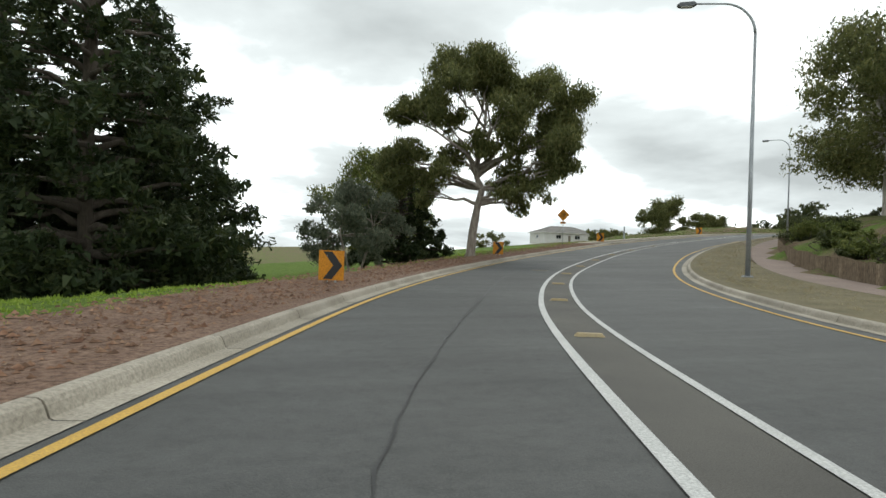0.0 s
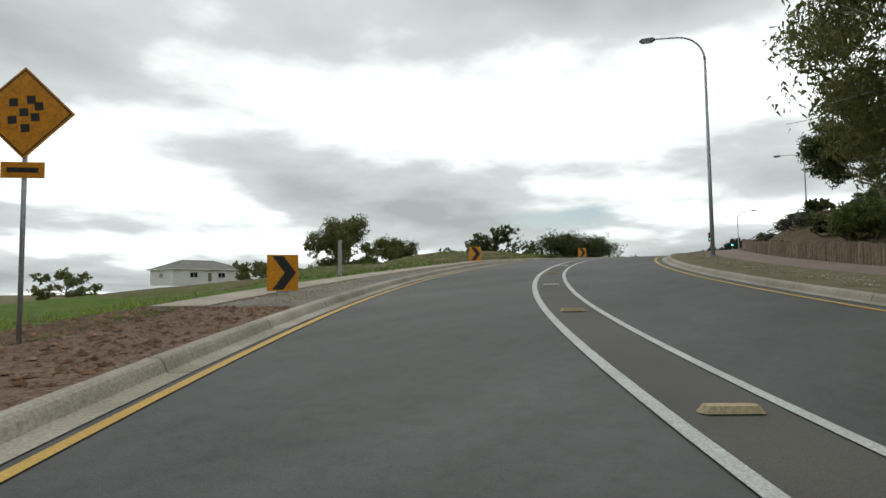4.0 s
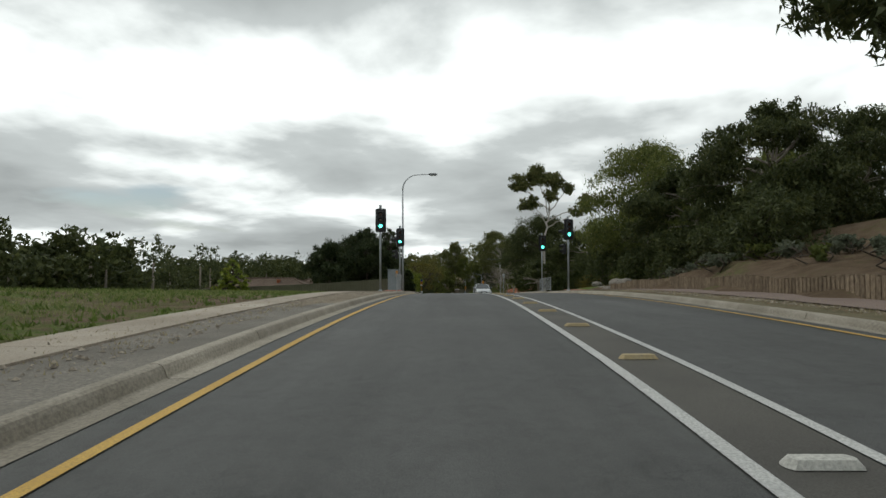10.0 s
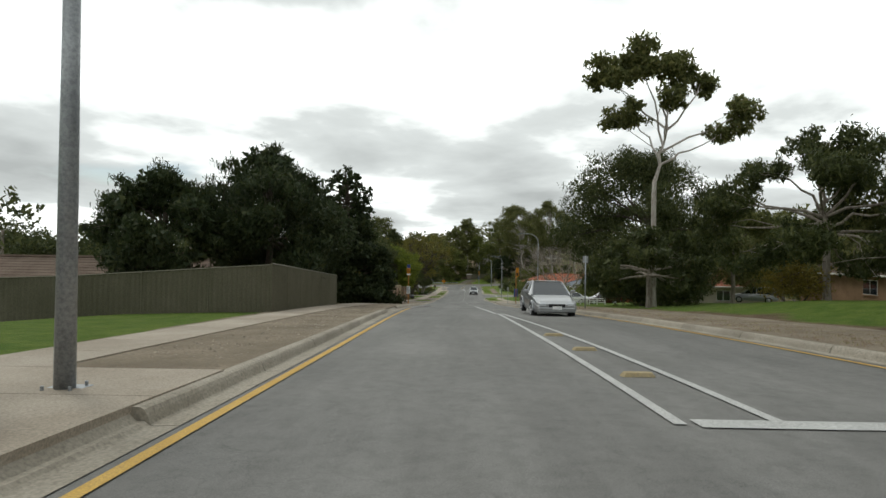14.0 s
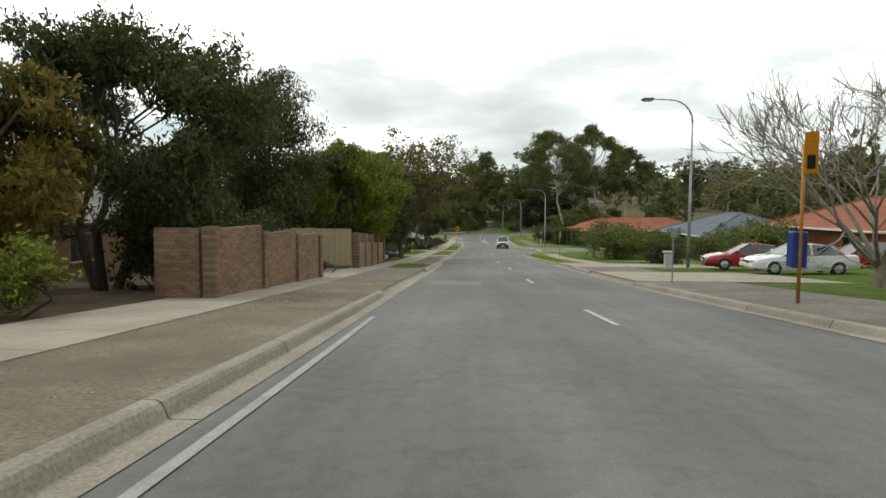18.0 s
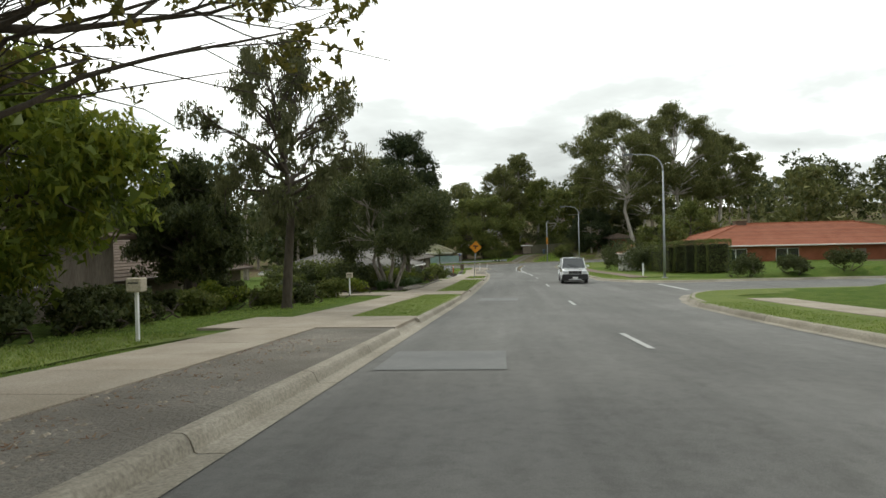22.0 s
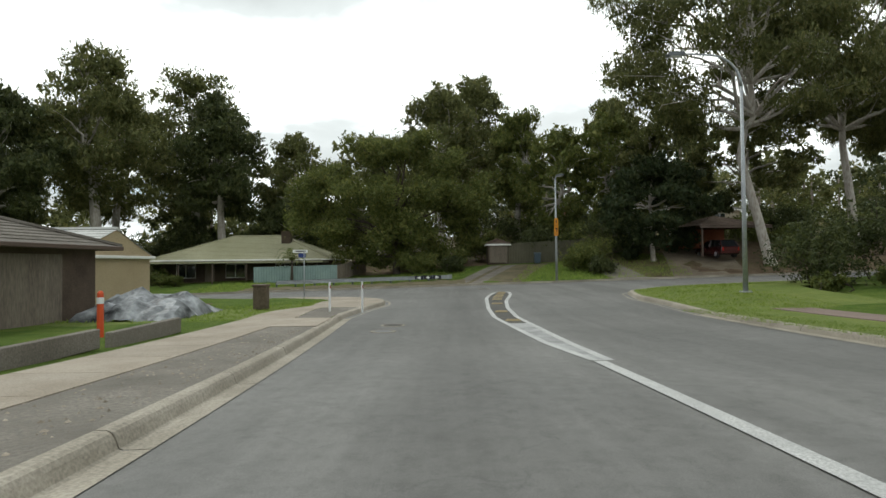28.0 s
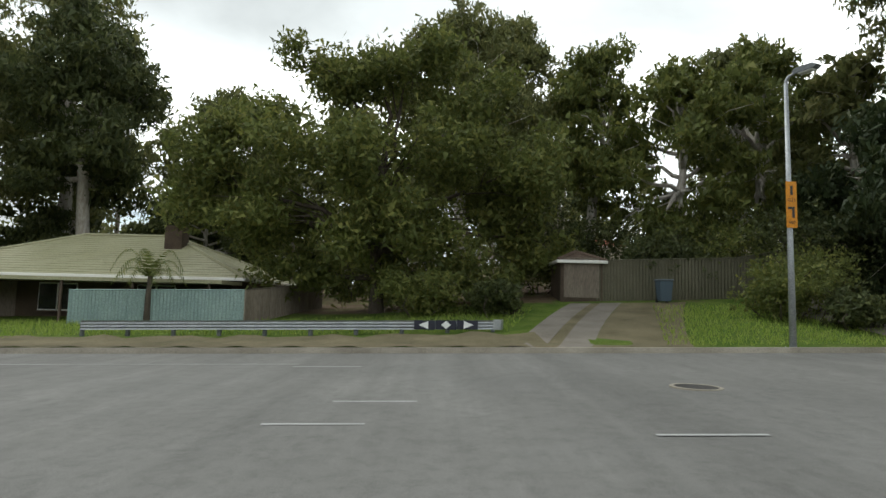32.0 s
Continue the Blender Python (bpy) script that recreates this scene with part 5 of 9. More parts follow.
for i in range(22):
    t = i / 21
    a, q = i * 2.4, 2.9 * math.sin(.5 + 2.3 * t) * (.55 + .5 * rng.rand())
    bl.append((q * math.cos(a), q * math.sin(a), 3.4 + 5.8 * t, .75, .75, 1.1))
tree("weeping_tree", gat(276.3, -8.0), "weeping tree with dark trunk and sparse hanging foliage", 8.5, bl, GREYOLIVE, DARKBARK, 15000, .16, .17, 108, .45, (.3, 0), 2.0, 4, 4.5, .2)

# ---------------------------------------------------------------- trees round the junction
for f, r, h, w, sd_, ln in ((20, 27, 28, 20, 111, -5), (25, 37, 28, 19, 112, -2), (30, 46, 21, 14, 113, 0)):
    p = J(f, r)
    q = lumps(np.random.RandomState(sd_), h, w, .3, 38, .6, (.08, .125))
    q = [(x + ln * z / h, y, z, rx, ry, rz_) for x, y, z, rx, ry, rz_ in q]
    tree("gum_tree", gxy(p.x, p.y, JHEAD), "tall eucalypt with pale twisted limbs", h, q, GUMLEAF, PALEBARK, cover(q, 3.3, .3, 3.2, 110000), .28, .36, sd_, .3, (ln * .45, 0), .7, 4, 3.2, .35)
for s, d, h, w, sd_ in ((331, 19, 6.5, 6.5, 114), (336, 24, 7.5, 8, 115), (345, 27, 6, 7, 118)):
    gum("garden_tree", gat(s, d), "leafy olive tree behind roadside shrubs", h, w, sd_, BUSHLEAF, DARKBARK, 2.4, .26, .1, 13)


def jgum(f, r, h, w, sd_, leaf=None, lo=.25, n=18, lai=2.2, lab="tall eucalypt beyond the junction", size=.36, rr=(.09, .15)):
    p, h = J(f, r), h * 1.17
    return gum("gum_tree", gxy(p.x, p.y), lab, h, w, sd_, leaf or GUMLEAF, PALEBARK, lai, size, lo, n, r=rr, twigs=3)


p = J(28, -3.0)
bl = [(-8, 0, 6.0, 2.6, 3, 2.2), (-6, 0, 8.8, 2.6, 3, 2), (-2.5, 0, 11.2, 3, 3, 1.8), (1, 0, 11.6, 2.8, 3, 1.8), (4.2, 0, 9.6, 2.8, 3, 2), (7, 0, 7, 2.6, 3, 2.2), (-2, -2, 7, 3, 3, 2), (2, -2, 7, 3, 3, 2), (-5, -1, 4.4, 2.6, 2.6, 1.8), (6.5, 1, 3.8, 2.6, 2.6, 2), (0, -2, 4.0, 2.6, 2.4, 1.8), (3.4, -1.6, 3.0, 2.4, 2, 1.8),
      (-3, .5, 1.8, 2.2, 2, 1.5), (.4, 0, 1.6, 2.4, 2, 1.5), (4.6, 0, 1.5, 2.4, 2, 1.5), (-.5, 2, 5, 3.4, 2, 3), (-5.5, 2, 5, 3, 2, 2.5), (5, 2, 5, 3, 2, 2.5)]
tree("wattle_tree", gxy(p.x, p.y, JHEAD), "huge spreading dark wattle behind the guard rail", 12.8, bl, WATTLE, DARKBARK, cover(bl, 3.4, .24, 2.4, 100000), .24, .35, 121, .12, (0, 0), .2, 4, 2.4, .3)
for f, r, h, w, sd_ in ((33, 13, 11.5, 9, 131), (34, 18, 12, 9, 132), (31, 21.5, 10.3, 7, 133), (49, 5.5, 19.5, 9, 134), (40, 1, 17.5, 10.5, 135), (45, 22, 14.5, 7, 136), (31, 31, 10.5, 11, 137), (38, 9.5, 13.5, 6, 138)):
    jgum(f, r, h, w, sd_, WATTLE if sd_ in (131, 132, 138) else GUMLEAF, .06 if sd_ in (131, 132, 133) else .25)
for f, r, h, w, sd_ in ((46, -29, 21.5, 14, 141), (38, -23, 17, 9, 142), (33, -34, 21, 11, 143), (52, -42, 21, 14, 144), (25, -38, 16, 10, 145), (47, -17, 14.5, 9, 146), (58, -9, 15, 11, 147), (36, -48, 17, 12, 148)):
    jgum(f, r, h, w, sd_, DARKLEAF if sd_ in (142, 145) else GUMLEAF)
for f, r, h, w, sd_ in ((40, -16, 7, 8, 151), (42, -28, 6, 8, 152), (38, 28, 7, 9, 153), (22.8, 18.8, 7.6, 9.6, 154)):
    jgum(f, r, h, w, sd_, PINELEAF if sd_ == 154 else DARKLEAF, .02, 16, 3.6, "dark leafy tree among taller gums", .3, (.16, .24))


# ---------------------------------------------------------------- painted marks, humps, patches
def mark(name, quad, mat, label, h=0.011, cat="road mark"):
    b = B().add([P(s, d, h + crown(s, d)) for s, d in quad], [(0, 1, 2, 3)])
    return solid(name, b, mat, label, cat, "structure")


mark("stop_line", [(145.8, -2.1), (145.8, 2.05), (146.2, 2.05), (146.2, -2.1)], WHITEPAINT, "white painted stop line before the crossing", .013)
mark("stop_line", [(160.2, 2.2), (160.2, 6.6), (160.5, 6.6), (160.5, 2.2)], WHITEPAINT, "white painted stop line of the opposite lane", .013)
for s in (152.1, 156.2):
    d = -2.0
    while d < 7.2:
        mark("crossing_dash", [(s - .07, d), (s - .07, d + .92), (s + .07, d + .92), (s + .07, d)], OLDPAINT, "worn white dash bounding the pedestrian crossing", .013)
        d += 1.42
CL2 = [(157, 2.0), (168, 2.15), (178, 2.5), (182, 2.68)]
CR2 = [(157, 3.0), (168, 2.95), (178, 2.82), (182, 2.72)]
line("centre_line", CL2, 160.3, 181, .12, WHITEPAINT, "white painted centre line closing to one", h=.014)
line("centre_line", CR2, 160.3, 181, .12, WHITEPAINT, "white painted centre line closing to one", h=.014)
line("centre_line", CL, 181, 202.5, .15, WHITEPAINT, "solid white centre line", h=.013)
line("old_median_line", [(146, 2.1), (153, 2.5)], 147, 153, .11, OLDPAINT, "worn ghost of an old white line", h=.0125)
line("old_median_line", [(146, 3.0), (153, 3.4)], 147, 153, .11, OLDPAINT, "worn ghost of an old white line", h=.0125)
for s in (214.0, 226.7, 239.2, 252.0, 265.3, 278.2, 294.0, 308.4):
    line("centre_dash", CL, s, s + 2.7, .12, WHITEPAINT, "white dash of the centre line", h=.013)
line("centre_line", CL, 318, 335.6, .2, WHITEPAINT, "solid white centre line towards the junction", h=.013)
line("worn_edge_line", [(182, -1.6), (204, -1.62), (222, -1.75)], 191, 215, .1, OLDPAINT, "worn whitish edge line", h=.0115)
for s0, s1, d0, d1 in ((225.2, 227.7, -1.4, .6), (281.5, 283.6, -1.2, .55), (263.0, 265.1, -1.7, .15), (190.5, 191.6, -.9, -.2)):
    mark("road_patch", [(s0, d0), (s0, d1), (s1, d1), (s1, d0)], PATCH_TAR, "paler rectangular asphalt repair patch", .0105, "patch")


def crack(pts, w=.03):
    b = B()
    rng = np.random.RandomState(int(pts[0][0] * 10) % 1000)
    fine = []
    for (a, c), (e, g) in zip(pts[:-1], pts[1:]):
        k = max(2, int(abs(e - a) / .35) + 1)
        fine += [(a + (e - a) * i / k, c + (g - c) * i / k + rng.randn() * .014) for i in range(k)]
    fine.append(pts[-1])
    vs = []
    for s, d in fine:
        q = w * (.3 + .7 * rng.rand())
        vs += [P(s, d - q / 2, .0112 + crown(s, d)), P(s, d + q / 2, .0112 + crown(s, d))]
    b.add(vs, [(2 * i, 2 * i + 1, 2 * i + 3, 2 * i + 2) for i in range(len(fine) - 1)])
    solid("crack_seal", b, TARSEAM, "dark tar-sealed crack in the asphalt", "crack", "structure")


TARSEAM = surf("tar_seam", (.02, .02, .021), (.035, .035, .035), 2, 40, .5, .1)
crack([(-2, -.5), (5, -.45), (9, -.2), (14, .1), (20, .05), (30, -.2)], .028)
crack([(225.2, .62), (227.7, .6)], .05)
crack([(244, .2), (246.2, .35)], .05)
crack([(156.2, -2.0), (156.3, 1.5), (156.4, 6.8)], .22)
crack([(187.6, -.95), (187.9, -.6), (187.7, -.3), (188.1, -.1)], .16)
crack([(187.0, -.3), (187.9, -.25)], .06)


def manhole(m, label="round iron manhole cover in the road", r=.33, mat=None):
    root = thing("manhole_cover", m, label, "manhole", kind="")
    part("rim", B().lathe([(r + .06, -.05), (r + .06, .012), (r, .014), (r, -.05)], 24), CONCRETE, root)
    part("lid", B().lathe([(r - .015, -.05), (r - .015, .01), (0.01, .012)], 24), mat or IRON, root)


IRON = surf("cast_iron", (.05, .048, .045), (.085, .08, .075), 3, 60, .7, .5, metal=.4)
manhole(at(30.2, .75, 0.006))
manhole(at(187.4, 3.3, .006), "round manhole cover filled with asphalt", mat=PATCH_TAR)
manhole(at(343.2, -1.2, .006), r=.28)
manhole(at(341.4, -1.35, .006), r=.26, mat=PATCH_TAR)
manhole(at(197.3, -.85, .006))
p = J(9.4, 3.9, .03)
manhole(pose(p.x, p.y, p.z + .004))


def hump(m, label="yellow painted raised median marker bar", mat=None, group="raised bars in the median"):
    b = B().add([(x * sx, y * sy, z) for z, sx, sy in ((0, 1, 1), (.05, .82, .7)) for x, y in ((-.23, -.03), (-.2, -.085), (.2, -.085), (.23, -.03), (.23, .03), (.2, .085), (-.2, .085), (-.23, .03))],
                [tuple(range(8, 16))] + [(k, (k + 1) % 8, 8 + (k + 1) % 8, 8 + k) for k in range(8)])
    solid("marker_bar", b, mat or HUMPY, label, "road marker", m=m, group=group)


HUMPY = surf("worn_yellow_concrete", (.38, .28, .12), (.46, .38, .22), 2, 40, .9, .3, c3=(.26, .22, .16))
HUMPW = surf("worn_white_concrete", (.5, .49, .45), (.6, .59, .55), 2, 40, .9, .3)
for i, s in enumerate([q for q in np.arange(2.8, 108, 6.34)] + [q for q in np.arange(111.8, 145, 3.65)]):
    mid = float(table(WL, s) + table(WR, s)) / 2
    hump(at(s, mid, .016), mat=HUMPW if i in (10, 12, 18) else HUMPY, label="whitish worn raised median marker bar" if i in (10, 12, 18) else "yellow painted raised median marker bar")
for s in (163, 166, 169):
    hump(at(s, float(table(CL2, s) + table(CR2, s)) / 2, .012))

# ---------------------------------------------------------------- junction apron, island, kerb returns
LB = [(-8, -1.75), (-5, -1.45), (-2.5, -1.0), (0, -1.25), (1.5, -2.1), (2.8, -3.2), (3.7, -4.6), (4.2, -6.2), (4.4, -9)]
RB = [(-8, 10.0), (-5, 9.8), (-2.5, 9.5), (0, 9.9), (1.5, 11), (2.8, 12.8), (3.7, 15), (4.2, 17.5), (4.4, 22)]
b, vs, fs, n = B(), [], [], 11
for i, ((f, rl), (_, rr)) in enumerate(zip(LB, RB)):
    vs += [J(f, rl + (rr - rl) * k / (n - 1), .010) for k in range(n)]
for i in range(len(LB) - 1):
    fs += [(i * n + k, i * n + k + 1, (i + 1) * n + k + 1, (i + 1) * n + k) for k in range(n - 1)]
solid("junction_apron", b.add(vs, fs), ASPHALT, "grey asphalt mouth of the tee junction", "road", "structure")


def jkerb(name, pts, side):
    root = thing(name, Matrix(), "concrete kerb curving round the junction corner", "kerb", kind="structure")
    prof = [(0.34, 0.014), (0.12, 0.006), (0.09, 0.018), (0.06, 0.1), (0.035, 0.138), (0.0, 0.156), (-0.14, 0.158), (-0.16, -0.1)]
    q = np.array(pts, float)
    L = np.concatenate([[0], np.cumsum(np.hypot(*np.diff(q, axis=0).T))])
    us = np.arange(0, L[-1], .6)
    ff, rr = np.interp(us, L, q[:, 0]), np.interp(us, L, q[:, 1])
    tf, tr = np.gradient(ff), np.gradient(rr)
    ln = np.hypot(tf, tr)
    nf, nr = -tr / ln * side, tf / ln * side
    k = 0
    while k < len(us) - 1:
        e = min(k + 4, len(us) - 1)
        vs = [J(ff[i] + nf[i] * o, rr[i] + nr[i] * o, h) for i in range(k, e + 1) for o, h in prof]
        n = len(prof)
        fs = [(i * n + j, i * n + j + 1, (i + 1) * n + j + 1, (i + 1) * n + j) for i in range(e - k) for j in range(n - 1)]
        part("kerb_stone", B().add(vs, fs if side < 0 else [f[::-1] for f in fs]), CONCRETE, root)
        k = e


jkerb("kerb_corner_left", LB[:-1] + [(4.45, -9), (4.45, -60)], 1)
jkerb("kerb_corner_right", RB[:-1] + [(4.45, 22), (4.45, 60)], -1)
jkerb("kerb_far", [(16.2, -70), (16.2, 70)], -1)
IL = [(-18, 3.98), (-15.5, 3.66), (-11.5, 3.42), (-8, 3.2), (-5, 3.2), (-2, 3.35), (0, 3.45), (2.5, 3.76), (4.6, 4.15), (5.2, 4.34)]
IR = [(-18, 4.22), (-15.5, 4.12), (-11.5, 4.04), (-8, 3.92), (-5, 3.92), (-2, 4.15), (0, 4.45), (2.5, 4.8), (4.6, 4.95), (5.2, 4.84)]


def jroad(f, r, h):
    """A point lying on whatever asphalt is there."""
    p = J(f, r)
    s, d = (float(v[0]) for v in sd_of([p.x], [p.y]))
    zr = rz(s) + crown(s, d) if s < SEND else -99
    p.z = max(zr, p.z + .010 + .0075 * max(0, f - 3.6) if f > -11 else -99) + h
    return p


fi = np.arange(-18, 5.2, .45)
il, ir = np.interp(fi, *np.array(IL).T), np.interp(fi, *np.array(IR).T)
for edge in (il, ir):
    vs = [jroad(f, r + o, .007) for f, r in zip(fi, edge) for o in (-.075, .075)]
    solid("island_outline", B().add(vs, [(2 * i, 2 * i + 1, 2 * i + 3, 2 * i + 2) for i in range(len(fi) - 1)]), WHITEPAINT, "white painted outline of the median island", "road mark", "structure")
solid("island_outline", B().add([jroad(f, r, .007) for f, r in ((4.85, 4.14), (5.25, 4.4), (5.25, 4.74), (4.85, 5.0), (5.0, 4.72), (5.0, 4.42))], [(0, 1, 5), (1, 2, 4, 5), (2, 3, 4)]), WHITEPAINT, "rounded white nose of the median island", "road mark", "structure")
k = int(np.searchsorted(fi, -10.0))
vs = [jroad(f, r, .0045) for f, a, c in zip(fi[:k], il, ir) for r in (a + .07, c - .07)]
solid("island_infill", B().add(vs, [(2 * i, 2 * i + 1, 2 * i + 3, 2 * i + 2) for i in range(k - 1)]), FADED, "worn white infill where the island tapers", "road mark", "structure")
vs = [jroad(f, r, .0045) for f, a, c in zip(fi[k - 1:], il[k - 1:], ir[k - 1:]) for r in (a + .07, c - .07)]
solid("island_infill", B().add(vs, [(2 * i, 2 * i + 1, 2 * i + 3, 2 * i + 2) for i in range(len(fi) - k)]), MEDIAN_TAR, "brown-grey asphalt inside the island", "road mark", "structure")
for f in (-9.5, -6.4, -3.3, -1.0, .4, 1.7, 3.1, 4.4):
    r = float(np.interp(f, fi, (il + ir) / 2))
    p = jroad(f, r, .006)
    hump(pose(p.x, p.y, p.z, 0, 0, JHEAD), group="raised bars in the island")
for f, r0, r1 in ((12.5, -3.0, -1.6), (8.1, -1.4, -.3), (6.6, -1.9, -.8), (6.05, 2.1, 3.2), (13.0, -12, -3)):
    solid("lane_dash", B().add([J(f - .04, r0, .036), J(f - .04, r1, .036), J(f + .04, r1, .036), J(f + .04, r0, .036)], [(3, 2, 1, 0)]), OLDPAINT, "white painted lane dash on the cross road", "road mark", "structure")

PAVERS = surf("grey_pavers", (.15, .145, .135), (.21, .2, .18), .8, 12.0, .9, .5, c3=(.11, .105, .1))
# ---------------------------------------------------------------- verges and footpaths, farther on
sheet("dirt_verge", 162, 246, off(KL, -.07), -6.0, .15, .15, GRAVEL, "bare sandy dirt verge with sparse litter", "verge", rough=.04, seed=5)
slabs("crossing_pavement", 149, 162, off(KL, -.07), -7.4, .17, PATHCON, "pale concrete pavement at the signal crossing", 1.9)
slabs("footpath_left", 162, 246, [(162, -4.6), (180, -4.2), (205, -4.4), (246, -4.9)], [(162, -5.9), (180, -5.5), (205, -6.6), (225, -6.6), (246, -6.2)], .17, PATHCON, "grey concrete footpath beside the fence")
FPS = [(246, -3.95), (262, -3.95), (275, -4.4), (297, -3.6), (310, -3.7), (330, -3.95), (345, -4.2)]
slabs("footpath_left", 246, 345, FPS, [(246, -5.4), (262, -5.85), (275, -6.0), (300, -5.2), (310, -5.2), (330, -5.4), (345, -5.6)], .17, PATHCON, "brownish concrete footpath between lawns")
sheet("driveway", 229, 235, off(KL, -.07), -13, .16, .16, PAVERS, "grey worn paved driveway in front of the gate", "driveway")
sheet("driveway", 246, 252.5, off(KL, -.07), -12, .162, .18, GREYGRAVEL, "grey gravel driveway with a parked car", "driveway")
sheet("dirt_verge", 252.5, 268.2, off(KL, -.07), -4.3, .15, .15, GREYGRAVEL, "gravelly verge littered with bark", "verge", rough=.05, seed=7)
slabs("driveway", 268.2, 271.6, off(KL, -.07), -7, .172, PATHCON, "concrete driveway crossing the verge", 3.4)
slabs("driveway", 284.6, 287.6, off(KL, -.07), -14, .172, PATHCON, "concrete driveway crossing the verge", 3)
slabs("driveway", 303.9, 306.6, off(KL, -.07), -9, .172, PATHCON, "concrete driveway crossing the verge", 1.2)
slabs("driveway", 314.6, 325, off(KL, -.07), -5.2, .172, PATHCON, "concrete driveway crossing the verge", 2.6)
slabs("driveway", 312, 326, -5.2, -13, .165, PALECON, "new pale concrete forecourt", 2.6)
sheet("gravel_verge", 325, 341.4, off(KL, -.07), -4.2, .15, .16, GREYGRAVEL, "grey dusty gravel verge", "verge", rough=.03, seed=8)
slabs("crossover", 341.4, 344.3, off(KL, -.07), -4.25, .17, PATHCON, "concrete crossing between kerb and footpath", 2.9)
KERB_F, KERB_R = np.array([(-10.2, -1.8)] + LB).T
PATH_F, PATH_L, PATH_R = np.array([(-10.2, -4.3, -2.75), (-8, -4.45, -2.95), (-6.4, -4.4, -3.05), (-5.1, -4.0, -2.95), (-4, -3.6, -2.3), (-.6, -3.9, -2), (2, -4.9, -3.5), (4.2, -7.4, -6.3)]).T


def corner_strip(name, f0, f1, left, right, mat, label, cat, h=.16, hl=None):
    """A strip at the junction corner between two edges given as functions of f."""
    ff = np.arange(f0, f1 + .01, .4)
    vs = [q for f in ff for q in (J(f, right(f), h), J(f, left(f), h if hl is None else hl))]
    solid(name, B().add(vs, [(2 * i, 2 * i + 1, 2 * i + 3, 2 * i + 2) for i in range(len(ff) - 1)]), mat, label, cat, "structure")


kerb_at = lambda f: float(np.interp(f, KERB_F, KERB_R)) - .1
corner_strip("corner_path", -9.9, -4.7, lambda f: np.interp(f, PATH_F, PATH_L), lambda f: np.interp(f, PATH_F, PATH_R), PATHCON, "concrete footpath slanting to the corner", "footpath", .165)
corner_strip("gravel_pad", -9.9, -5.1, lambda f: np.interp(f, PATH_F, PATH_R), kerb_at, GREYGRAVEL, "triangle of grey gravel beside the kerb", "gravel", .155)
corner_strip("corner_pavement", -5.1, 4.1, lambda f: np.interp(f, PATH_F, PATH_L), kerb_at, PATHCON, "concrete pavement at the junction corner", "footpath", .16)
corner_strip("corner_lawn", -11.4, 4.1, lambda f: np.interp(f, PATH_F, PATH_L) - 9, lambda f: np.interp(f, PATH_F, PATH_L), LAWN, "bright green grass at the junction corner", "lawn", .15, .12)
for s0, s1 in ((271.6, 284.6), (287.6, 303.9), (306.6, 314.6)):
    sheet("lawn_verge", s0, s1, off(KL, -.07), off(FPS, -.06), .148, .155, LAWN, "short green grass strip between kerb and footpath", "lawn", rough=.03, seed=int(s0))
sheet("lawn_verge", 247, 277.5, off(KR, .07), off(KR, 2.4), .148, .155, LAWN, "short green grass strip between kerb and footpath", "lawn", rough=.03, seed=31)
sheet("lawn_verge", 304, 346, off(KR, .07), off(KR, 2.5), .148, .16, LAWN, "short green grass strip between kerb and footpath", "lawn", rough=.03, seed=32)
sheet("lawn_verge", 304, 346, off(KR, 3.7), off(KR, 8), .165, .17, LAWN, "lawn beyond the footpath", "lawn", rough=.03, seed=33)
vs = []
for f, rr in [(-9.5, 10.0)] + RB + [(4.4, 40)]:
    vs += [J(f, rr + .1, .15), J(min(f, 3.9) - (5.0 if f > 3 else 2.0 if f > 1 else 0), rr + 7.5, .17)]
solid("corner_lawn", B().add(vs, [(2 * i + 1, 2 * i, 2 * i + 2, 2 * i + 3) for i in range(len(RB) + 1)]), LAWN, "green grass at the junction corner", "lawn", "structure")
dd = [6.95, 7.3, 8.3, 9.6, 12, 16, 25, 45]
for tab, sg in ((MOUTH_A, -1), (MOUTH_B, 1)):
    vs = []
    for d in dd:
        e = float(np.interp(d, MOUTH_D, tab))
        vs += [P(e + sg * .2, d + .12, .146), P(e + sg * 4.2, d + (0 if d > 9 else 1.2), .15)]
    solid("corner_lawn", B().add(vs, [(2 * i, 2 * i + 1, 2 * i + 3, 2 * i + 2)[::sg] for i in range(len(dd) - 1)]), LAWN, "green grass at the side street corner", "lawn", "structure")
# far side of the road
sheet("dirt_verge_right", -10, 158, off(KR, .07), [(q, max(k + 2.2, float(table(WALLR, q)) - 1.9)) for q, k in KR if q < 160], .15, .22, LITTER, "dry dirt and leaf litter verge", "verge", rough=.1, seed=9)
sheet("pink_footpath", -10, 158, off(WALLR, -1.95), off(WALLR, -.15), .22, .26, PINKPATH, "pinkish asphalt footpath below the log wall", "footpath", seed=10)
sheet("dirt_verge_right", 158, 204, off(KR, .07), off(KR, 3.6), .15, .2, GRAVEL, "bare brown dirt verge", "verge", rough=.1, seed=11)
sheet("gravel_verge_right", 204, 247, off(KR, .07), off(KR, 3.4), .15, .17, GREYGRAVEL, "gravel verge before the driveways", "verge", rough=.06, seed=12)
slabs("footpath_right", 247, 279, off(KR, 2.2), off(KR, 3.6), .17, PATHCON, "concrete footpath on the far verge")
slabs("footpath_right", 304, 346, off(KR, 2.3), off(KR, 3.7), .18, PINKPATH, "brownish footpath between strips of lawn")
slabs("driveway_right", 226, 234, off(KR, .07), 14, .172, PATHCON, "concrete driveway with parked cars", 2.6)
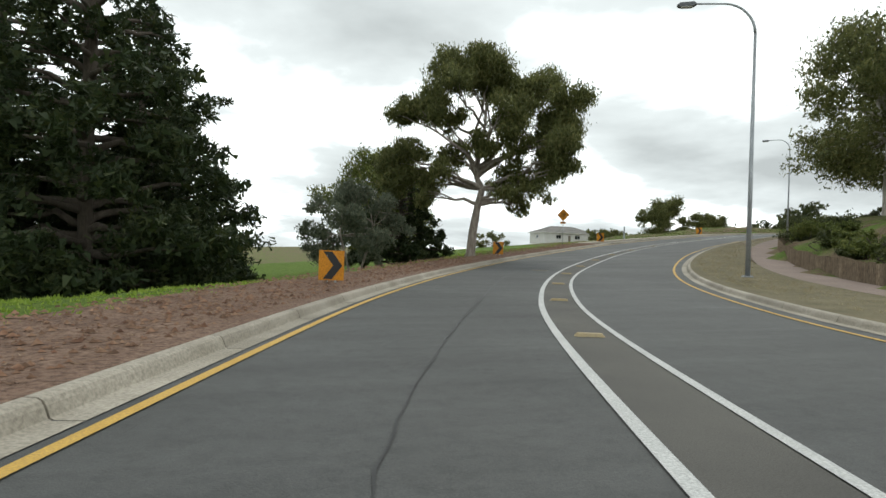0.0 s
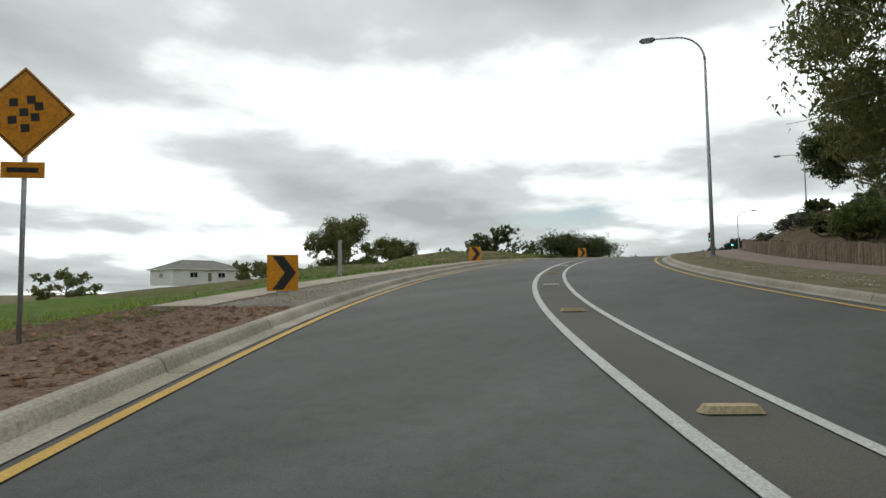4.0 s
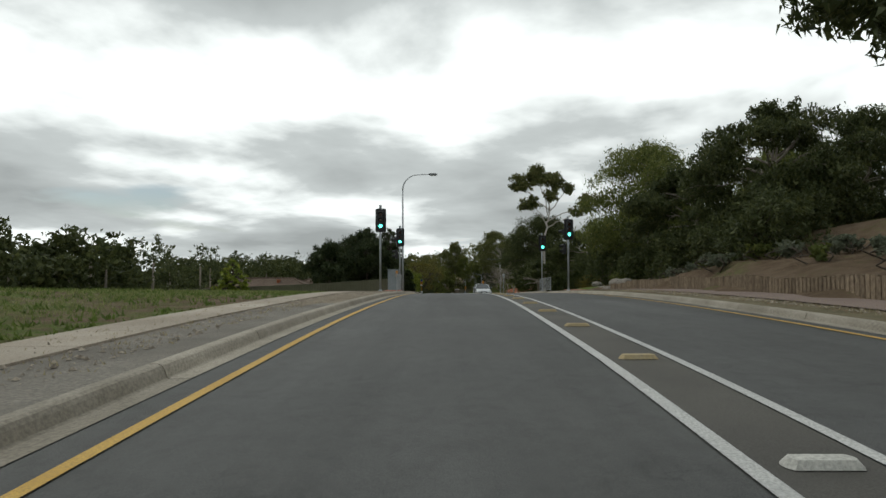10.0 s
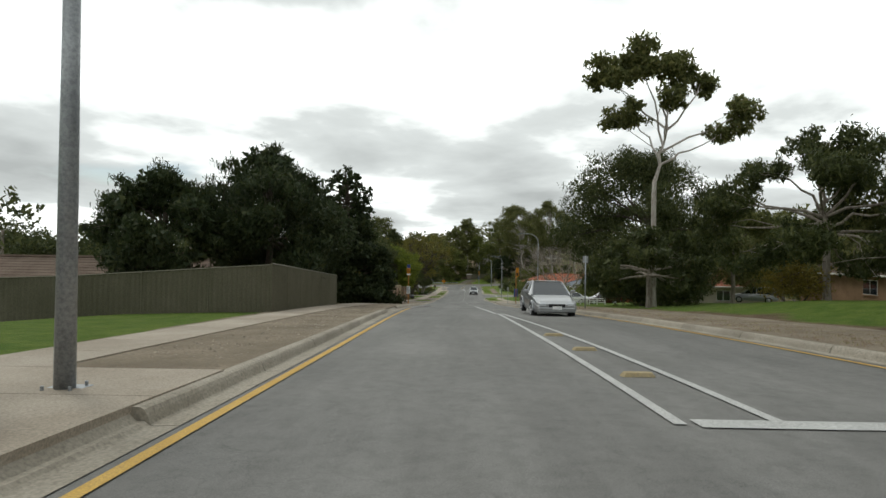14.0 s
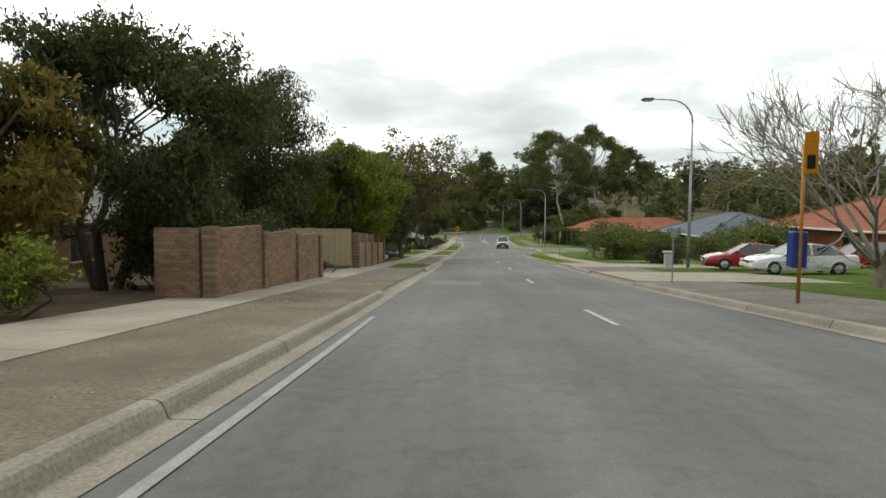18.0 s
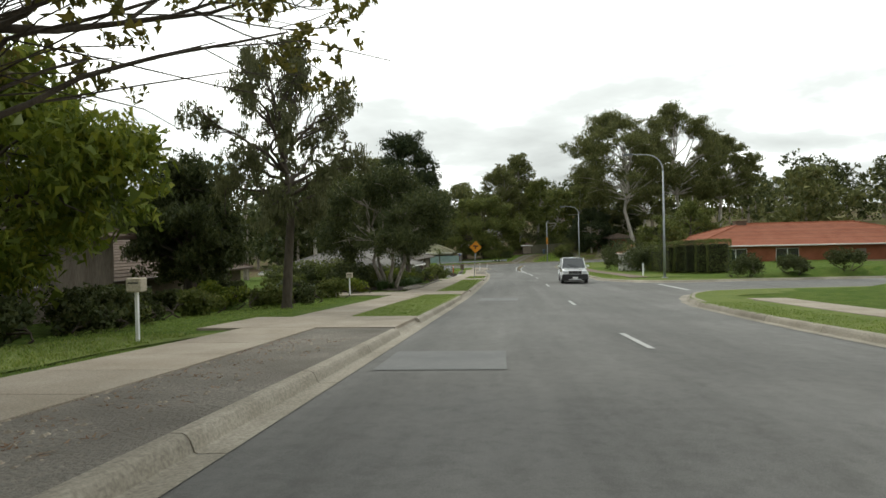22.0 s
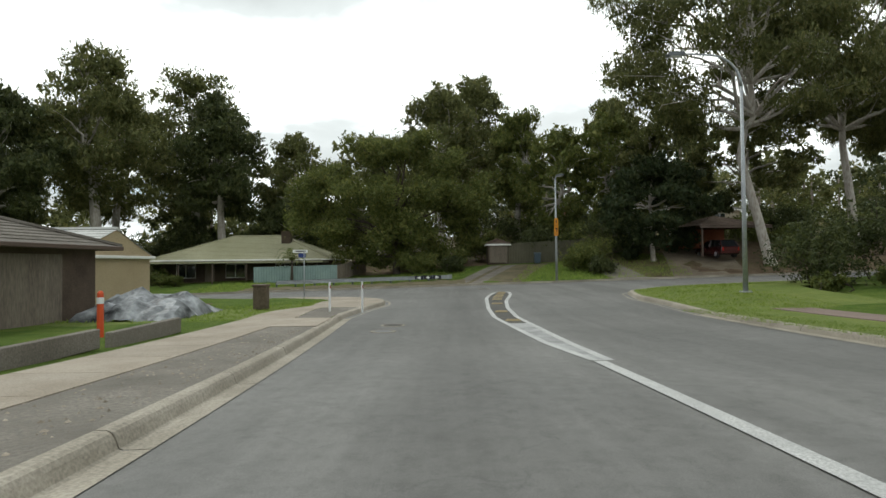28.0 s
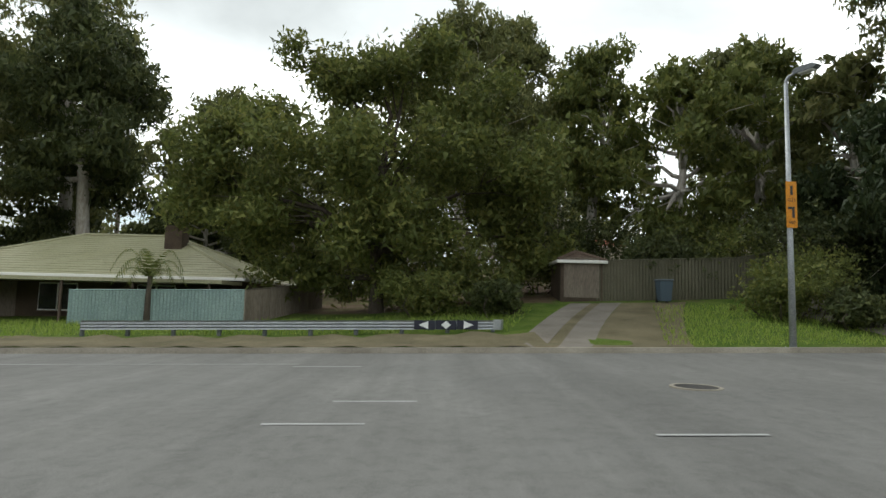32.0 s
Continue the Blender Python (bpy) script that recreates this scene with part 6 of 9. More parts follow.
slabs("driveway_right", 240, 247, off(KR, .07), 16, .172, PATHCON, "concrete driveway beside a post", 2.6)
# side street
vs = []
dd = [5.6, 6.3, 7, 8, 9.5, 11, 13, 16, 20, 25, 35, 48, 60]
for d in dd:
    a, c = float(np.interp(d, MOUTH_D, MOUTH_A)), float(np.interp(d, MOUTH_D, MOUTH_B))
    for k in range(7):
        s = a + (c - a) * k / 6
        vs.append(P(s, d, .006))
solid("side_street", B().add(vs, [(i * 7 + k, i * 7 + k + 1, i * 7 + k + 8, i * 7 + k + 7)[::-1] for i in range(len(dd) - 1) for k in range(6)]), ASPHALT, "asphalt side street joining the road", "road", "structure")


def corner_kerb(name, tab, side):
    root = thing(name, Matrix(), "concrete kerb curving into the side street", "kerb", kind="structure")
    q = np.array([(float(np.interp(d, MOUTH_D, tab)), d) for d in np.arange(6.95, 40, .3)])
    t = np.gradient(q, axis=0)
    t /= np.linalg.norm(t, axis=1)[:, None]
    prof = [(-.3, .008), (0, .01), (.03, .03), (.12, .125), (.2, .15), (.34, .15), (.36, -.1)]
    n = len(prof)
    for k in range(0, len(q) - 7, 6):
        vs = [P(q[i, 0] - side * t[i, 1] * o, q[i, 1] + side * t[i, 0] * o, h) for i in range(k, k + 7) for o, h in prof]
        part("kerb_stone", B().add(vs, [(i * n + j, i * n + j + 1, (i + 1) * n + j + 1, (i + 1) * n + j) for i in range(6) for j in range(n - 1)]), CONCRETE, root)


corner_kerb("kerb_side_street", MOUTH_A, 1)
corner_kerb("kerb_side_street", MOUTH_B, -1)
mark("give_way_line", [(288.5, 9.6), (295, 9.6), (295, 9.85), (288.5, 9.85)], WHITEPAINT, "white line across the side street mouth", .014)


# ---------------------------------------------------------------- fences and walls
def log_wall():
    root = thing("log_retaining_wall", Matrix(), "retaining wall of upright treated logs of uneven height", "retaining wall", kind="structure")
    rng = np.random.RandomState(5)
    ring = [(.105 * math.cos(6.283 * k / 7), .105 * math.sin(6.283 * k / 7)) for k in range(7)]
    rest = B()
    s, k = 20.0, 0
    while s < 153.5:
        d = float(table(WALLR, s))
        h = float(np.interp(s, [20, 55, 85, 155], [.78, .74, .52, .5])) + .05 * math.sin(s * .9) + .08 * rng.rand() - .2 * max(0, (s - 146) / 8)
        p = P(s, d, .15)
        vs = [p + Vector((x, y, 0)) for x, y in ring] + [p + Vector((x * .93, y * .93, h + .1)) for x, y in ring]
        fs = [(i, (i + 1) % 7, 7 + (i + 1) % 7, 7 + i) for i in range(7)] + [tuple(range(7, 14))]
        if 88 < s < 150:
            part("log", B().add(vs, fs), LOG, root)
        else:
            rest.add(vs, fs)
        s += .207
    q = part("far_logs", rest, LOG, root)
    tagged(q, kind="stuff")


log_wall()


def panel_fence(name, pts, h, mat, label, group="", pitch=2.35, rib=.16, cap=True):
    """Ribbed sheet fence between posts; pts are ground points."""
    root = thing(name, Matrix(), label, "fence", group)
    for a, c in zip(pts[:-1], pts[1:]):
        a, c = Vector(a), Vector(c)
        L = (c - a).length
        n = max(1, round(L / pitch))
        u = (c - a) / n
        flat = Vector((u.x, u.y, 0)).normalized()
        nn = Vector((-flat.y, flat.x, 0))
        for i in range(n):
            p, q = a + u * i, a + u * (i + 1)
            k = max(2, int((q - p).length / rib))
            vs, fs = [], []
            for j in range(2 * k + 1):
                t = j / (2 * k)
                o = nn * (.018 if j % 2 else -.018)
                g = p.lerp(q, t) + o
                vs += [g, g + Vector((0, 0, h))]
            fs = [(2 * j, 2 * j + 2, 2 * j + 3, 2 * j + 1) for j in range(2 * k)]
            part("panel", B().add(vs, fs), mat, root)
            part("post", B().box((0, 0, 0), (.06, .06, h + .06), .006, Matrix.Translation(p + Vector((0, 0, h / 2)))), mat, root)
            if cap:
                part("rail", B().tube([p + Vector((0, 0, h)), q + Vector((0, 0, h))], .03, 4), mat, root)
    return root


def gpts(*sd):
    return [GP(s, d) for s, d in sd]


def lift(p, z):
    return Vector((p.x, p.y, p.z + z))


panel_fence("steel_fence", [P(190, -5.9, .1), P(176.5, -5.9, .1)], 1.75, GREENFENCE, "dull olive corrugated steel boundary fence")
panel_fence("steel_fence", [P(176.5, -5.9, .1), P(175, -12, -.4), P(172, -34, -1.4), P(165, -60, -2.5)], 1.7, GREENFENCE, "dull olive corrugated steel boundary fence")
panel_fence("steel_fence", gpts((112, 22), (128, 21), (140, 22.5), (150, 28)), 1.7, GREENFENCE, "olive steel fence on top of the bank")
panel_fence("steel_gate", [P(235, -6.2, .3), P(235.2, -13.2, .4)], 1.9, CREAMCOL, "wide beige steel panel gate", rib=.3, pitch=3.5)


def brick_wall(name, p0, p1, h, label, mat=None, thick=.23, step=None, near=300, top=True):
    """A wall of real bricks round a mortar core, from p0 to p1 (ground points)."""
    mat = mat or BRICK
    a, c = Vector(p0), Vector(p1)
    L = Vector((c.x - a.x, c.y - a.y, 0)).length
    ang = math.degrees(math.atan2(c.y - a.y, c.x - a.x))
    m = pose(a.x, a.y, min(a.z, c.z), 0, 0, ang)
    root = thing(name, m, label, "wall")
    top_ = h + max(0, a.z - c.z)
    part("mortar_core", B().box((L / 2, 0, top_ / 2 - .1), (L - .01, thick - .02, top_ + .18)), MORTAR, root)
    one = data_of(B().box((0, 0, 0), (.225, thick, .07), .006), mat, "brick")
    rest, made = B(), 0
    rows = int(top_ / .083)
    for r_ in range(rows + 1):
        x = .115 if r_ % 2 else 0.0
        while x < L:
            w = min(.225, L - x)
            zz = .035 + r_ * .083 - .05
            if w > .08:
                if made < near and w > .2 and x > L * .35:
                    part("brick", one, mat, root, at=pose(x + w / 2, 0, zz)); made += 1
                else:
                    rest.box((x + w / 2, 0, zz), (w, thick, .07))
            x += .235
    q = part("brickwork", rest, mat, root)
    tagged(q, kind="stuff")
    return root


for s, e in ((217.2, 220.3), (220.7, 223.6), (224.0, 226.7)):
    brick_wall("brick_wall", P(s, -5.75, .1), P(e, -5.75, .1), 1.62, "tan brick boundary wall beside the footpath")
brick_wall("brick_wall", P(217, -6.9, .1), P(217, -5.9, .1), 1.65, "short return of the tan brick boundary wall", near=60)
for s in (217.15, 220.5, 223.8, 226.7):
    brick_wall("brick_pier", P(s - .2, -5.7, .1), P(s + .2, -5.7, .1), 1.68, "tan brick pier of the boundary wall", thick=.3, near=40)
PIERS = (235.5, 237.6, 239.8, 242.2, 244.9)
for s in PIERS:
    brick_wall("brick_pier", P(s - .2, -6.0, .1), P(s + .2, -6.0, .1), 1.95, "square tan brick fence pier", thick=.4, near=40)
for s, e in zip(PIERS[:-1], PIERS[1:]):
    brick_wall("brick_fence_panel", P(s + .2, -6.0, .1), P(e - .2, -6.0, .1), 1.35, "low tan brick infill between piers", near=150)


def mesh_fence(p0, p1, h=1.05):
    a, c = Vector(p0), Vector(p1)
    root = thing("mesh_fence", Matrix(), "pedestrian mesh fence of galvanised wire on posts", "fence", "pedestrian fences at the crossing")
    for p in (a, c):
        part("post", B().tube([p, lift(p, h + .05)], .03, 8), STEEL, root)
    for z in (.12, h):
        part("rail", B().tube([lift(a, z), lift(c, z)], .018, 6), STEEL, root)
    n, k = int((c - a).length / .075), int((h - .12) / .1)
    for i in range(1, n):
        p = a.lerp(c, i / n)
        part("wire", B().tube([lift(p, .12), lift(p, h)], .004, 4, cap=False), STEEL, root)
    for j in range(1, k):
        part("wire", B().tube([lift(a, .12 + j * .1), lift(c, .12 + j * .1)], .004, 4, cap=False), STEEL, root)


mesh_fence(P(146.9, -3.05, .14), P(149.7, -3.0, .15), 1.0)
mesh_fence(P(158.6, 7.95, .16), P(162.8, 7.85, .16))

# control cabinet
root = thing("control_cabinet", at(159.8, -4.3, .16, 4), "grey steel traffic control cabinet with a sticker", "cabinet")
GREYCAB = surf("grey_cabinet_paint", (.22, .25, .27), (.27, .3, .32), 1.5, 30, .5, .05)
part("body", B().box((0, 0, .88), (.86, .55, 1.68), .02), GREYCAB, root)
part("plinth", B().box((0, 0, .03), (.9, .6, .1), .01), CONCRETE, root)
part("lid", B().box((0, 0, 1.745), (.92, .6, .05), .015), GREYCAB, root)
part("door", B().box((-.02, -.283, .88), (.78, .014, 1.55), .005), GREYCAB, root)
part("handle", B().box((.28, -.3, .9), (.03, .03, .16), .006), DARKSTEEL, root)
part("sticker", B().box((.27, -.292, 1.4), (.13, .004, .5), 0), SIGNYEL, root, "faded orange warning sticker")


def tactile(s, d, w, l):
    root = thing("tactile_paving", at(s, d, .172), "red clay tactile paving with raised studs", "paving", kind="")
    one = data_of(B().box((0, 0, 0), (.19, .19, .02), .004), CLAYBRICK, "tile")
    for i in range(int(w / .2)):
        for j in range(int(l / .2)):
            part("tile", one, CLAYBRICK, root, at=pose(.1 + .2 * i - w / 2, .1 + .2 * j, .005))


tactile(153.0, -3.75, 1.4, 1.8)
tactile(152.2, 8.8, 1.6, 1.6)


# ---------------------------------------------------------------- houses
def hip_roof(w, d, z0, rise, over, course=.34, mat=None, gable=False):
    """Overlapping courses on four slopes, ridge along x."""
    W, D = w / 2 + over, d / 2 + over
    k = max(0.0, W - D) if not gable else W
    b, rows = B(), []
    n = max(4, int(math.hypot(D, rise) / course))
    for sx, sy in ((0, -1), (0, 1), (-1, 0), (1, 0)):
        if gable and sx:
            continue
        for i in range(n):
            t0, t1 = i / n, (i + 1) / n
            lip = .028

            def at_t(t, up):
                z = z0 + rise * t + up
                if sy:
                    x = W + (k - W) * t
                    return [(-x, sy * D * (1 - t), z), (x, sy * D * (1 - t), z)]
                y = D * (1 - t)
                x = W + (k - W) * t
                return [(sx * x, -y, z), (sx * x, y, z)]
            lo, hi, low2 = at_t(t0, lip), at_t(t1, 0), at_t(t0, 0)
            vs = low2 + lo + hi
            flip = (sy > 0) or (sx < 0)
            f = [(0, 1, 3, 2), (2, 3, 5, 4)]
            rows.append(B().add(vs, [q[::-1] if flip else q for q in f]))
    e = [(-W, -D, z0), (W, -D, z0), (W, D, z0), (-W, D, z0), (-k, 0, z0 + rise - .01), (k, 0, z0 + rise - .01)]
    b.add(e, [(0, 1, 5, 4), (2, 3, 4, 5)] + ([] if gable else [(1, 2, 5), (3, 0, 4)]))
    return b, k, rows


def house(m, w, d, wall, rise, label, roof, wallmat, over=.55, windows=(), chimney=None, gutter=None, ridge=True, gable=False, cat="house", name="house"):
    root = thing(name, m, label, cat)
    b = B()
    t = .22
    for c, s_ in (((0, -d / 2 + t / 2, wall / 2 - .4), (w, t, wall + .8)), ((0, d / 2 - t / 2, wall / 2 - .4), (w, t, wall + .8)), ((-w / 2 + t / 2, 0, wall / 2 - .4), (t, d - 2 * t, wall + .8)), ((w / 2 - t / 2, 0, wall / 2 - .4), (t, d - 2 * t, wall + .8))):
        part("wall", B().box(c, s_), wallmat, root)
    rb, k, rows = hip_roof(w, d, wall + .02, rise, over, gable=gable)
    rf = part("roof", rb, roof, root)
    for q in rows:
        part("tile_course", q, roof, rf)
    part("soffit", B().box((0, 0, wall - .02), (w + 2 * over - .06, d + 2 * over - .06, .04)), GUTTERW, root)
    g = gutter or GUTTERW
    for c, s_ in (((0, -d / 2 - over, wall - .02), (w + 2 * over + .1, .12, .14)), ((0, d / 2 + over, wall - .02), (w + 2 * over + .1, .12, .14)), ((-w / 2 - over, 0, wall - .02), (.12, d + 2 * over - .14, .14)), ((w / 2 + over, 0, wall - .02), (.12, d + 2 * over - .14, .14))):
        part("gutter", B().box(c, s_, .02), g, root)
    if gable:
        for sx in (-1, 1):
            part("gable", B().prism([(-d / 2 - over, 0), (d / 2 + over, 0), (0, rise)], -.06, .06, pose(sx * (w / 2 + over - .1), 0, wall + .0, 0, 0, 90)), wallmat, root)
    else:
        D = d / 2 + over
        W = w / 2 + over
        for sx in (-1, 1):
            for sy in (-1, 1):
                part("hip_cap", B().tube([(sx * W, sy * D, wall + .05), (sx * k, 0, wall + rise + .05)], .09, 6), roof, root)
    part("ridge_cap", B().tube([(-k - .05, 0, wall + rise + .05), (k + .05, 0, wall + rise + .05)], .1, 6), roof, root)
    for face, x, ww, hh, sill in windows:
        # face: -y 0, +x 1, +y 2, -x 3
        mm = {0: pose(x, -d / 2, 0), 1: pose(w / 2, x, 0, 0, 0, 90), 2: pose(x, d / 2, 0, 0, 0, 180), 3: pose(-w / 2, x, 0, 0, 0, -90)}[face]
        win = part("window" if sill > .1 else "door", B().box((0, -.01, sill + hh / 2), (ww, .05, hh), .005, mm), GUTTERW if sill > .1 else TIMBER, root)
        if sill > .1:
            for q in (-.25, .25):
                part("pane", B().box((q * ww, -.042, sill + hh / 2), (ww * .5 - .08, .02, hh - .12), 0, mm), GLASSM, win)
            part("sill", B().box((0, -.07, sill - .04), (ww + .1, .14, .07), .01, mm), wallmat, win)
    if chimney:
        x, y, cw, ch, z0, cm = chimney
        part("chimney", B().box((x, y, z0 + ch / 2), (cw, cw, ch), .01), cm, root)
        part("chimney_cap", B().box((x, y, z0 + ch + .04), (cw + .12, cw + .12, .08), .01), cm, root)
    return root


WN = ((0, -4, 1.8, 1.2, .9), (0, 3, 1.8, 1.2, .9), (0, 0, .9, 2.0, .02), (1, 0, 1.5, 1.2, .9), (3, 0, 1.5, 1.2, .9))
house(at(189, -22, -2.2, -4), 17, 10, 2.5, 2.3, "low house with a brown tiled hip roof behind the fence", TILEBROWN, BRICK, windows=WN, chimney=(2, -1.2, .35, .7, 3.9, REDBRICK), gutter=GUTTERB)
house(pose(39, 200, 5.0, 0, 0, 20), 18, 10, 2.8, 2.2, "distant white house with a grey hip roof", TILEGREY, WHITEWALL, windows=WN)
house(gxy(27, 188, 20), 10, 8, 2.6, 1.8, "distant pale building with a flat-pitched roof", IRONPALE, CREAMWALL, windows=WN)
# the last house has its veranda's shade in the wall colour
for s, d, hh, turn, w, dp, roof, wallm, lab in ((212, -19, .0, 0, 14, 11, TILEBROWN, BRICK, "brown tiled house behind the tan brick wall"), (232, -21, 0, 0, 16, 10, TILEGREY, BRICK, "grey tiled house behind the beige gate"), (268, -19, 0, 4, 16, 10, TILEBROWN, TIMBER, "brown tiled house beyond a lawn and hedge"),
                                              (284, -21.5, -1.1, 2, 14, 10, TILEBROWN, DARKBRICK, "dark tiled house with a deep veranda")):
    house(at(s, d, hh, 90 + turn), w, dp, 2.5, 2.2, lab, roof, wallm, windows=WN, gutter=GUTTERB)
house(at(309.5, -14.2, -1.2, 90), 15.5, 10, 2.4, 2.0, "low house with a light grey tiled hip roof", TILEGREY, REDBRICK, windows=WN)
house(at(339, -16.6, -.1, 86), 15.5, 10, 2.35, 1.9, "dark brown house with a grey-brown tiled hip roof and garage", TILEDULL, DARKBRICK, windows=((0, -5, 1.8, 1.3, .7), (0, -2.2, 1.0, 1.5, .5), (0, .6, 1.0, 1.5, .5), (0, 4.8, 2.6, 2.1, .01), (1, 0, 1.2, 1.2, .9)), gutter=GUTTERB)
root = house(gxy(J(-.5, -16).x, J(-.5, -16).y, JHEAD), 5.5, 6.5, 2.1, 1.2, "beige ribbed steel garden shed with a gable roof", IRONPALE, CREAMCOL, over=.15, gable=True, cat="shed", name="garden_shed", windows=((0, 0, 2.2, 1.9, .01),))
house(at(326, 32, .5, 0), 26, 14, 2.5, 2.3, "red brick house with a terracotta tiled roof", TILERED, REDBRICK, windows=((3, -4, 1.8, 1.3, .8), (3, 2, 1.8, 1.3, .8), (0, -9, 2.2, 1.6, .6), (0, -4, 2.2, 1.6, .6), (0, 3, .9, 2, .02), (0, 7, 1.8, 1.3, .8)), chimney=(-6, 0, 1.1, .8, 4.3, TILEBROWN))
house(at(331, 15.2, .1, 90), 3.0, 2.6, 2.2, .9, "small white weatherboard shed with a red roof", TILERED, WHITEWALL, over=.2, gable=True, cat="shed", name="garden_shed")
house(at(271, 28.6, .3, 90), 15, 11, 2.5, 2.2, "house with a slate-blue tiled roof behind shrubs", surf("slate_blue_tile", (.13, .15, .18), (.19, .21, .24), .9, 22, .9, .4), CREAMWALL, windows=((2, -4, 1.8, 1.3, .8), (2, 2, 1.8, 1.3, .8)))
house(at(248, 30, .3, 90), 13, 10, 2.5, 2.2, "red tiled brick house behind a driveway", TILERED, REDBRICK, windows=((2, -4, 1.8, 1.3, .8), (2, 2, 1.8, 1.3, .8), (3, 0, 1.5, 1.2, .9)))
house(at(230, 31, .4, 90), 13, 10, 2.5, 2.2, "house with faded red roof tiles behind parked cars", TILERED, CREAMWALL, windows=((2, -4, 1.8, 1.3, .8), (2, 2, 1.8, 1.3, .8), (3, 0, 1.5, 1.2, .9)))
house(at(212, 42, 1, 90), 13, 10, 2.5, 2.2, "brown tiled house on the rise", TILEBROWN, BRICK, windows=((2, -4, 1.8, 1.3, .8), (3, 0, 1.5, 1.2, .9)))
p = J(33.5, -17.4)
# walls darkened in colour to stand for the shade under the veranda
root = house(pose(p.x, p.y, -4.7, 0, 0, JHEAD), 15, 10, 2.35, 2.4, "low house with a pale green iron roof and veranda", IRONGREEN, DARKBRICK, over=.9, windows=((0, -5.2, 1.8, 1.3, .7), (0, -.6, 1.8, 1.3, .7), (0, -3, .9, 2, .02), (0, 4, 1.8, 1.3, .7)), chimney=(3.3, -1.6, .9, 2.1, 3.0, DARKBRICK))
part("veranda_roof", B().prism([(-8.2, 2.05), (8.2, 2.05), (8.2, 2.2), (-8.2, 2.2)], -8.2, -5.6), IRONGREEN, root)
for x in (-7.6, -4.6, -1.6, 1.4, 4.4, 7.6):
    part("veranda_post", B().box((x, -8, .9), (.1, .1, 2.3), .008), GUTTERB, root)
for f, r, w, turn, roof in ((75, -22, 14, 10, IRONPALE), (80, -4, 13, -8, TILEGREY), (88, -44, 14, 0, IRONPALE), (95, 20, 14, 5, TILERED), (70, 40, 13, 12, TILEGREY)):
    p = J(f, r)
    house(gxy(p.x, p.y, JHEAD + turn), w, 9, 2.6, 2, "distant house among trees on the slope", roof, CREAMWALL, windows=WN)


# ---------------------------------------------------------------- vehicles
def loft(b, rings):
    n = len(rings[0])
    vs = [p for r in rings for p in r]
    fs = [(i * n + k, i * n + (k + 1) % n, (i + 1) * n + (k + 1) % n, (i + 1) * n + k) for i in range(len(rings) - 1) for k in range(n)]
    fs += [tuple(range(n))[::-1], tuple(range((len(rings) - 1) * n, len(rings) * n))]
    return b.add(vs, fs)


def body_ring(y, w, z0, z1, tuck=.06):
    """A rounded section across the car at y."""
    return [(-w + tuck, y, z0), (w - tuck, y, z0), (w, y, z0 + (z1 - z0) * .3), (w, y, z0 + (z1 - z0) * .62), (w - .05, y, z1 - .05), (w - .16, y, z1), (-w + .16, y, z1), (-w + .05, y, z1 - .05), (-w, y, z0 + (z1 - z0) * .62), (-w, y, z0 + (z1 - z0) * .3)]


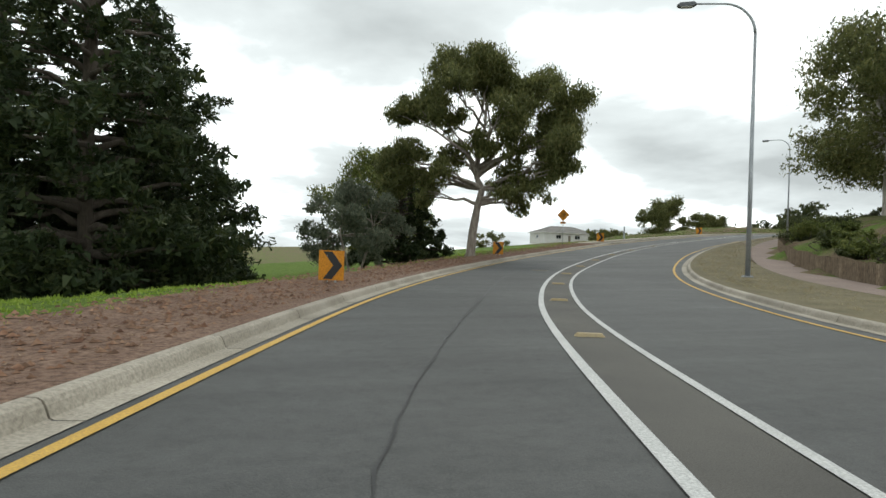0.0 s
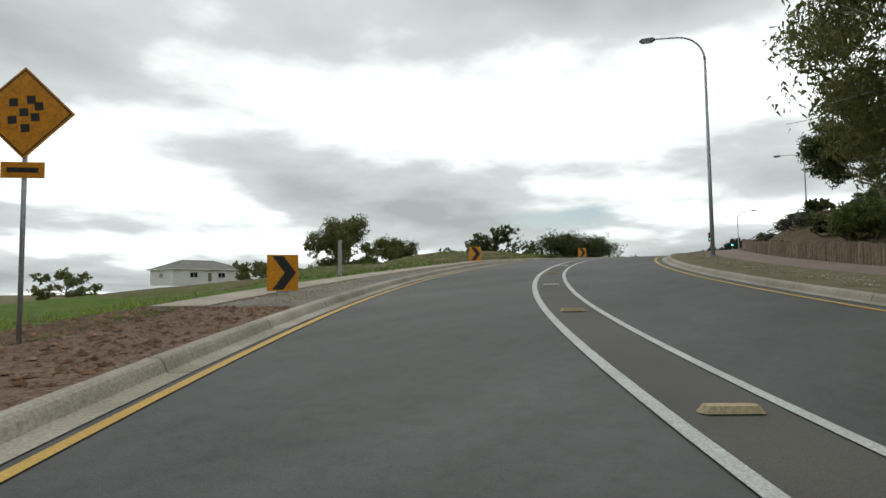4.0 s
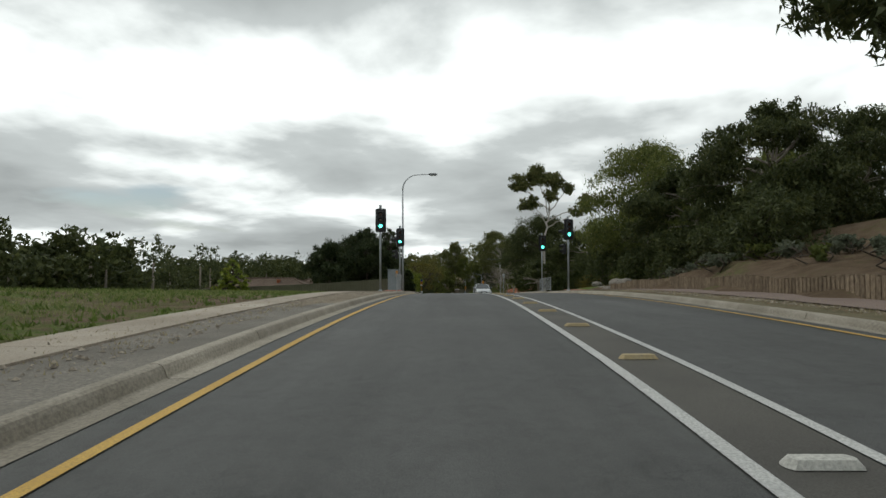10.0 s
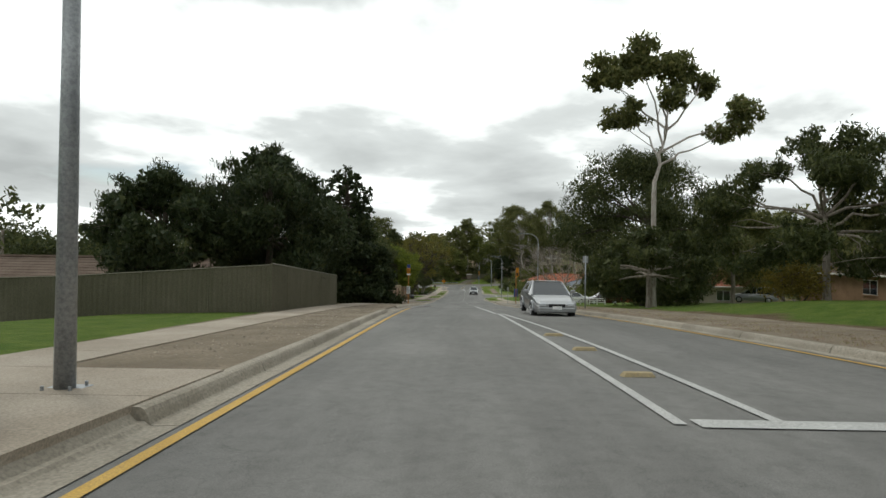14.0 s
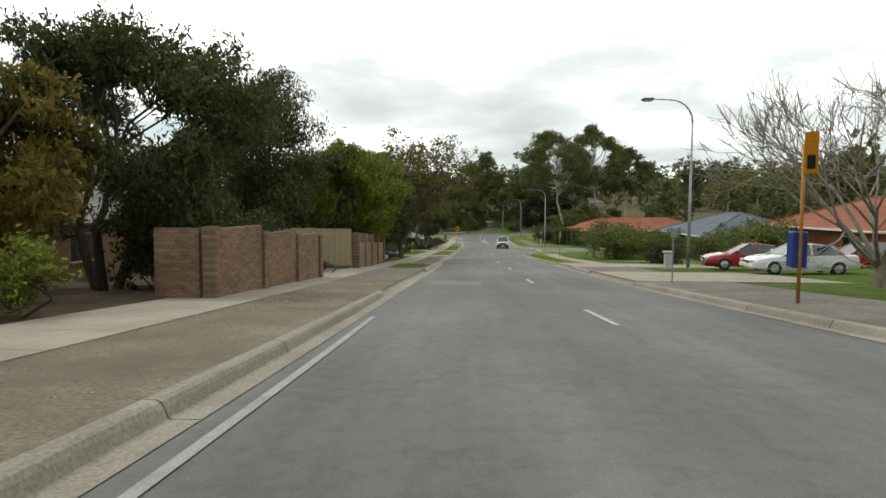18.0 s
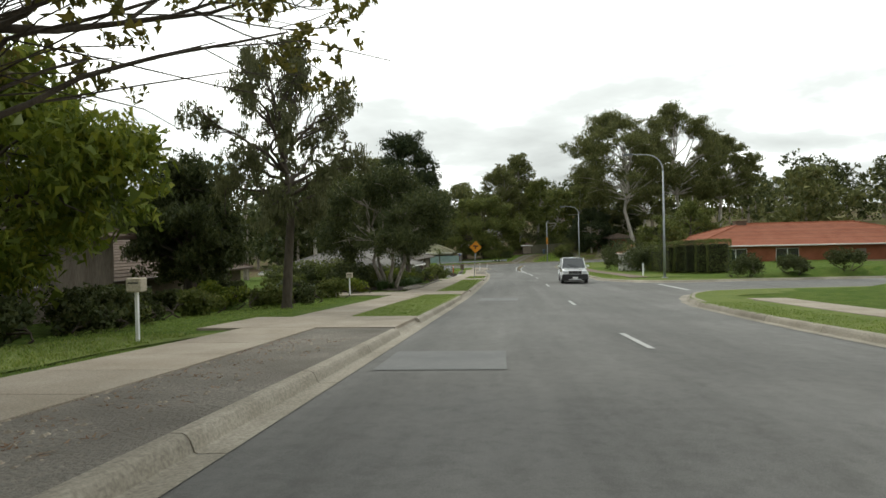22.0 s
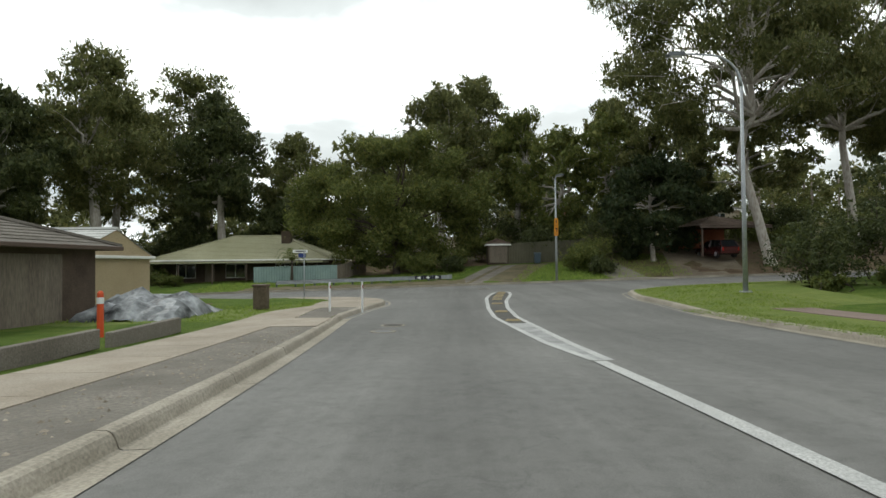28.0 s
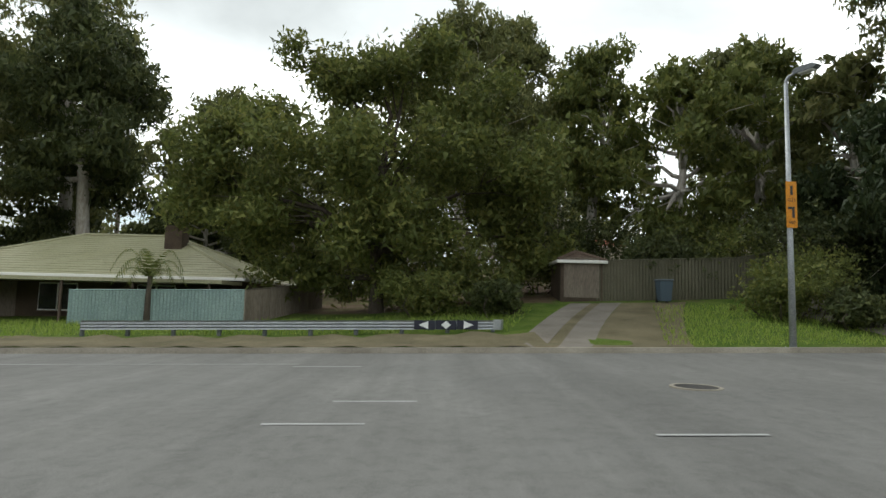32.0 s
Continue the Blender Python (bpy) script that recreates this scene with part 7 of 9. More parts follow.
def car(m, label, paint, kind="sedan", name="car", lit=None):
    """Nose towards +y."""
    root = thing(name, m, label, "car" if kind != "ute" else "pickup")
    if kind == "ute":
        L, W, belt, roof, wr = 5.1, .91, 1.08, 1.76, .37
        st_ = [(-2.5, .84, .55, 1.02), (-2.42, .89, .42, 1.08), (-1.2, .91, .38, 1.1), (.6, .91, .36, 1.1), (1.05, .91, .36, 1.1), (1.8, .9, .36, 1.06), (2.3, .87, .38, 1.0), (2.48, .8, .45, .9)]
        cab = [(-2.38, .80, 1.06), (-2.25, .72, 1.72), (-1.0, .72, 1.75), (.2, .71, 1.76), (.55, .72, 1.74), (1.12, .8, 1.09)]
        wheels = (-1.55, 1.55)
    elif kind == "hatch":
        L, W, belt, roof, wr = 4.0, .84, .9, 1.45, .3
        st_ = [(-2.0, .74, .4, .86), (-1.93, .8, .3, .92), (-1.2, .84, .22, .94), (.5, .84, .22, .92), (1.0, .83, .22, .88), (1.6, .8, .24, .78), (1.95, .72, .3, .66)]
        cab = [(-1.92, .70, .9), (-1.55, .6, 1.4), (-.6, .6, 1.45), (.2, .6, 1.43), (1.05, .72, .88)]
        wheels = (-1.25, 1.25)
    else:
        L, W, belt, roof, wr = 4.7, .88, .92, 1.43, .32
        st_ = [(-2.35, .76, .45, .88), (-2.25, .83, .34, .96), (-1.4, .87, .24, .98), (-.3, .88, .22, .95), (.9, .88, .22, .92), (1.6, .86, .23, .84), (2.1, .82, .27, .74), (2.35, .72, .34, .62)]
        cab = [(-1.75, .74, .95), (-1.15, .62, 1.36), (-.5, .62, 1.43), (.15, .62, 1.42), (1.05, .76, .9)]
        wheels = (-1.4, 1.4)
    body = part("body", loft(B(), [body_ring(*q) for q in st_]), paint, root, smooth=False)
    # glasshouse: dark glass with painted roof and pillars
    z0 = belt - .04
    vs, fs, n = [], [], len(cab)
    for y, w, z in cab:
        vs += [(-W + .05, y, z0), (-w, y, z), (w, y, z), (W - .05, y, z0)]
    for i in range(n - 1):
        fs += [(i * 4 + k, i * 4 + k + 1, i * 4 + k + 5, i * 4 + k + 4) for k in range(3)]
    part("glasshouse", B().add(vs, [f[::-1] for f in fs]), GLASSM, root, "dark tinted windows")
    rb = B()
    inner = cab[1:-1]
    rv = []
    for y, w, z in inner:
        rv += [(-w - .015, y, z - .03), (-w + .06, y, z + .02), (w - .06, y, z + .02), (w + .015, y, z - .03)]
    part("roof", rb.add(rv, [(i * 4 + k, i * 4 + k + 1, i * 4 + k + 5, i * 4 + k + 4)[::-1] for i in range(len(inner) - 1) for k in range(3)]), paint, root)
    for sg in (-1, 1):
        for i, (a, c) in enumerate(((cab[0], cab[1]), (cab[-1], cab[-2]))):
            part("pillar", B().tube([(sg * (W - .07), a[0], z0 + .02), (sg * (c[1] + .005), c[0], c[2] - .01)], .04, 6), paint, root)
        ym = -.25 if kind != "ute" else -.35
        wz = np.interp(ym, [q[0] for q in cab], [q[1] for q in cab]), np.interp(ym, [q[0] for q in cab], [q[2] for q in cab])
        part("pillar", B().tube([(sg * (W - .06), ym, z0 + .02), (sg * (wz[0] + .005), ym, wz[1] - .01)], .045, 6), paint, root)
        if kind == "ute":
            part("pillar", B().tube([(sg * (W - .06), -1.15, z0 + .02), (sg * .725, -1.15, 1.74)], .07, 6), paint, root)
        part("mirror", B().box((sg * (W + .1), .75 if kind != "ute" else .72, belt + .12), (.2, .1, .14), .03), paint, root)
        for y in wheels:
            wh = part("wheel", B().lathe([(wr * .62, -.02), (wr * .97, -.0), (wr, .05), (wr, .16), (wr * .97, .2), (wr * .62, .2)], 20, pose(sg * (W - .1) - .09, y, wr, 0, 90)), RUBBER, root)
            x = sg * (W - .1) + (.115 if sg > 0 else -.115)
            part("rim", B().lathe([(wr * .62, 0), (wr * .55, .01), (.05, .03)], 12, pose(x, y, wr, 0, 90 * sg)), ALLOY, wh)
            for k in range(5):
                a = 6.283 * k / 5
                part("spoke", B().tube([(x + sg * .02, y, wr), (x + sg * .015, y + wr * .58 * math.cos(a), wr + wr * .58 * math.sin(a))], .028, 4), ALLOY, wh)
            arch = [(sg * (W + .004), y + (wr + .05) * math.cos(a), wr + (wr + .05) * math.sin(a)) for a in np.linspace(0, math.pi, 10)]
            part("wheel_arch", B().tube(arch, .055 if kind == "ute" else .035, 6), paint, root)
        f = st_[-1]
        part("headlight", B().box((sg * (f[1] - .16), f[0] - .06, f[3] - .02), (.3, .16, .15), .04), LAMPGLASS, root)
        part("tail_light", B().box((sg * (st_[0][1] - .08), st_[0][0] + .02, st_[0][3] - .16), (.13, .1, .28), .02), TAILRED, root)
        for y in (.35, -.6):
            part("door_handle", B().box((sg * (W + .008), y, belt - .12), (.03, .16, .03), .008), paint, root)
    f = st_[-1]
    part("grille", B().box((0, f[0] + .005, f[3] - .05), (f[1] * (1.1 if kind == "ute" else .9), .04, .2 if kind == "ute" else .13), .015), BLACKPL, root)
    if kind == "ute":
        for x in (-.2, 0, .2):
            part("grille_bar", B().box((x, f[0] + .028, f[3] - .05), (.035, .02, .16), .005), CHROME, root)
        part("bumper", B().box((0, 2.5, .52), (1.76, .24, .4), .07), BLACKPL, root, "black front bumper")
        part("skid_plate", B().box((0, 2.56, .36), (.9, .14, .08), .02), ALLOY, root)
        cy = [(-2.43, .82, 1.05), (-2.29, .735, 1.725), (-1.12, .735, 1.768)]
        cv = [q for y, w, z in cy for q in ((-W + .035, y, z0), (-w, y, z - .05), (-w + .08, y, z + .01), (w - .08, y, z + .01), (w, y, z - .05), (W - .035, y, z0))]
        canopy = part("canopy", B().add(cv, [(i * 6 + k, i * 6 + k + 6, i * 6 + k + 7, i * 6 + k + 1) for i in range(2) for k in range(5)] + [(12, 13, 14, 15, 16, 17)]), paint, root)
        for sg in (-1, 1):
            xs = lambda z: sg * (W - .02 + (.748 - W + .02) * (z - z0) / (1.7 - z0))
            part("window", B().add([(xs(z), y, z) for y, z in ((-2.2, 1.22), (-2.14, 1.5), (-2.05, 1.56), (-1.32, 1.58), (-1.27, 1.53), (-1.27, 1.2))], [(0, 1, 2, 3, 4, 5)]), GLASSM, canopy, "dark tinted canopy window")
            part("roof_rail", B().tube([(sg * .725, -1.1, 1.72), (sg * .72, .2, 1.73), (sg * .73, .52, 1.71)], .055, 6), paint, root)
            part("belt_moulding", B().tube([(sg * (W - .04), -1.15, 1.1), (sg * (W - .04), 1.0, 1.1)], .045, 6), paint, root)
            part("side_step", B().box((sg * (W - .02), 0, .37), (.16, 1.9, .07), .02), BLACKPL, root, "black side step")
            for y in (-1.12, -.3, .82):
                part("door_seam", B().tube([(sg * (W + .001), y, .5), (sg * (W + .001), y, .78), (sg * (W - .045), y, 1.07)], .006, 4), BLACKPL, root)
            part("wiper", B().tube([(sg * .12 - .25, 1.12, 1.12), (sg * .12 + .3, .92, 1.33)], .012, 4), BLACKPL, root)
        part("bonnet_bulge", B().box((0, 1.75, 1.045), (.9, 1.05, .09), .04), paint, root)
        part("canopy_rib", B().tube([(-.73, -1.2, 1.7), (0, -1.2, 1.78), (.73, -1.2, 1.7)], .02, 5), paint, root)
    else:
        part("bumper", B().box((0, f[0] - .04, .4), (f[1] * 2 + .06, .16, .2), .05), paint, root)
    part("number_plate", B().box((0, (2.62 if kind == "ute" else f[0] + .05), .48), (.37, .012, .13), .004), SIGNWHT, root, "white number plate with dark bar")
    part("rear_bumper", B().box((0, st_[0][0] + .02, .45), (W * 1.7, .16, .2), .05), paint if kind != "ute" else CHROME, root)
    part("underbody", B().box((0, 0, .3), (W * 1.6, L * .8, .12), .02), BLACKPL, root)
    return root


LAMPGLASS = plain("headlamp_glass", (.55, .57, .6), .08, spec=.8, coat=.8)
TAILRED = plain("tail_lamp_red", (.35, .012, .01), .15, coat=.6)
WHITECAR = plain("white_car_paint", (.72, .73, .74), .25, coat=.8)
SILVERCAR = plain("silver_car_paint", (.36, .37, .38), .3, metal=.6, coat=.8)
REDCAR = plain("red_car_paint", (.33, .012, .02), .25, coat=.9)
DARKCAR = plain("dark_blue_car_paint", (.012, .014, .024), .2, coat=.9)
MAROON = plain("maroon_car_paint", (.06, .012, .012), .25, coat=.6)
car(at(299.6, 4.75, .012, 178), "white dual-cab pickup with canopy on the far lane", WHITECAR, "ute", "pickup_truck")
car(at(181.4, 4.75, .01, 180), "silver sedan on the far lane", SILVERCAR)
car(at(251.1, -7.9, .2, -82), "dark blue sedan parked on a gravel driveway", DARKCAR)
car(at(237.8, 15.4, .2, 80), "dark red sedan parked on a driveway", REDCAR)
car(at(233.2, 15.6, .2, 88), "white sedan parked beside a red car", WHITECAR)
car(at(228.6, 18.8, .2, 95), "dark maroon hatchback parked on a driveway", MAROON, "hatch")
car(at(238.5, 22, .3, 90), "dark red car parked before a house", REDCAR, "hatch")
car(at(214, 30, .7, 60), "silver hatchback parked on the rise", SILVERCAR, "hatch")
p = J(22.6, 23.9)
car(gxy(p.x, p.y, JHEAD + 8), "dull red hatchback under the carport", MAROON, "hatch")


# ---------------------------------------------------------------- signs, posts and boxes along the street
def pole(b, h, r=.03, x=0, y=0, z=-.15):
    return b.tube([(x, y, z), (x, y, h)], r, 8)


ORANGEPOLE = surf("orange_pole_paint", (.48, .20, .03), (.56, .25, .05), 1, 20, .5, .05)
BLUESIGN = plain("blue_sign_sheet", (.02, .045, .22), .4)
root = thing("bus_stop_sign", at(205.3, -2.8, .14), "orange bus stop pole with route plates and timetable", "bus stop")
part("pole", pole(B(), 3.0, .035), ORANGEPOLE, root, smooth=True)
part("top_plate", B().box((0, -.045, 3.12), (.28, .02, .3), .006), BLUESIGN, root)
part("route_plate", B().box((0, -.045, 2.73), (.3, .02, .42), .006), SIGNYEL, root)
for z in (2.82, 2.68):
    part("bar", B().box((0, -.058, z), (.2, .003, .07)), SIGNBLK, root, "black pictogram")
part("name_plate", B().box((0, -.045, 2.45), (.34, .02, .1), .006), SIGNWHT, root)
part("timetable", B().box((0, -.045, 1.15), (.3, .03, .62), .008), SIGNWHT, root)
for k in range(6):
    part("bar", B().box((0, -.063, 1.38 - k * .08), (.22, .003, .025)), DARKSTEEL, root)
root = thing("bus_stop_sign", at(217.2, 7.35, .14), "yellow bus stop pole with a blue bin attached", "bus stop")
part("pole", pole(B(), 3.5, .04), ORANGEPOLE, root, smooth=True)
part("route_plate", B().box((.12, -.05, 3.3), (.3, .02, .9), .006), SIGNYEL, root)
part("bar", B().box((.12, -.063, 3.1), (.18, .003, .3)), SIGNBLK, root, "black pictogram")
part("bin", B().box((.0, .12, 1.2), (.34, .26, .8), .03), BLUESIGN, root, "dark blue litter bin")
root = thing("small_sign", at(225.0, 7.2, .14), "small sign on a thin grey post", "road sign")
part("pole", pole(B(), 1.9, .025), STEEL, root)
part("panel", B().box((0, -.03, 1.75), (.22, .01, .3), .003), ALU, root)
root = thing("stop_sign", at(268.3, 9.7, .15, 60), "back of a stop sign on a grey post", "road sign")
part("pole", pole(B(), 2.75, .03), STEEL, root, smooth=True)
oct_ = [(.38 * math.cos(radians(22.5 + 45 * k)), 2.4 + .38 * math.sin(radians(22.5 + 45 * k))) for k in range(8)]
part("panel_back", B().prism(oct_, -.045, -.035), ALU, root)
part("panel", B().prism(oct_, -.034, -.03), plain("red_sign_sheet", (.4, .01, .015), .4), root)
diamond(at(308.2, -2.95, .15), "tee", 2.75, .8, lean=4)


def masonry_post(m, h, w, label, mat, cap):
    root = thing("gate_pillar", m, label, "pillar")
    part("shaft", B().box((0, 0, h / 2), (w, w, h), .02), mat, root)
    part("base", B().box((0, 0, .08), (w + .1, w + .1, .2), .02), mat, root)
    part("cap", B().box((0, 0, h + .05), (w + .14, w + .14, .1), .025), cap, root)


masonry_post(at(237.4, 10.9, .18), .9, .36, "cream stone letterbox pillar with a moulded cap", PALECON, PALECON)
masonry_post(at(260.0, 12.4, .18), .95, .34, "tan brick letterbox pillar", BRICK, CREAMWALL)


def letterbox(m, label):
    root = thing("letterbox", m, label, "letterbox")
    part("post", B().box((0, 0, .45), (.06, .06, 1.0), .006), SIGNWHT, root)
    part("box", B().box((0, 0, 1.08), (.3, .22, .26), .02), CREAMWALL, root)
    part("slot", B().box((0, -.113, 1.12), (.2, .006, .025)), BLACKPL, root)


letterbox(at(265.5, -6.7, .15), "cream letterbox on a white post beside the lawn")
letterbox(at(285, -8.0, .1), "cream letterbox on a white post in a garden")
letterbox(at(326, -8.2, .16), "white letterbox at the forecourt")
root = thing("marker_post", at(307.8, 11.5, .2), "white wooden marker post on the lawn", "post")
part("post", B().box((0, 0, .45), (.12, .12, 1.1), .01), SIGNWHT, root)
root = thing("marker_post", at(71.6, -6.6, .05), "grey weathered post beside the path", "post")
part("post", B().box((0, 0, .6), (.12, .12, 1.7), .01), STEEL, root)
for x, y in ((281.16, 163.77), (281.54, 162.73)):
    root = thing("guide_post", pose(x, y, -4.4), "white plastic guide post with a reflector", "post", "guide posts on the corner")
    part("post", B().box((0, 0, .42), (.11, .03, 1.05), .01), SIGNWHT, root)
    part("reflector", B().box((0, 0, .78), (.06, .04, .12), .004), plain("red_reflector", (.3, .02, .02), .2), root)
root = thing("bollard", at(339.6, -7.3, .12), "orange plastic bollard with white bands", "bollard")
part("body", B().lathe([(.07, 0), (.065, .95), (.03, 1.0)], 12), plain("orange_plastic", (.6, .08, .02), .5), root)
part("band", B().lathe([(.073, .72), (.073, .86)], 12), SIGNWHT, root)
root = thing("letterbox_block", pose(281.7, 166.9, -4.45, 0, 0, JHEAD), "brown masonry letterbox block on the lawn", "letterbox")
part("block", B().box((0, 0, .4), (.5, .4, .85), .03), surf("brown_stone", (.1, .075, .05), (.15, .12, .085), 2, 15, .95, .6), root)
part("cap", B().box((0, 0, .85), (.56, .46, .08), .02), GUTTERB, root)
for s, e in ((327, 333), (333, 337), (337.4, 340.5)):
    solid("low_wall", B().box((0, 0, 0), (.14, e - s - .04, .34), .015), OLDCON, "low stained concrete edging wall", "wall", m=at((s + e) / 2, -6.0, .27))


def tarp(m, w, d, h, label, mat, seed):
    rng = np.random.RandomState(seed)
    b, n = B(), 16
    vs = []
    for i in range(n + 1):
        for j in range(n + 1):
            x, y = (i / n - .5) * w, (j / n - .5) * d
            e = max(0, 1 - (2 * x / w) ** 2) * max(0, 1 - (2 * y / d) ** 2)
            z = h * e ** .5 * (.75 + .35 * noise.noise((x * 1.3 + seed, y * 1.3, 0))) + .2 * h * noise.noise((x * 2.6, y * 2.6, seed)) + .09 * noise.noise((x * 6, y * 6, seed))
            vs.append((x, y, max(z, .01)))
    fs = [(i * (n + 1) + j, (i + 1) * (n + 1) + j, (i + 1) * (n + 1) + j + 1, i * (n + 1) + j + 1) for i in range(n) for j in range(n)]
    solid("tarpaulin", b.add(vs, fs), mat, label, "tarpaulin", m=m)


TARPB = surf("black_plastic_sheet", (.02, .021, .023), (.045, .047, .05), 1.5, 12, .3, .5, spec=.6, dist=.06)
TARPS = surf("silver_plastic_sheet", (.008, .009, .01), (.46, .48, .5), 1.5, 5, .5, .5, spec=.3, dist=.06)
tarp(at(333.5, -8.2, .1), 2.0, 5.5, .75, "heap covered with a black plastic tarpaulin", TARPB, 3)
tarp(at(346.5, -9.2, .1), 3.2, 4.2, 1.0, "heap under a silver and black tarpaulin", TARPS, 4)


# ---------------------------------------------------------------- beyond the junction
root = thing("guard_rail", Matrix(), "galvanised guard rail on posts beside the road", "guard rail")
ring = [(-.04, -.15), (0, -.1), (-.035, -.05), (0, 0), (-.035, .05), (0, .1), (-.04, .15)]
xs = np.linspace(-11.8, 1.7, 10)
for a, c in zip(xs[:-1], xs[1:]):
    vs = [J(20 + o, r, .62 + z) for r in (a, c) for o, z in ring]
    part("rail", B().add(vs, [(k, k + 1, 8 + k, 7 + k) for k in range(6)]), STEEL, root)
for r in xs:
    p = J(20.1, r)
    part("post", B().box((0, 0, 0), (.1, .12, 1.1), .008, Matrix.Translation(p + Vector((0, 0, .15)))), DARKSTEEL, root)
vs = [J(20 + o, 1.7 + q, .62 + z) for q, o in ((0, 0), (.25, .05), (.35, .25)) for z in (-.17, .17)]
part("end_terminal", B().add(vs, [(0, 2, 3, 1), (2, 4, 5, 3)]), STEEL, root)
for k, r in enumerate((-.55, .15, .85)):
    q = jat(19.93, r, .62)
    bd = part("hazard_board", B().box((0, 0, 0), (.68, .02, .3), .004, q), plain("navy_board", (.012, .014, .03), .4), root, "navy and white hazard marker board")
    sg = 1 if k else -1
    if k != 1:
        part("arrow", B().prism([(-.12 * sg, -.13), (.2 * sg, 0), (-.12 * sg, .13)], -.014, -.011, q), SIGNWHT, bd)
    else:
        part("arrow", B().prism([(-.16, 0), (0, -.13), (.16, 0), (0, .13)], -.014, -.011, q), SIGNWHT, bd)


def lane(name, pts, w, mat, label, h=.03):
    vs = []
    for i, (f, r) in enumerate(pts):
        for q in (-w / 2, w / 2):
            p = J(f, r + q)
            vs.append(Vector((p.x, p.y, gz(p.x, p.y) + h)))
    return solid(name, B().add(vs, [(2 * i, 2 * i + 1, 2 * i + 3, 2 * i + 2) for i in range(len(pts) - 1)]), mat, label, "driveway", "structure")


fr = [(16.6 + k, 2.9 + .3 * k + .008 * k * k) for k in range(0, 11)]
lane("driveway_strip", [(f, r - .62) for f, r in fr], .95, OLDCON, "concrete wheel strip of a rising driveway")
lane("driveway_strip", [(f, r + .72) for f, r in fr], .95, OLDCON, "concrete wheel strip of a rising driveway")
lane("dirt_driveway", [(f, r + .05) for f, r in fr], .44, LITTER, "bare dirt between the driveway strips", .02)
lane("dirt_driveway", [(f, r + 2.6) for f, r in fr], 2.8, LITTER, "bare dirt beside the driveway strips", .02)
lane("driveway_strip", [(16.6 + k, 15.3 - k * .1) for k in range(0, 10)], 2.6, OLDCON, "stained concrete driveway up to a carport")
lane("dirt_driveway", [(16.6 + k, 21 + k * .25) for k in range(0, 10)], 5.5, GRAVEL, "bare dirt driveway before the carport", .02)
vs = []
for k in range(35):
    for f in (16.55, 17.6, 18.7, 19.6 + .35 * math.sin(k * 1.3)):
        p = J(f, -14 + .5 * k)
        vs.append(Vector((p.x, p.y, max(gz(p.x, p.y) + .05, p.z + .14) + .03 * math.sin(k * 2.1 + f))))
solid("litter_bed", B().add(vs, [(4 * i + j, 4 * i + j + 1, 4 * i + j + 5, 4 * i + j + 4) for i in range(34) for j in range(3)]), LITTER, "brown leaf litter below the guard rail", "verge", "structure")


def jg(f, r):
    p = J(f, r)
    return Vector((p.x, p.y, gz(p.x, p.y)))


panel_fence("steel_fence", [jg(27.4, 7.0), jg(27.4, 9.9), jg(27.4, 13.2), jg(27.6, 19)], 1.85, GREENFENCE, "grey-green steel fence and gate across the driveway", rib=.14, pitch=2.1)
p = jg(28.6, 6.3)
house(pose(p.x, p.y, p.z, 0, 0, JHEAD), 1.9, 2.4, 1.65, .5, "small brown shed beside the driveway gate", TILEBROWN, DARKBRICK, over=.15, gable=False, cat="shed", name="garden_shed", windows=((0, 0, 1.6, 1.8, .01),))
panel_fence("steel_fence", [jg(24.5, -15), jg(23.5, -7.6)], 1.35, surf("turquoise_steel", (.24, .33, .32), (.3, .4, .38), 1, 20, .6, .1), "pale turquoise corrugated fence beside a house", rib=.14)
panel_fence("steel_fence", [jg(23.5, -7.6), jg(33, -6.5)], 1.35, TIMBER, "grey paling fence running back from the road", rib=.14)
p = jg(26.5, 9.7)
root = thing("wheelie_bin", pose(p.x, p.y, p.z, 0, 0, JHEAD), "blue-grey wheelie bin on the driveway", "bin")
BINBLUE = plain("bin_plastic", (.06, .09, .12), .5)
part("body", loft(B(), [[(-.22, -.24, .08), (.22, -.24, .08), (.22, .24, .08), (-.22, .24, .08)], [(-.28, -.33, .95), (.28, -.33, .95), (.28, .33, .95), (-.28, .33, .95)]]), BINBLUE, root)
part("lid", B().box((0, .0, 1.0), (.6, .72, .07), .03), plain("bin_lid", (.1, .13, .16), .5), root)
for x in (-.22, .22):
    part("wheel", B().lathe([(.1, -.03), (.1, .03)], 12, pose(x, .26, .1, 0, 90)), RUBBER, root)
# lamp pole with the yellow plate
p = jg(16.75, 9.65)
root = street_lamp(pose(p.x, p.y, p.z - .05, 0, 0, JHEAD + 115), 7.7, .35, label="slim street lamp carrying a yellow plate", group="")
plate = part("plate", B().box((0, -.11, 4.0), (.3, .02, 1.3), .006, pose(0, 0, 0, 0, 0, -115)), SIGNYEL, root, "yellow plate with black lettering and arrow")


def words(txt, size, m, mat, parent, name="lettering"):
    cu = bpy.data.curves.new(name, "FONT")
    cu.body, cu.size, cu.align_x, cu.align_y, cu.extrude = txt, size, "CENTER", "CENTER", .001
    ob = new(name, cu)
    dg = bpy.context.evaluated_depsgraph_get()
    me = bpy.data.meshes.new_from_object(ob.evaluated_get(dg))
    bpy.data.objects.remove(ob)
    me.materials.clear(); me.materials.append(mat)
    return part(name, me, mat, parent, at=m)


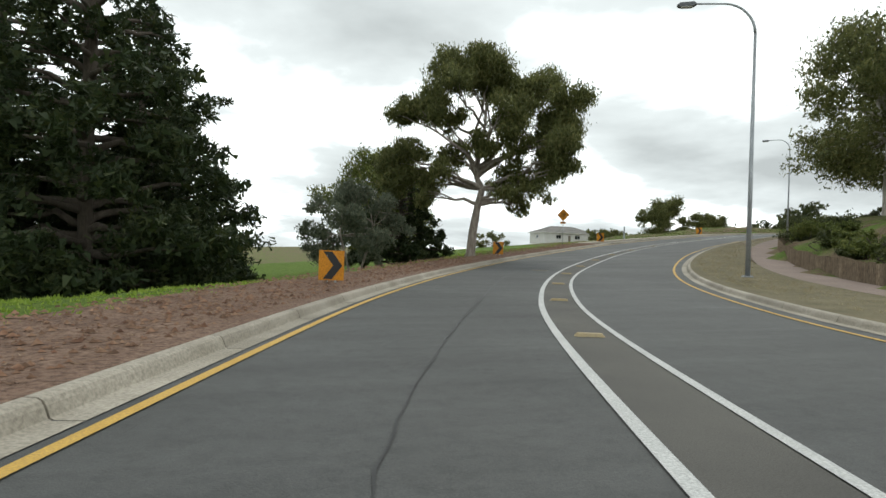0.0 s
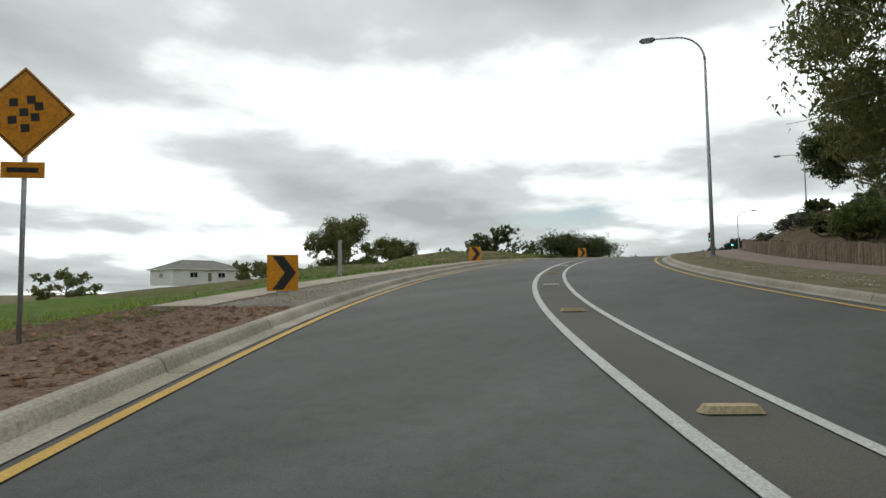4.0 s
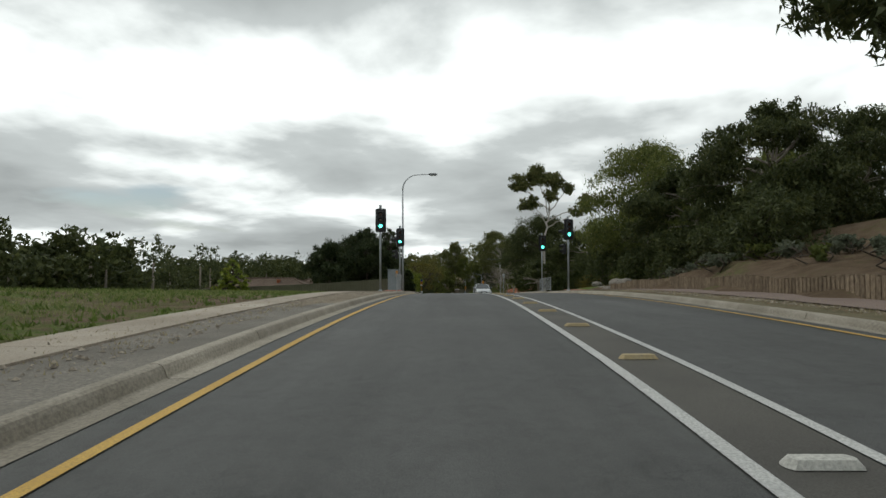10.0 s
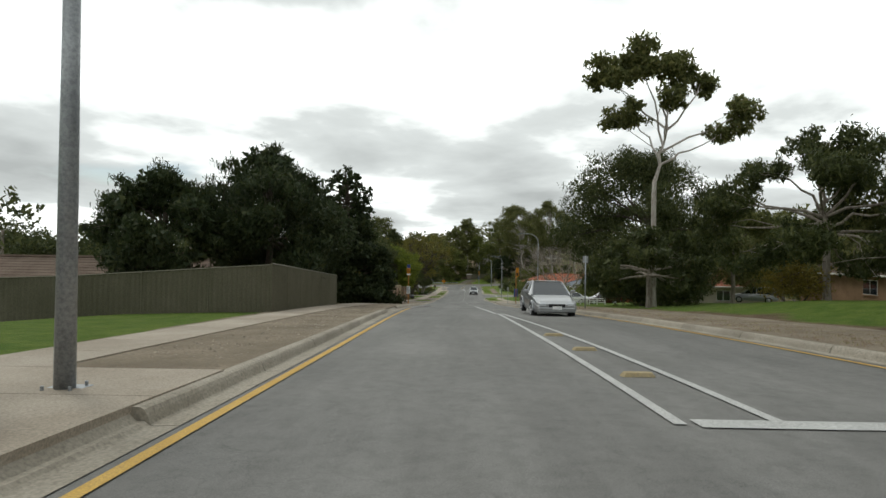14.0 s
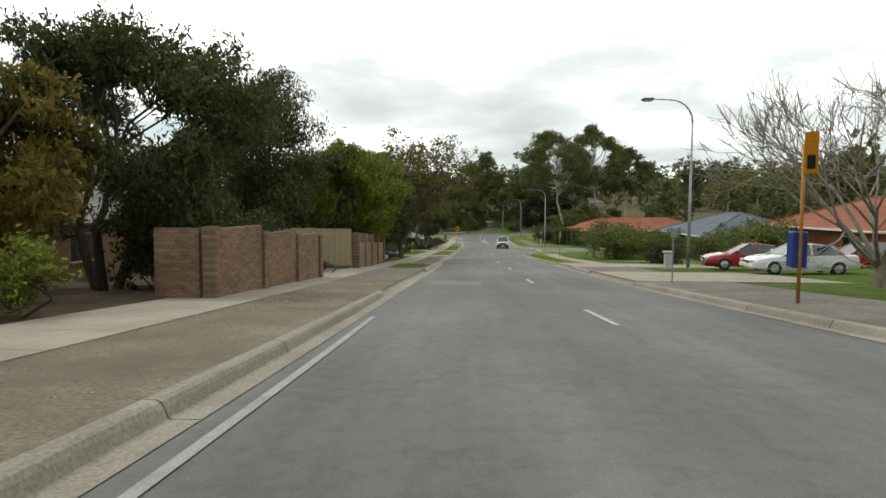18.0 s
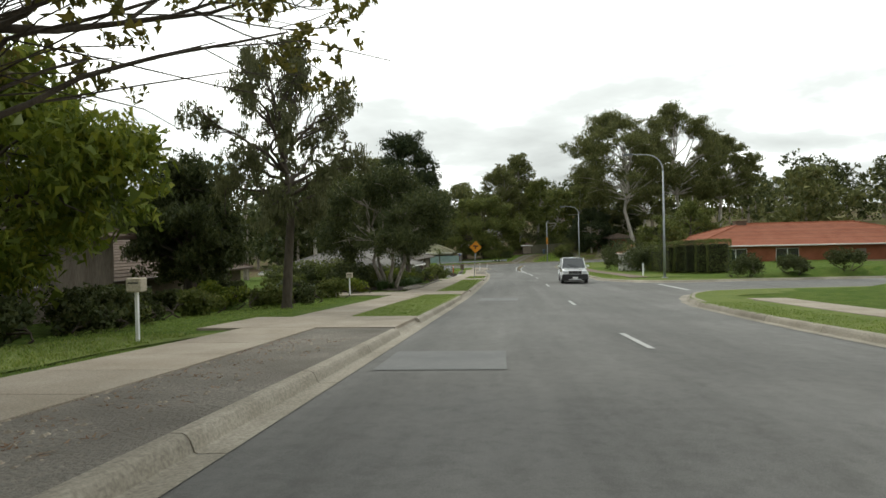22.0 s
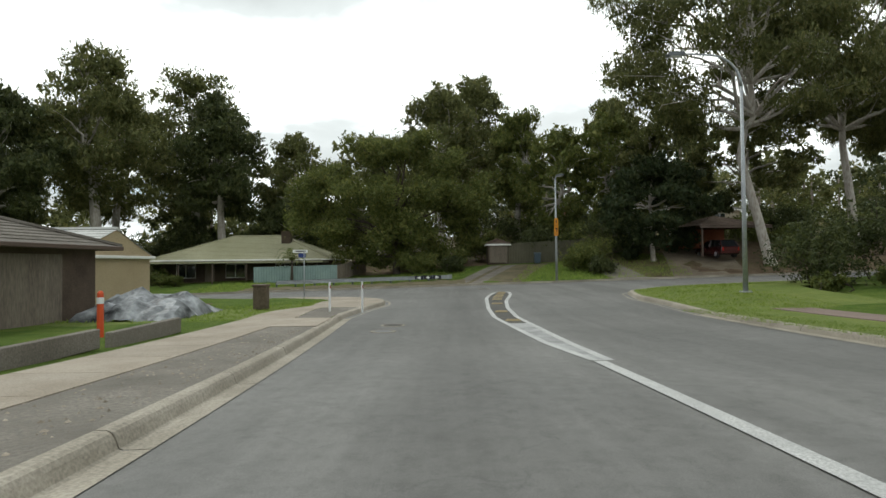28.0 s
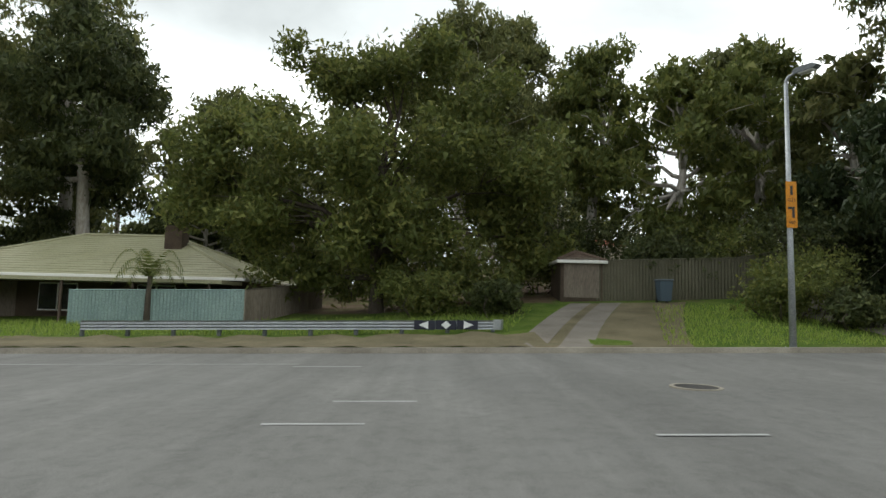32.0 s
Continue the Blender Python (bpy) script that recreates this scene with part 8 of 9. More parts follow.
fm = pose(0, 0, 0, 0, 0, -115) @ pose(0, -.124, 0, 90)
words("G21", .13, fm @ pose(0, 4.12, 0), SIGNBLK, plate)
words("600", .12, fm @ pose(0, 3.5, 0), SIGNBLK, plate)
q = pose(0, 0, 0, 0, 0, -115)
part("arrow", B().box((.04, -.123, 3.76), (.07, .003, .26), 0, q), SIGNBLK, plate)
part("arrow", B().box((-.02, -.123, 3.9), (.19, .003, .07), 0, q), SIGNBLK, plate)
part("arrow", B().box((0, -.123, 4.4), (.07, .003, .26), 0, q), SIGNBLK, plate)
# street name post
p = jg(4.9, -6.0)
root = thing("street_name_sign", pose(p.x, p.y, p.z + .1, 0, 0, JHEAD), "grey post with blue and white street name blades", "road sign")
part("pole", pole(B(), 2.75, .03), STEEL, root, smooth=True)
part("blade", B().box((-.2, 0, 2.7), (.8, .02, .16), .004, pose(0, 0, 0, 0, 0, 25)), SIGNWHT, root)
part("blade", B().box((-.12, 0, 2.48), (.4, .02, .22), .004, pose(0, 0, 0, 0, 0, -10)), BLUESIGN, root)
part("bar", B().box((-.2, -.013, 2.7), (.55, .004, .06), 0, pose(0, 0, 0, 0, 0, 25)), SIGNBLK, root)
# carport
p = jg(23.4, 24.0)
root = thing("carport", pose(p.x, p.y, p.z, 0, 0, JHEAD + 8), "open carport with a brown tiled roof", "carport")
rb, k, rows = hip_roof(5.6, 6, 2.35, 1.0, .3)
rf = part("roof", rb, TILEBROWN, root)
for q in rows:
    part("tile_course", q, TILEBROWN, rf)
part("beam", B().box((0, -3.2, 2.25), (6.1, .1, .2), .01), GUTTERB, root)
part("back_wall", B().box((0, 2.9, 1.1), (5.6, .2, 2.5)), REDBRICK, root)
for x in (-2.7, 2.7):
    part("post", B().box((x, -2.9, 1.1), (.12, .12, 2.4), .01), GUTTERB, root)
# palm before the green-roofed house
p = jg(24, -11.6)
root = thing("small_palm", pose(p.x, p.y, p.z), "small feathery palm before the fence", "palm")
part("trunk", B().tube([(0, 0, -.2), (0, 0, 1.0), (.05, 0, 1.9)], [.14, .11, .09], 8), DARKBARK, root)
for k in range(14):
    a, up = 6.283 * k / 14, .5 + .35 * (k % 3)
    pts = [Vector((math.cos(a) * 1.4 * t, math.sin(a) * 1.4 * t, 1.9 + up * math.sin(2.4 * t) * 1.1 - .7 * t * t)) for t in np.linspace(0, 1, 7)]
    b = B()
    sd2 = Vector((-math.sin(a), math.cos(a), 0))
    for i in range(6):
        for sg in (-1, 1):
            for j in range(3):
                q0 = pts[i].lerp(pts[i + 1], j / 3)
                b.add([q0, pts[i].lerp(pts[i + 1], j / 3 + .2), q0 + sd2 * sg * .32 * (1 - .1 * i) + Vector((0, 0, -.12)) + (pts[i + 1] - pts[i]) * .5], [(0, 1, 2)])
    part("frond", b, BUSHLEAF, root)

# ---------------------------------------------------------------- shrubs, hedges, gardens
rng = np.random.RandomState(8)
for k in range(50):
    s = 84 + k * 1.35
    d = float(table(WALLR, s)) + 1.0 + rng.rand() * 3.5
    if s < 152:
        bush("tussock", gat(s, d), "low grey-green strappy shrub on the bank", .55 + .4 * rng.rand(), 1.2 + .7 * rng.rand(), 200 + k, (GREYLEAF, BUSHLEAF, GREYLEAF)[k % 3], 900, .2, 4, "shrubs on the bank")
for k in range(16):
    s = 24 + k * 3.6
    bush("shrub", gat(s, float(table(WALLR, s)) + 1.2 + 2.2 * rng.rand()), "rounded green shrub above the log wall", 1.0 + .8 * rng.rand(), 2.4 + rng.rand(), 240 + k, (BUSHLEAF, DARKLEAF)[k % 2], 2600, .14, 6, "shrubs above the log wall")
for k in range(8):
    bush("hedge_plant", gat(203.2 + k * 1.4, -7.7), "clipped lime-green hedge plant beside the footpath", 1.75, 2.3, 300 + k, LIMELEAF, 3800, .1, 9, "lime hedge")
bush("shrub", gat(229.8, -6.6), "small dark red shrub at the wall's end", .8, .8, 310, REDLEAF, 900, .09, 4)
for s, d, h, w, leaf, lab in ((246, 13.5, 2.0, 2.4, DARKLEAF, "round clipped dark shrub beside the driveway"), (250, 15, 1.5, 3, DARKLEAF, "dark shrub behind a letterbox pillar"), (243, 16, 1.3, 3, DARKLEAF, "low dark shrub behind a lamp"), (263, 16.5, 2.8, 5, BUSHLEAF, "broad olive shrub beside the footpath"),
                              (318, 17, 1.9, 2.6, DARKLEAF, "clipped round shrub before a brick house"), (240, -11.5, 3, 4, DARKLEAF, "dark shrub behind the gate"), (248, -14, 3, 5, DARKLEAF, "dark shrub behind a parked car"), (131, -27, 1, 2, BUSHLEAF, "low weed clump on the grass"), (187, 19, 2.6, 4, YELLEAF, "yellow autumn shrub beside the grass"), (160, 14, 1.2, 2, BUSHLEAF, "low shrub beside boulders")):
    bush("shrub", gat(s, d), lab, h, w, int(s * 7 + d), leaf, 5200, .13, 9)


def clipped_plant(m, label, w, d, h, seed, leaf, group, count=3600, size=.1):
    """One plant of a clipped hedge: a near-black box as inner shade, under a flat-faced skin of leaves."""
    rng = np.random.RandomState(seed)
    root = thing("hedge_plant", m, label, "hedge", group)
    part("core", B().box((0, 0, h * .46), (w * .8, d * .72, h * .86), .1), HEDGESHADE, root)
    b = B()
    for _ in range(count):
        u, v, q = rng.rand() - .5, rng.rand(), rng.rand()
        if q < .28:
            p = Vector((u * w, (v - .5) * d, h))
        elif q < .82:
            p = Vector((u * w, d / 2 * (1 if rng.rand() < .5 else -1), v * h))
        else:
            p = Vector((w / 2 * (1 if u > 0 else -1), (rng.rand() - .5) * d, v * h))
        wob = .16 * noise.noise(p * 1.7 + Vector((seed, 0, 0))) + .05 * rng.randn()
        p.y += math.copysign(wob, p.y)
        p.z = max(.04, p.z + .1 * noise.noise(p * 2.3) + .05 * rng.randn() - .12 * (abs(p.y) > .4 * d and p.z > .9 * h))
        a, t = Vector(rng.randn(3)).normalized() * size, Vector(rng.randn(3)).normalized() * size * .45
        b.add([p - a * .5, p + t, p + a * .7], [(0, 1, 2)])
    part("foliage", b, leaf, root)


# near-black, so the shade between the leaves sits in the box colour
HEDGESHADE = surf("hedge_inner_shade", (.012, .014, .007), (.024, .026, .012), 3, 20, .95, .5)
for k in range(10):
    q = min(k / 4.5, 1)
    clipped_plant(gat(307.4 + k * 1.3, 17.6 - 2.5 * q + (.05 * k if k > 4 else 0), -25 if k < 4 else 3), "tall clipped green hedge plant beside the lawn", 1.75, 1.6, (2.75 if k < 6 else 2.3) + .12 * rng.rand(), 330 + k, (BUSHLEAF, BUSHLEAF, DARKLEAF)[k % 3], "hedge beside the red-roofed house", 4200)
for k in range(7):
    bush("shrub", gat(321 + k * 2.3, 14.6 + 1.5 * (k % 2)), "dense dark green shrub along the far footpath", 3.0 + 1.2 * rng.rand(), 3.8, 345 + k, (DARKLEAF, BUSHLEAF)[k % 2], 5200, .15, 9, "shrubs along the far footpath")
for k in range(26):
    s = 278 + k * 1.25
    if 287 < s < 294:
        continue
    d = -8.2 - 2.2 * rng.rand() + (1.2 if s > 294 else 0)
    bush("garden_plant", gat(s, d), "leafy garden plant in a front bed", .5 + .9 * rng.rand(), 1.1 + .8 * rng.rand(), 360 + k, (BUSHLEAF, DARKLEAF, GREYLEAF, LIMELEAF)[k % 4], 1500, .12, 5, "plants in the front gardens")
for k in range(9):
    bush("garden_plant", gat(262 + k * 1.8, -9.5 - rng.rand() * 3), "leafy garden plant beyond the lawn", .8 + .7 * rng.rand(), 1.6, 400 + k, (DARKLEAF, BUSHLEAF)[k % 2], 1800, .13, 5, "plants beyond the lawn")
bush("shrub", gat(307.8, -6.3), "round green shrub beside a driveway", 1.7, 2.2, 420, BUSHLEAF, 5200, .12, 9)
for f, r, h, w, leaf in ((22, 12.2, 2.2, 3, WATTLE), (20, 13.5, 1.6, 3, DARKLEAF), (26, 16.5, 4.5, 6, DARKLEAF), (23, 13.5, 3.0, 4, WATTLE), (25, -1, 2.2, 4, WATTLE), (24, 2.0, 1.8, 3, DARKLEAF), (26, -24, 1.6, 2.4, BUSHLEAF), (24, -22, 1.2, 2, BUSHLEAF), (-1.6, 17.8, .9, 2, BUSHLEAF), (-2, 20.5, 1.0, 2.2, BUSHLEAF)):
    p = J(f, r)
    bush("shrub", gxy(p.x, p.y), "wild dark shrub near the junction" if f > 0 else "low bright green shrub on the lawn", h, w, int(500 + f * 9 + r), leaf, 5600, .15, 9)


def boulder(m, r, seed):
    b = B().lathe([(r * math.sin(a) + .01, -r * .6 * math.cos(a)) for a in np.linspace(0.02, 3.12, 8)], 10)
    b.v = [tuple(Vector(v) * (1 + .28 * noise.noise(Vector(v) * (1.6 / r) + Vector((seed, 0, 0))))) for v in b.v]
    solid("boulder", b, ROCK, "rough grey boulder at the end of the log wall", "boulder", m=m, group="boulders by the wall")


for k in range(9):
    boulder(gat(153.8 + (k % 5) * .9, 11.2 + (k // 5) * .9 + .3 * rng.rand(), 40 * k, -.15), .36 + .2 * rng.rand(), k)
for k in range(14):
    boulder(gat(289.1 + k * .23, -5.72 + .035 * k - .25 * rng.rand(), 30 * k, -.1), .15 + .12 * rng.rand(), 30 + k)
# a bare tree and a tall narrow conifer
vase_tree("bare_tree", gat(223.5, 13.2), "leafless grey tree with many fine branches", 7.8, 10.5, 601, BARK, trunk=.15, fork=.12, mains=8, depth=5, up=.42)
pine(gat(222, 24), 9.5, 5.5, 602, "tall narrow conifer behind the houses", DARKLEAF, lai=1.8, full=.9)


# ---------------------------------------------------------------- woods farther off
def woods(name, spots, label, leaf, seed, per=680, size=.66):
    rng = np.random.RandomState(seed)
    bl = []
    for x, y, h in spots:
        z = gz(x, y)
        for k in range(7):
            a, q = rng.rand() * 6.28, h * .28 * rng.rand()
            rr = h * (.16 + .1 * rng.rand())
            bl.append((x + q * math.cos(a), y + q * math.sin(a), z + h * (.14 + .72 * k / 7), rr, rr, rr * .75))
    me = leaf_mesh(name, bl, per * len(spots), size, leaf, seed, .2, 1.7, .35)
    ob = new(name, me)
    tagged(ob, label, "woods", kind="stuff")
    wood = B()
    for x, y, h in spots:
        wood.tube([(x, y, gz(x, y) - .3), (x + .3, y, gz(x, y) + h * .6)], [h * .02, h * .01], 5, cap=False)
    tagged(new(name + "_trunks", data_of(wood, BARK, "trunks")), "bare trunks of distant eucalypts", "trunks", kind="stuff")


rw = np.random.RandomState(77)
A1, A2, A3, A4, A5 = [], [], [], [], []
for k in range(230):
    f, r = 52 + 190 * rw.rand() ** 1.4, -150 + 300 * rw.rand()
    p = J(f, r)
    (A1 if k % 2 else A2).append((p.x, p.y, 13 + 7 * rw.rand()))
for k in range(110):
    s, d = 170 + 190 * rw.rand(), 44 + 60 * rw.rand()
    p = P(s, d)
    A3.append((p.x, p.y, 9 + 6 * rw.rand() + (s - 170) * .02))
for k in range(170):
    s, d = 140 + 220 * rw.rand(), -46 - 120 * rw.rand() ** .8
    p = P(s, d)
    if p.x > 118:
        A4.append((p.x, p.y, 16 + 8 * rw.rand()))
for k in range(26):
    A5.append((-75 + 50 * rw.rand(), 62 + 55 * rw.rand(), 4.5 + 3 * rw.rand()))
for k in range(16):
    A3.append((60 + 60 * rw.rand(), 20 + 30 * rw.rand(), 9 + 5 * rw.rand()))
A6 = []
for k in range(48):
    p = P(158 + 60 * rw.rand(), -44 - 50 * rw.rand())
    A6.append((p.x, p.y, 11 + 6 * rw.rand()))
A7 = []
for k in range(46):
    x, y = 196 + 34 * k / 45 + 8 * rw.randn(), 278 - 96 * k / 45 + 5 * rw.randn()
    A7.append((x, y, 12.5 + 2.5 * rw.rand() - gz(x, y)))
for k in range(16):
    p = P(380 + 14 * rw.rand(), -42 - 2.2 * k)
    A7.append((p.x, p.y, 15 + 4 * rw.rand()))
woods("far_woods", A7, "unbroken line of tall trees behind the hollow", DARKLEAF, 707, 1700, .6)
woods("far_woods", A6, "dense trees along the hollow behind the fence", DARKLEAF, 706, 2400, .62)
woods("far_woods", A1, "distant olive eucalypt woods covering the hill", GUMLEAF, 701)
woods("far_woods", A2, "distant dark eucalypt woods covering the hill", DARKLEAF, 702)
woods("far_woods", A3, "eucalypts behind the houses and the bank", GUMLEAF, 703)
woods("far_woods", A5, "low trees across the grassy hollow", DARKLEAF, 705, 700, .5)
woods("far_woods", A4, "eucalypts in the low ground beyond the houses", DARKLEAF, 704, 1200, .56)


# ---------------------------------------------------------------- grass tufts, weeds and litter
def tufts(name, spans, count, label, mat, hgt=.09, seed=1, wide=.014, flat=False):
    """Thin blades scattered over strips given as (s0, s1, d0, d1, h)."""
    rng = np.random.RandomState(seed)
    area = np.array([(b_ - a_) * abs(d_ - c_) for a_, b_, c_, d_, _ in spans])
    b = B()
    for (a_, b_, c_, d_, h_), n in zip(spans, (count * area / area.sum()).astype(int)):
        for k in range(n // 5):
            s, d = a_ + (b_ - a_) * rng.rand(), c_ + (d_ - c_) * rng.rand()
            p = P(s, d, h_) if h_ is not None else GP(s, d)
            for j in range(5):
                o = Vector((rng.randn() * .05, rng.randn() * .05, 0))
                a = rng.rand() * 6.28
                w = Vector((math.cos(a), math.sin(a), 0)) * wide
                t = Vector((rng.randn() * .5, rng.randn() * .5, .15 if flat else 1)) * hgt * (.5 + .8 * rng.rand())
                b.add([p + o - w, p + o + w, p + o + t], [(0, 1, 2)])
    ob = new(name, data_of(b, mat, name))
    return tagged(ob, label, "grass" if not flat else "litter", kind="stuff")


tufts("grass", [(236.5, 243.5, -2.5, -4.3, .155), (271.6, 284.6, -2.4, -4.3, .155), (287.6, 303.9, -2.2, -3.6, .155), (306.6, 314.6, -2.1, -3.7, .155), (266, 287, -6.8, -9.5, .14), (255, 264, -6, -9, .14), (304, 346, 7.9, 9.6, .155), (250, 277, 6.8, 8.4, .15)], 70000, "short green grass on the street verges", leafy("lawn_blades", (.12, .2, .035), (.19, .26, .055), (.29, .33, .1), .5), .035, 1, .008)
tufts("weeds", [(62, 128, -7.6, -13, None), (20, 62, -6.8, -11, None), (129, 150, -7.8, -14, None)], 26000, "long weedy grass on the mound", leafy("weed_blades", (.12, .15, .045), (.2, .23, .08), (.34, .31, .15), .5), .14, 2, .012)
tufts("dry_grass", [(8, 60, 8.2, 11.2, .2), (62, 140, 7.6, 9.2, .2), (60, 128, -3.5, -5.3, .14), (165, 200, 7.4, 10.5, .17), (20, 60, 8.2, 11, .2)], 22000, "dry straw-coloured grass on the verges", leafy("dry_blades", (.25, .21, .12), (.34, .29, .17), (.44, .38, .25), .5), .05, 3, .008)
tufts("leaf_litter", [(-2, 60, -3.3, -6.4, .145), (253, 266, -2.8, -4.3, .152), (165, 200, 7.2, 10.2, .17), (62, 140, 7.4, 9.5, .2), (86, 150, 11.6, 16.5, None)], 44000, "dry bark strips and fallen leaves", leafy("fallen_leaves", (.10, .05, .03), (.2, .12, .07), (.34, .25, .17)), .09, 4, .016, True)
p = J(22, -2)
rng = np.random.RandomState(14)
b = B()
for k in range(17000):
    f, r = 17.4 + 8 * rng.rand() ** 1.1, -18 + 38 * rng.rand()
    if (f < 20.2 and -13.5 < r < 3) or 1 < r - (f - 16) * .3 < 6:
        continue
    p = J(f, r)
    p.z = gz(p.x, p.y)
    a = rng.rand() * 6.28
    w = Vector((math.cos(a), math.sin(a), 0)) * .016
    b.add([p - w, p + w, p + Vector((rng.randn() * .07, rng.randn() * .07, .16 * (.5 + rng.rand())))], [(0, 1, 2)])
tagged(new("weeds", data_of(b, leafy("bank_blades", (.17, .27, .035), (.27, .36, .07), (.4, .44, .13), .5), "weeds")), "long bright grass beyond the guard rail", "grass", kind="stuff")


# undergrowth below the big trees of the far verge, and two lengths of white rail fence
for k in range(9):
    s, d = 199 + 2.1 * k, 16.5 + 1.6 * (k % 3)
    bush("shrub", gat(s, d), "dark ivy-covered shrub under roadside trees", 3.2 + 1.6 * rng.rand(), 4.4, 640 + k, DARKLEAF, 5200, .17, 10, "undergrowth beside the lawn")
for k in range(8):
    s, d = 248 + 3.3 * k, 21 + 2.4 * (k % 3)
    bush("shrub", gat(s, d), "broad olive shrub in a far garden", 2.6 + 1.6 * rng.rand(), 5.0, 660 + k, (WATTLE, BUSHLEAF, DARKLEAF)[k % 3], 4200, .2, 9, "shrubs in the far gardens")
for k in range(6):
    bush("shrub", gat(222 + 2.2 * k, -9.2 - .7 * (k % 2)), "dark leafy shrub behind the brick wall", 2.6 + rng.rand(), 3.2, 680 + k, DARKLEAF, 3600, .15, 8, "shrubs behind the brick wall")
for k in range(10):
    bush("shrub", gat(263 + 2.4 * k, -11.2 - 1.2 * (k % 3)), "dense garden shrub before a house", .9 + .8 * rng.rand(), 2.4, 700 + k, (DARKLEAF, BUSHLEAF, LIMELEAF, DARKLEAF)[k % 4], 3600, .14, 8, "shrubs before the houses")


def rail_fence(p, q):
    root = thing("white_rail_fence", Matrix(), "short white timber rail fence on the lawn", "fence", "white rail fences")
    a, c = Vector(p), Vector(q)
    for t in (0, .5, 1):
        o = a.lerp(c, t)
        part("post", B().box((0, 0, .32), (.12, .12, .8), .01, Matrix.Translation(o)), WHITEWALL, root)
    for z in (.25, .45, .65):
        part("rail", B().tube([lift(a, z), lift(c, z)], .05, 4), WHITEWALL, root)


rail_fence(GP(224.2, 14.6), GP(222.6, 15.8))
rail_fence(GP(220.6, 15.6), GP(219.4, 17.0))

for s, d, h, w, leaf in ((261.5, 14, 3.6, 5, BUSHLEAF), (265, 14.6, 4.3, 5.5, WATTLE), (269, 14.8, 4.4, 5.5, DARKLEAF), (272.5, 17, 4.2, 5.5, WATTLE), (276, 19.5, 4, 5, BUSHLEAF)):
    bush("shrub", gat(s, d), "tall loose olive shrub beside the side street", h, w, int(s * 3), leaf, 4600, .2, 10, "tall shrubs beside the side street")
for k in range(9):
    bush("hedge_plant", gat(294.5 + 1.15 * k, -9.2 - .25 * (k % 2)), "dark green hedge plant before a grey-roofed house", 1.3 + .5 * rng.rand(), 1.8, 740 + k, (DARKLEAF, BUSHLEAF)[k % 2], 3000, .13, 7, "hedge before the grey-roofed house")


def stones(name, spans, count, label, mat, size, seed):
    """Small angular stones half sunk in the verges."""
    rng = np.random.RandomState(seed)
    b = B()
    for (a_, b_, c_, d_, h_) in spans:
        for k in range(int(count * (b_ - a_) / sum(q[1] - q[0] for q in spans))):
            s, d = a_ + (b_ - a_) * rng.rand(), c_ + (d_ - c_) * rng.rand()
            p, r = P(s, d, h_), size * (.4 + rng.rand() ** 2)
            e = [Vector((rng.uniform(.6, 1.2) * x, rng.uniform(.6, 1.2) * y, rng.uniform(.4, .8) * z)) * r + p for x, y, z in ((1, 0, 0), (0, 1, 0), (-1, 0, 0), (0, -1, 0), (0, 0, 1))]
            b.add(e, [(0, 1, 4), (1, 2, 4), (2, 3, 4), (3, 0, 4)])
    return tagged(new(name, data_of(b, mat, name)), label, "stones", kind="stuff")


STONE = surf("pale_rubble", (.24, .2, .155), (.42, .37, .3), 3, 25, .95, .5, spread=.3)
stones("verge_stones", [(60, 128, -3.6, -5.6, .145), (128, 149, -3.5, -5.4, .145), (62, 140, 7.8, 9.2, .19)], 12000, "pale angular stones strewn over the verge", STONE, .04, 21)
stones("verge_stones", [(163, 228, -2.8, -4.3, .152), (253, 266, -2.8, -4.3, .152), (326, 345, -2.9, -4.4, .155), (205, 246, 7.0, 9.4, .16)], 5000, "small pebbles and rubble in the dirt verge", STONE, .03, 22)
stones("bark_chips", [(-2, 60, -3.4, -6.5, .142)], 6000, "coarse reddish bark chips beside the kerb", surf("bark_chip", (.13, .06, .035), (.27, .17, .11), 4, 20, .95, .4, spread=.35), .06, 23)

for k in range(7):
    bush("garden_plant", gat(299.6 + .85 * k, -6.6 - .9 * (k % 2)), "bright leafy plant in a bed beside the footpath", .7 + .4 * rng.rand(), 1.3, 760 + k, (BUSHLEAF, LIMELEAF, DARKLEAF)[k % 3], 2600, .1, 6, "plants in the footpath bed")

# dense shrubs on the near corner of the junction and along the foot of the far bank
for f, r, h, w, leaf in ((.8, 18.6, 3.7, 4.4, DARKLEAF), (1.4, 22, 4.5, 5, DARKLEAF), (-.5, 25.5, 4.6, 5.4, BUSHLEAF), (.5, 30, 4.8, 6, DARKLEAF), (-1, 35, 4.6, 6, BUSHLEAF), (-7, 30, 4.2, 6, DARKLEAF)):
    p = J(f, r)
    bush("shrub", gxy(p.x, p.y), "dense green shrub on the grass inside the bend", h, w, int(900 + r * 3), leaf, 7000, .16, 12, "dense shrubs inside the bend")
for f, r, h, w, leaf in ((28, 28.5, 3.2, 5, BUSHLEAF), (29.5, 33, 3.6, 6, DARKLEAF), (27, 38, 3.4, 6, WATTLE), (30, 43, 3.8, 6, DARKLEAF), (31, 24, 3.4, 5, DARKLEAF), (26, 32, 2.2, 4, BUSHLEAF), (34, 38, 4, 7, BUSHLEAF)):
    p = J(f, r)
    bush("shrub", gxy(p.x, p.y), "wild shrub at the foot of the wooded bank", h, w, int(950 + r * 3), leaf, 4600, .2, 10, "shrubs on the wooded bank")
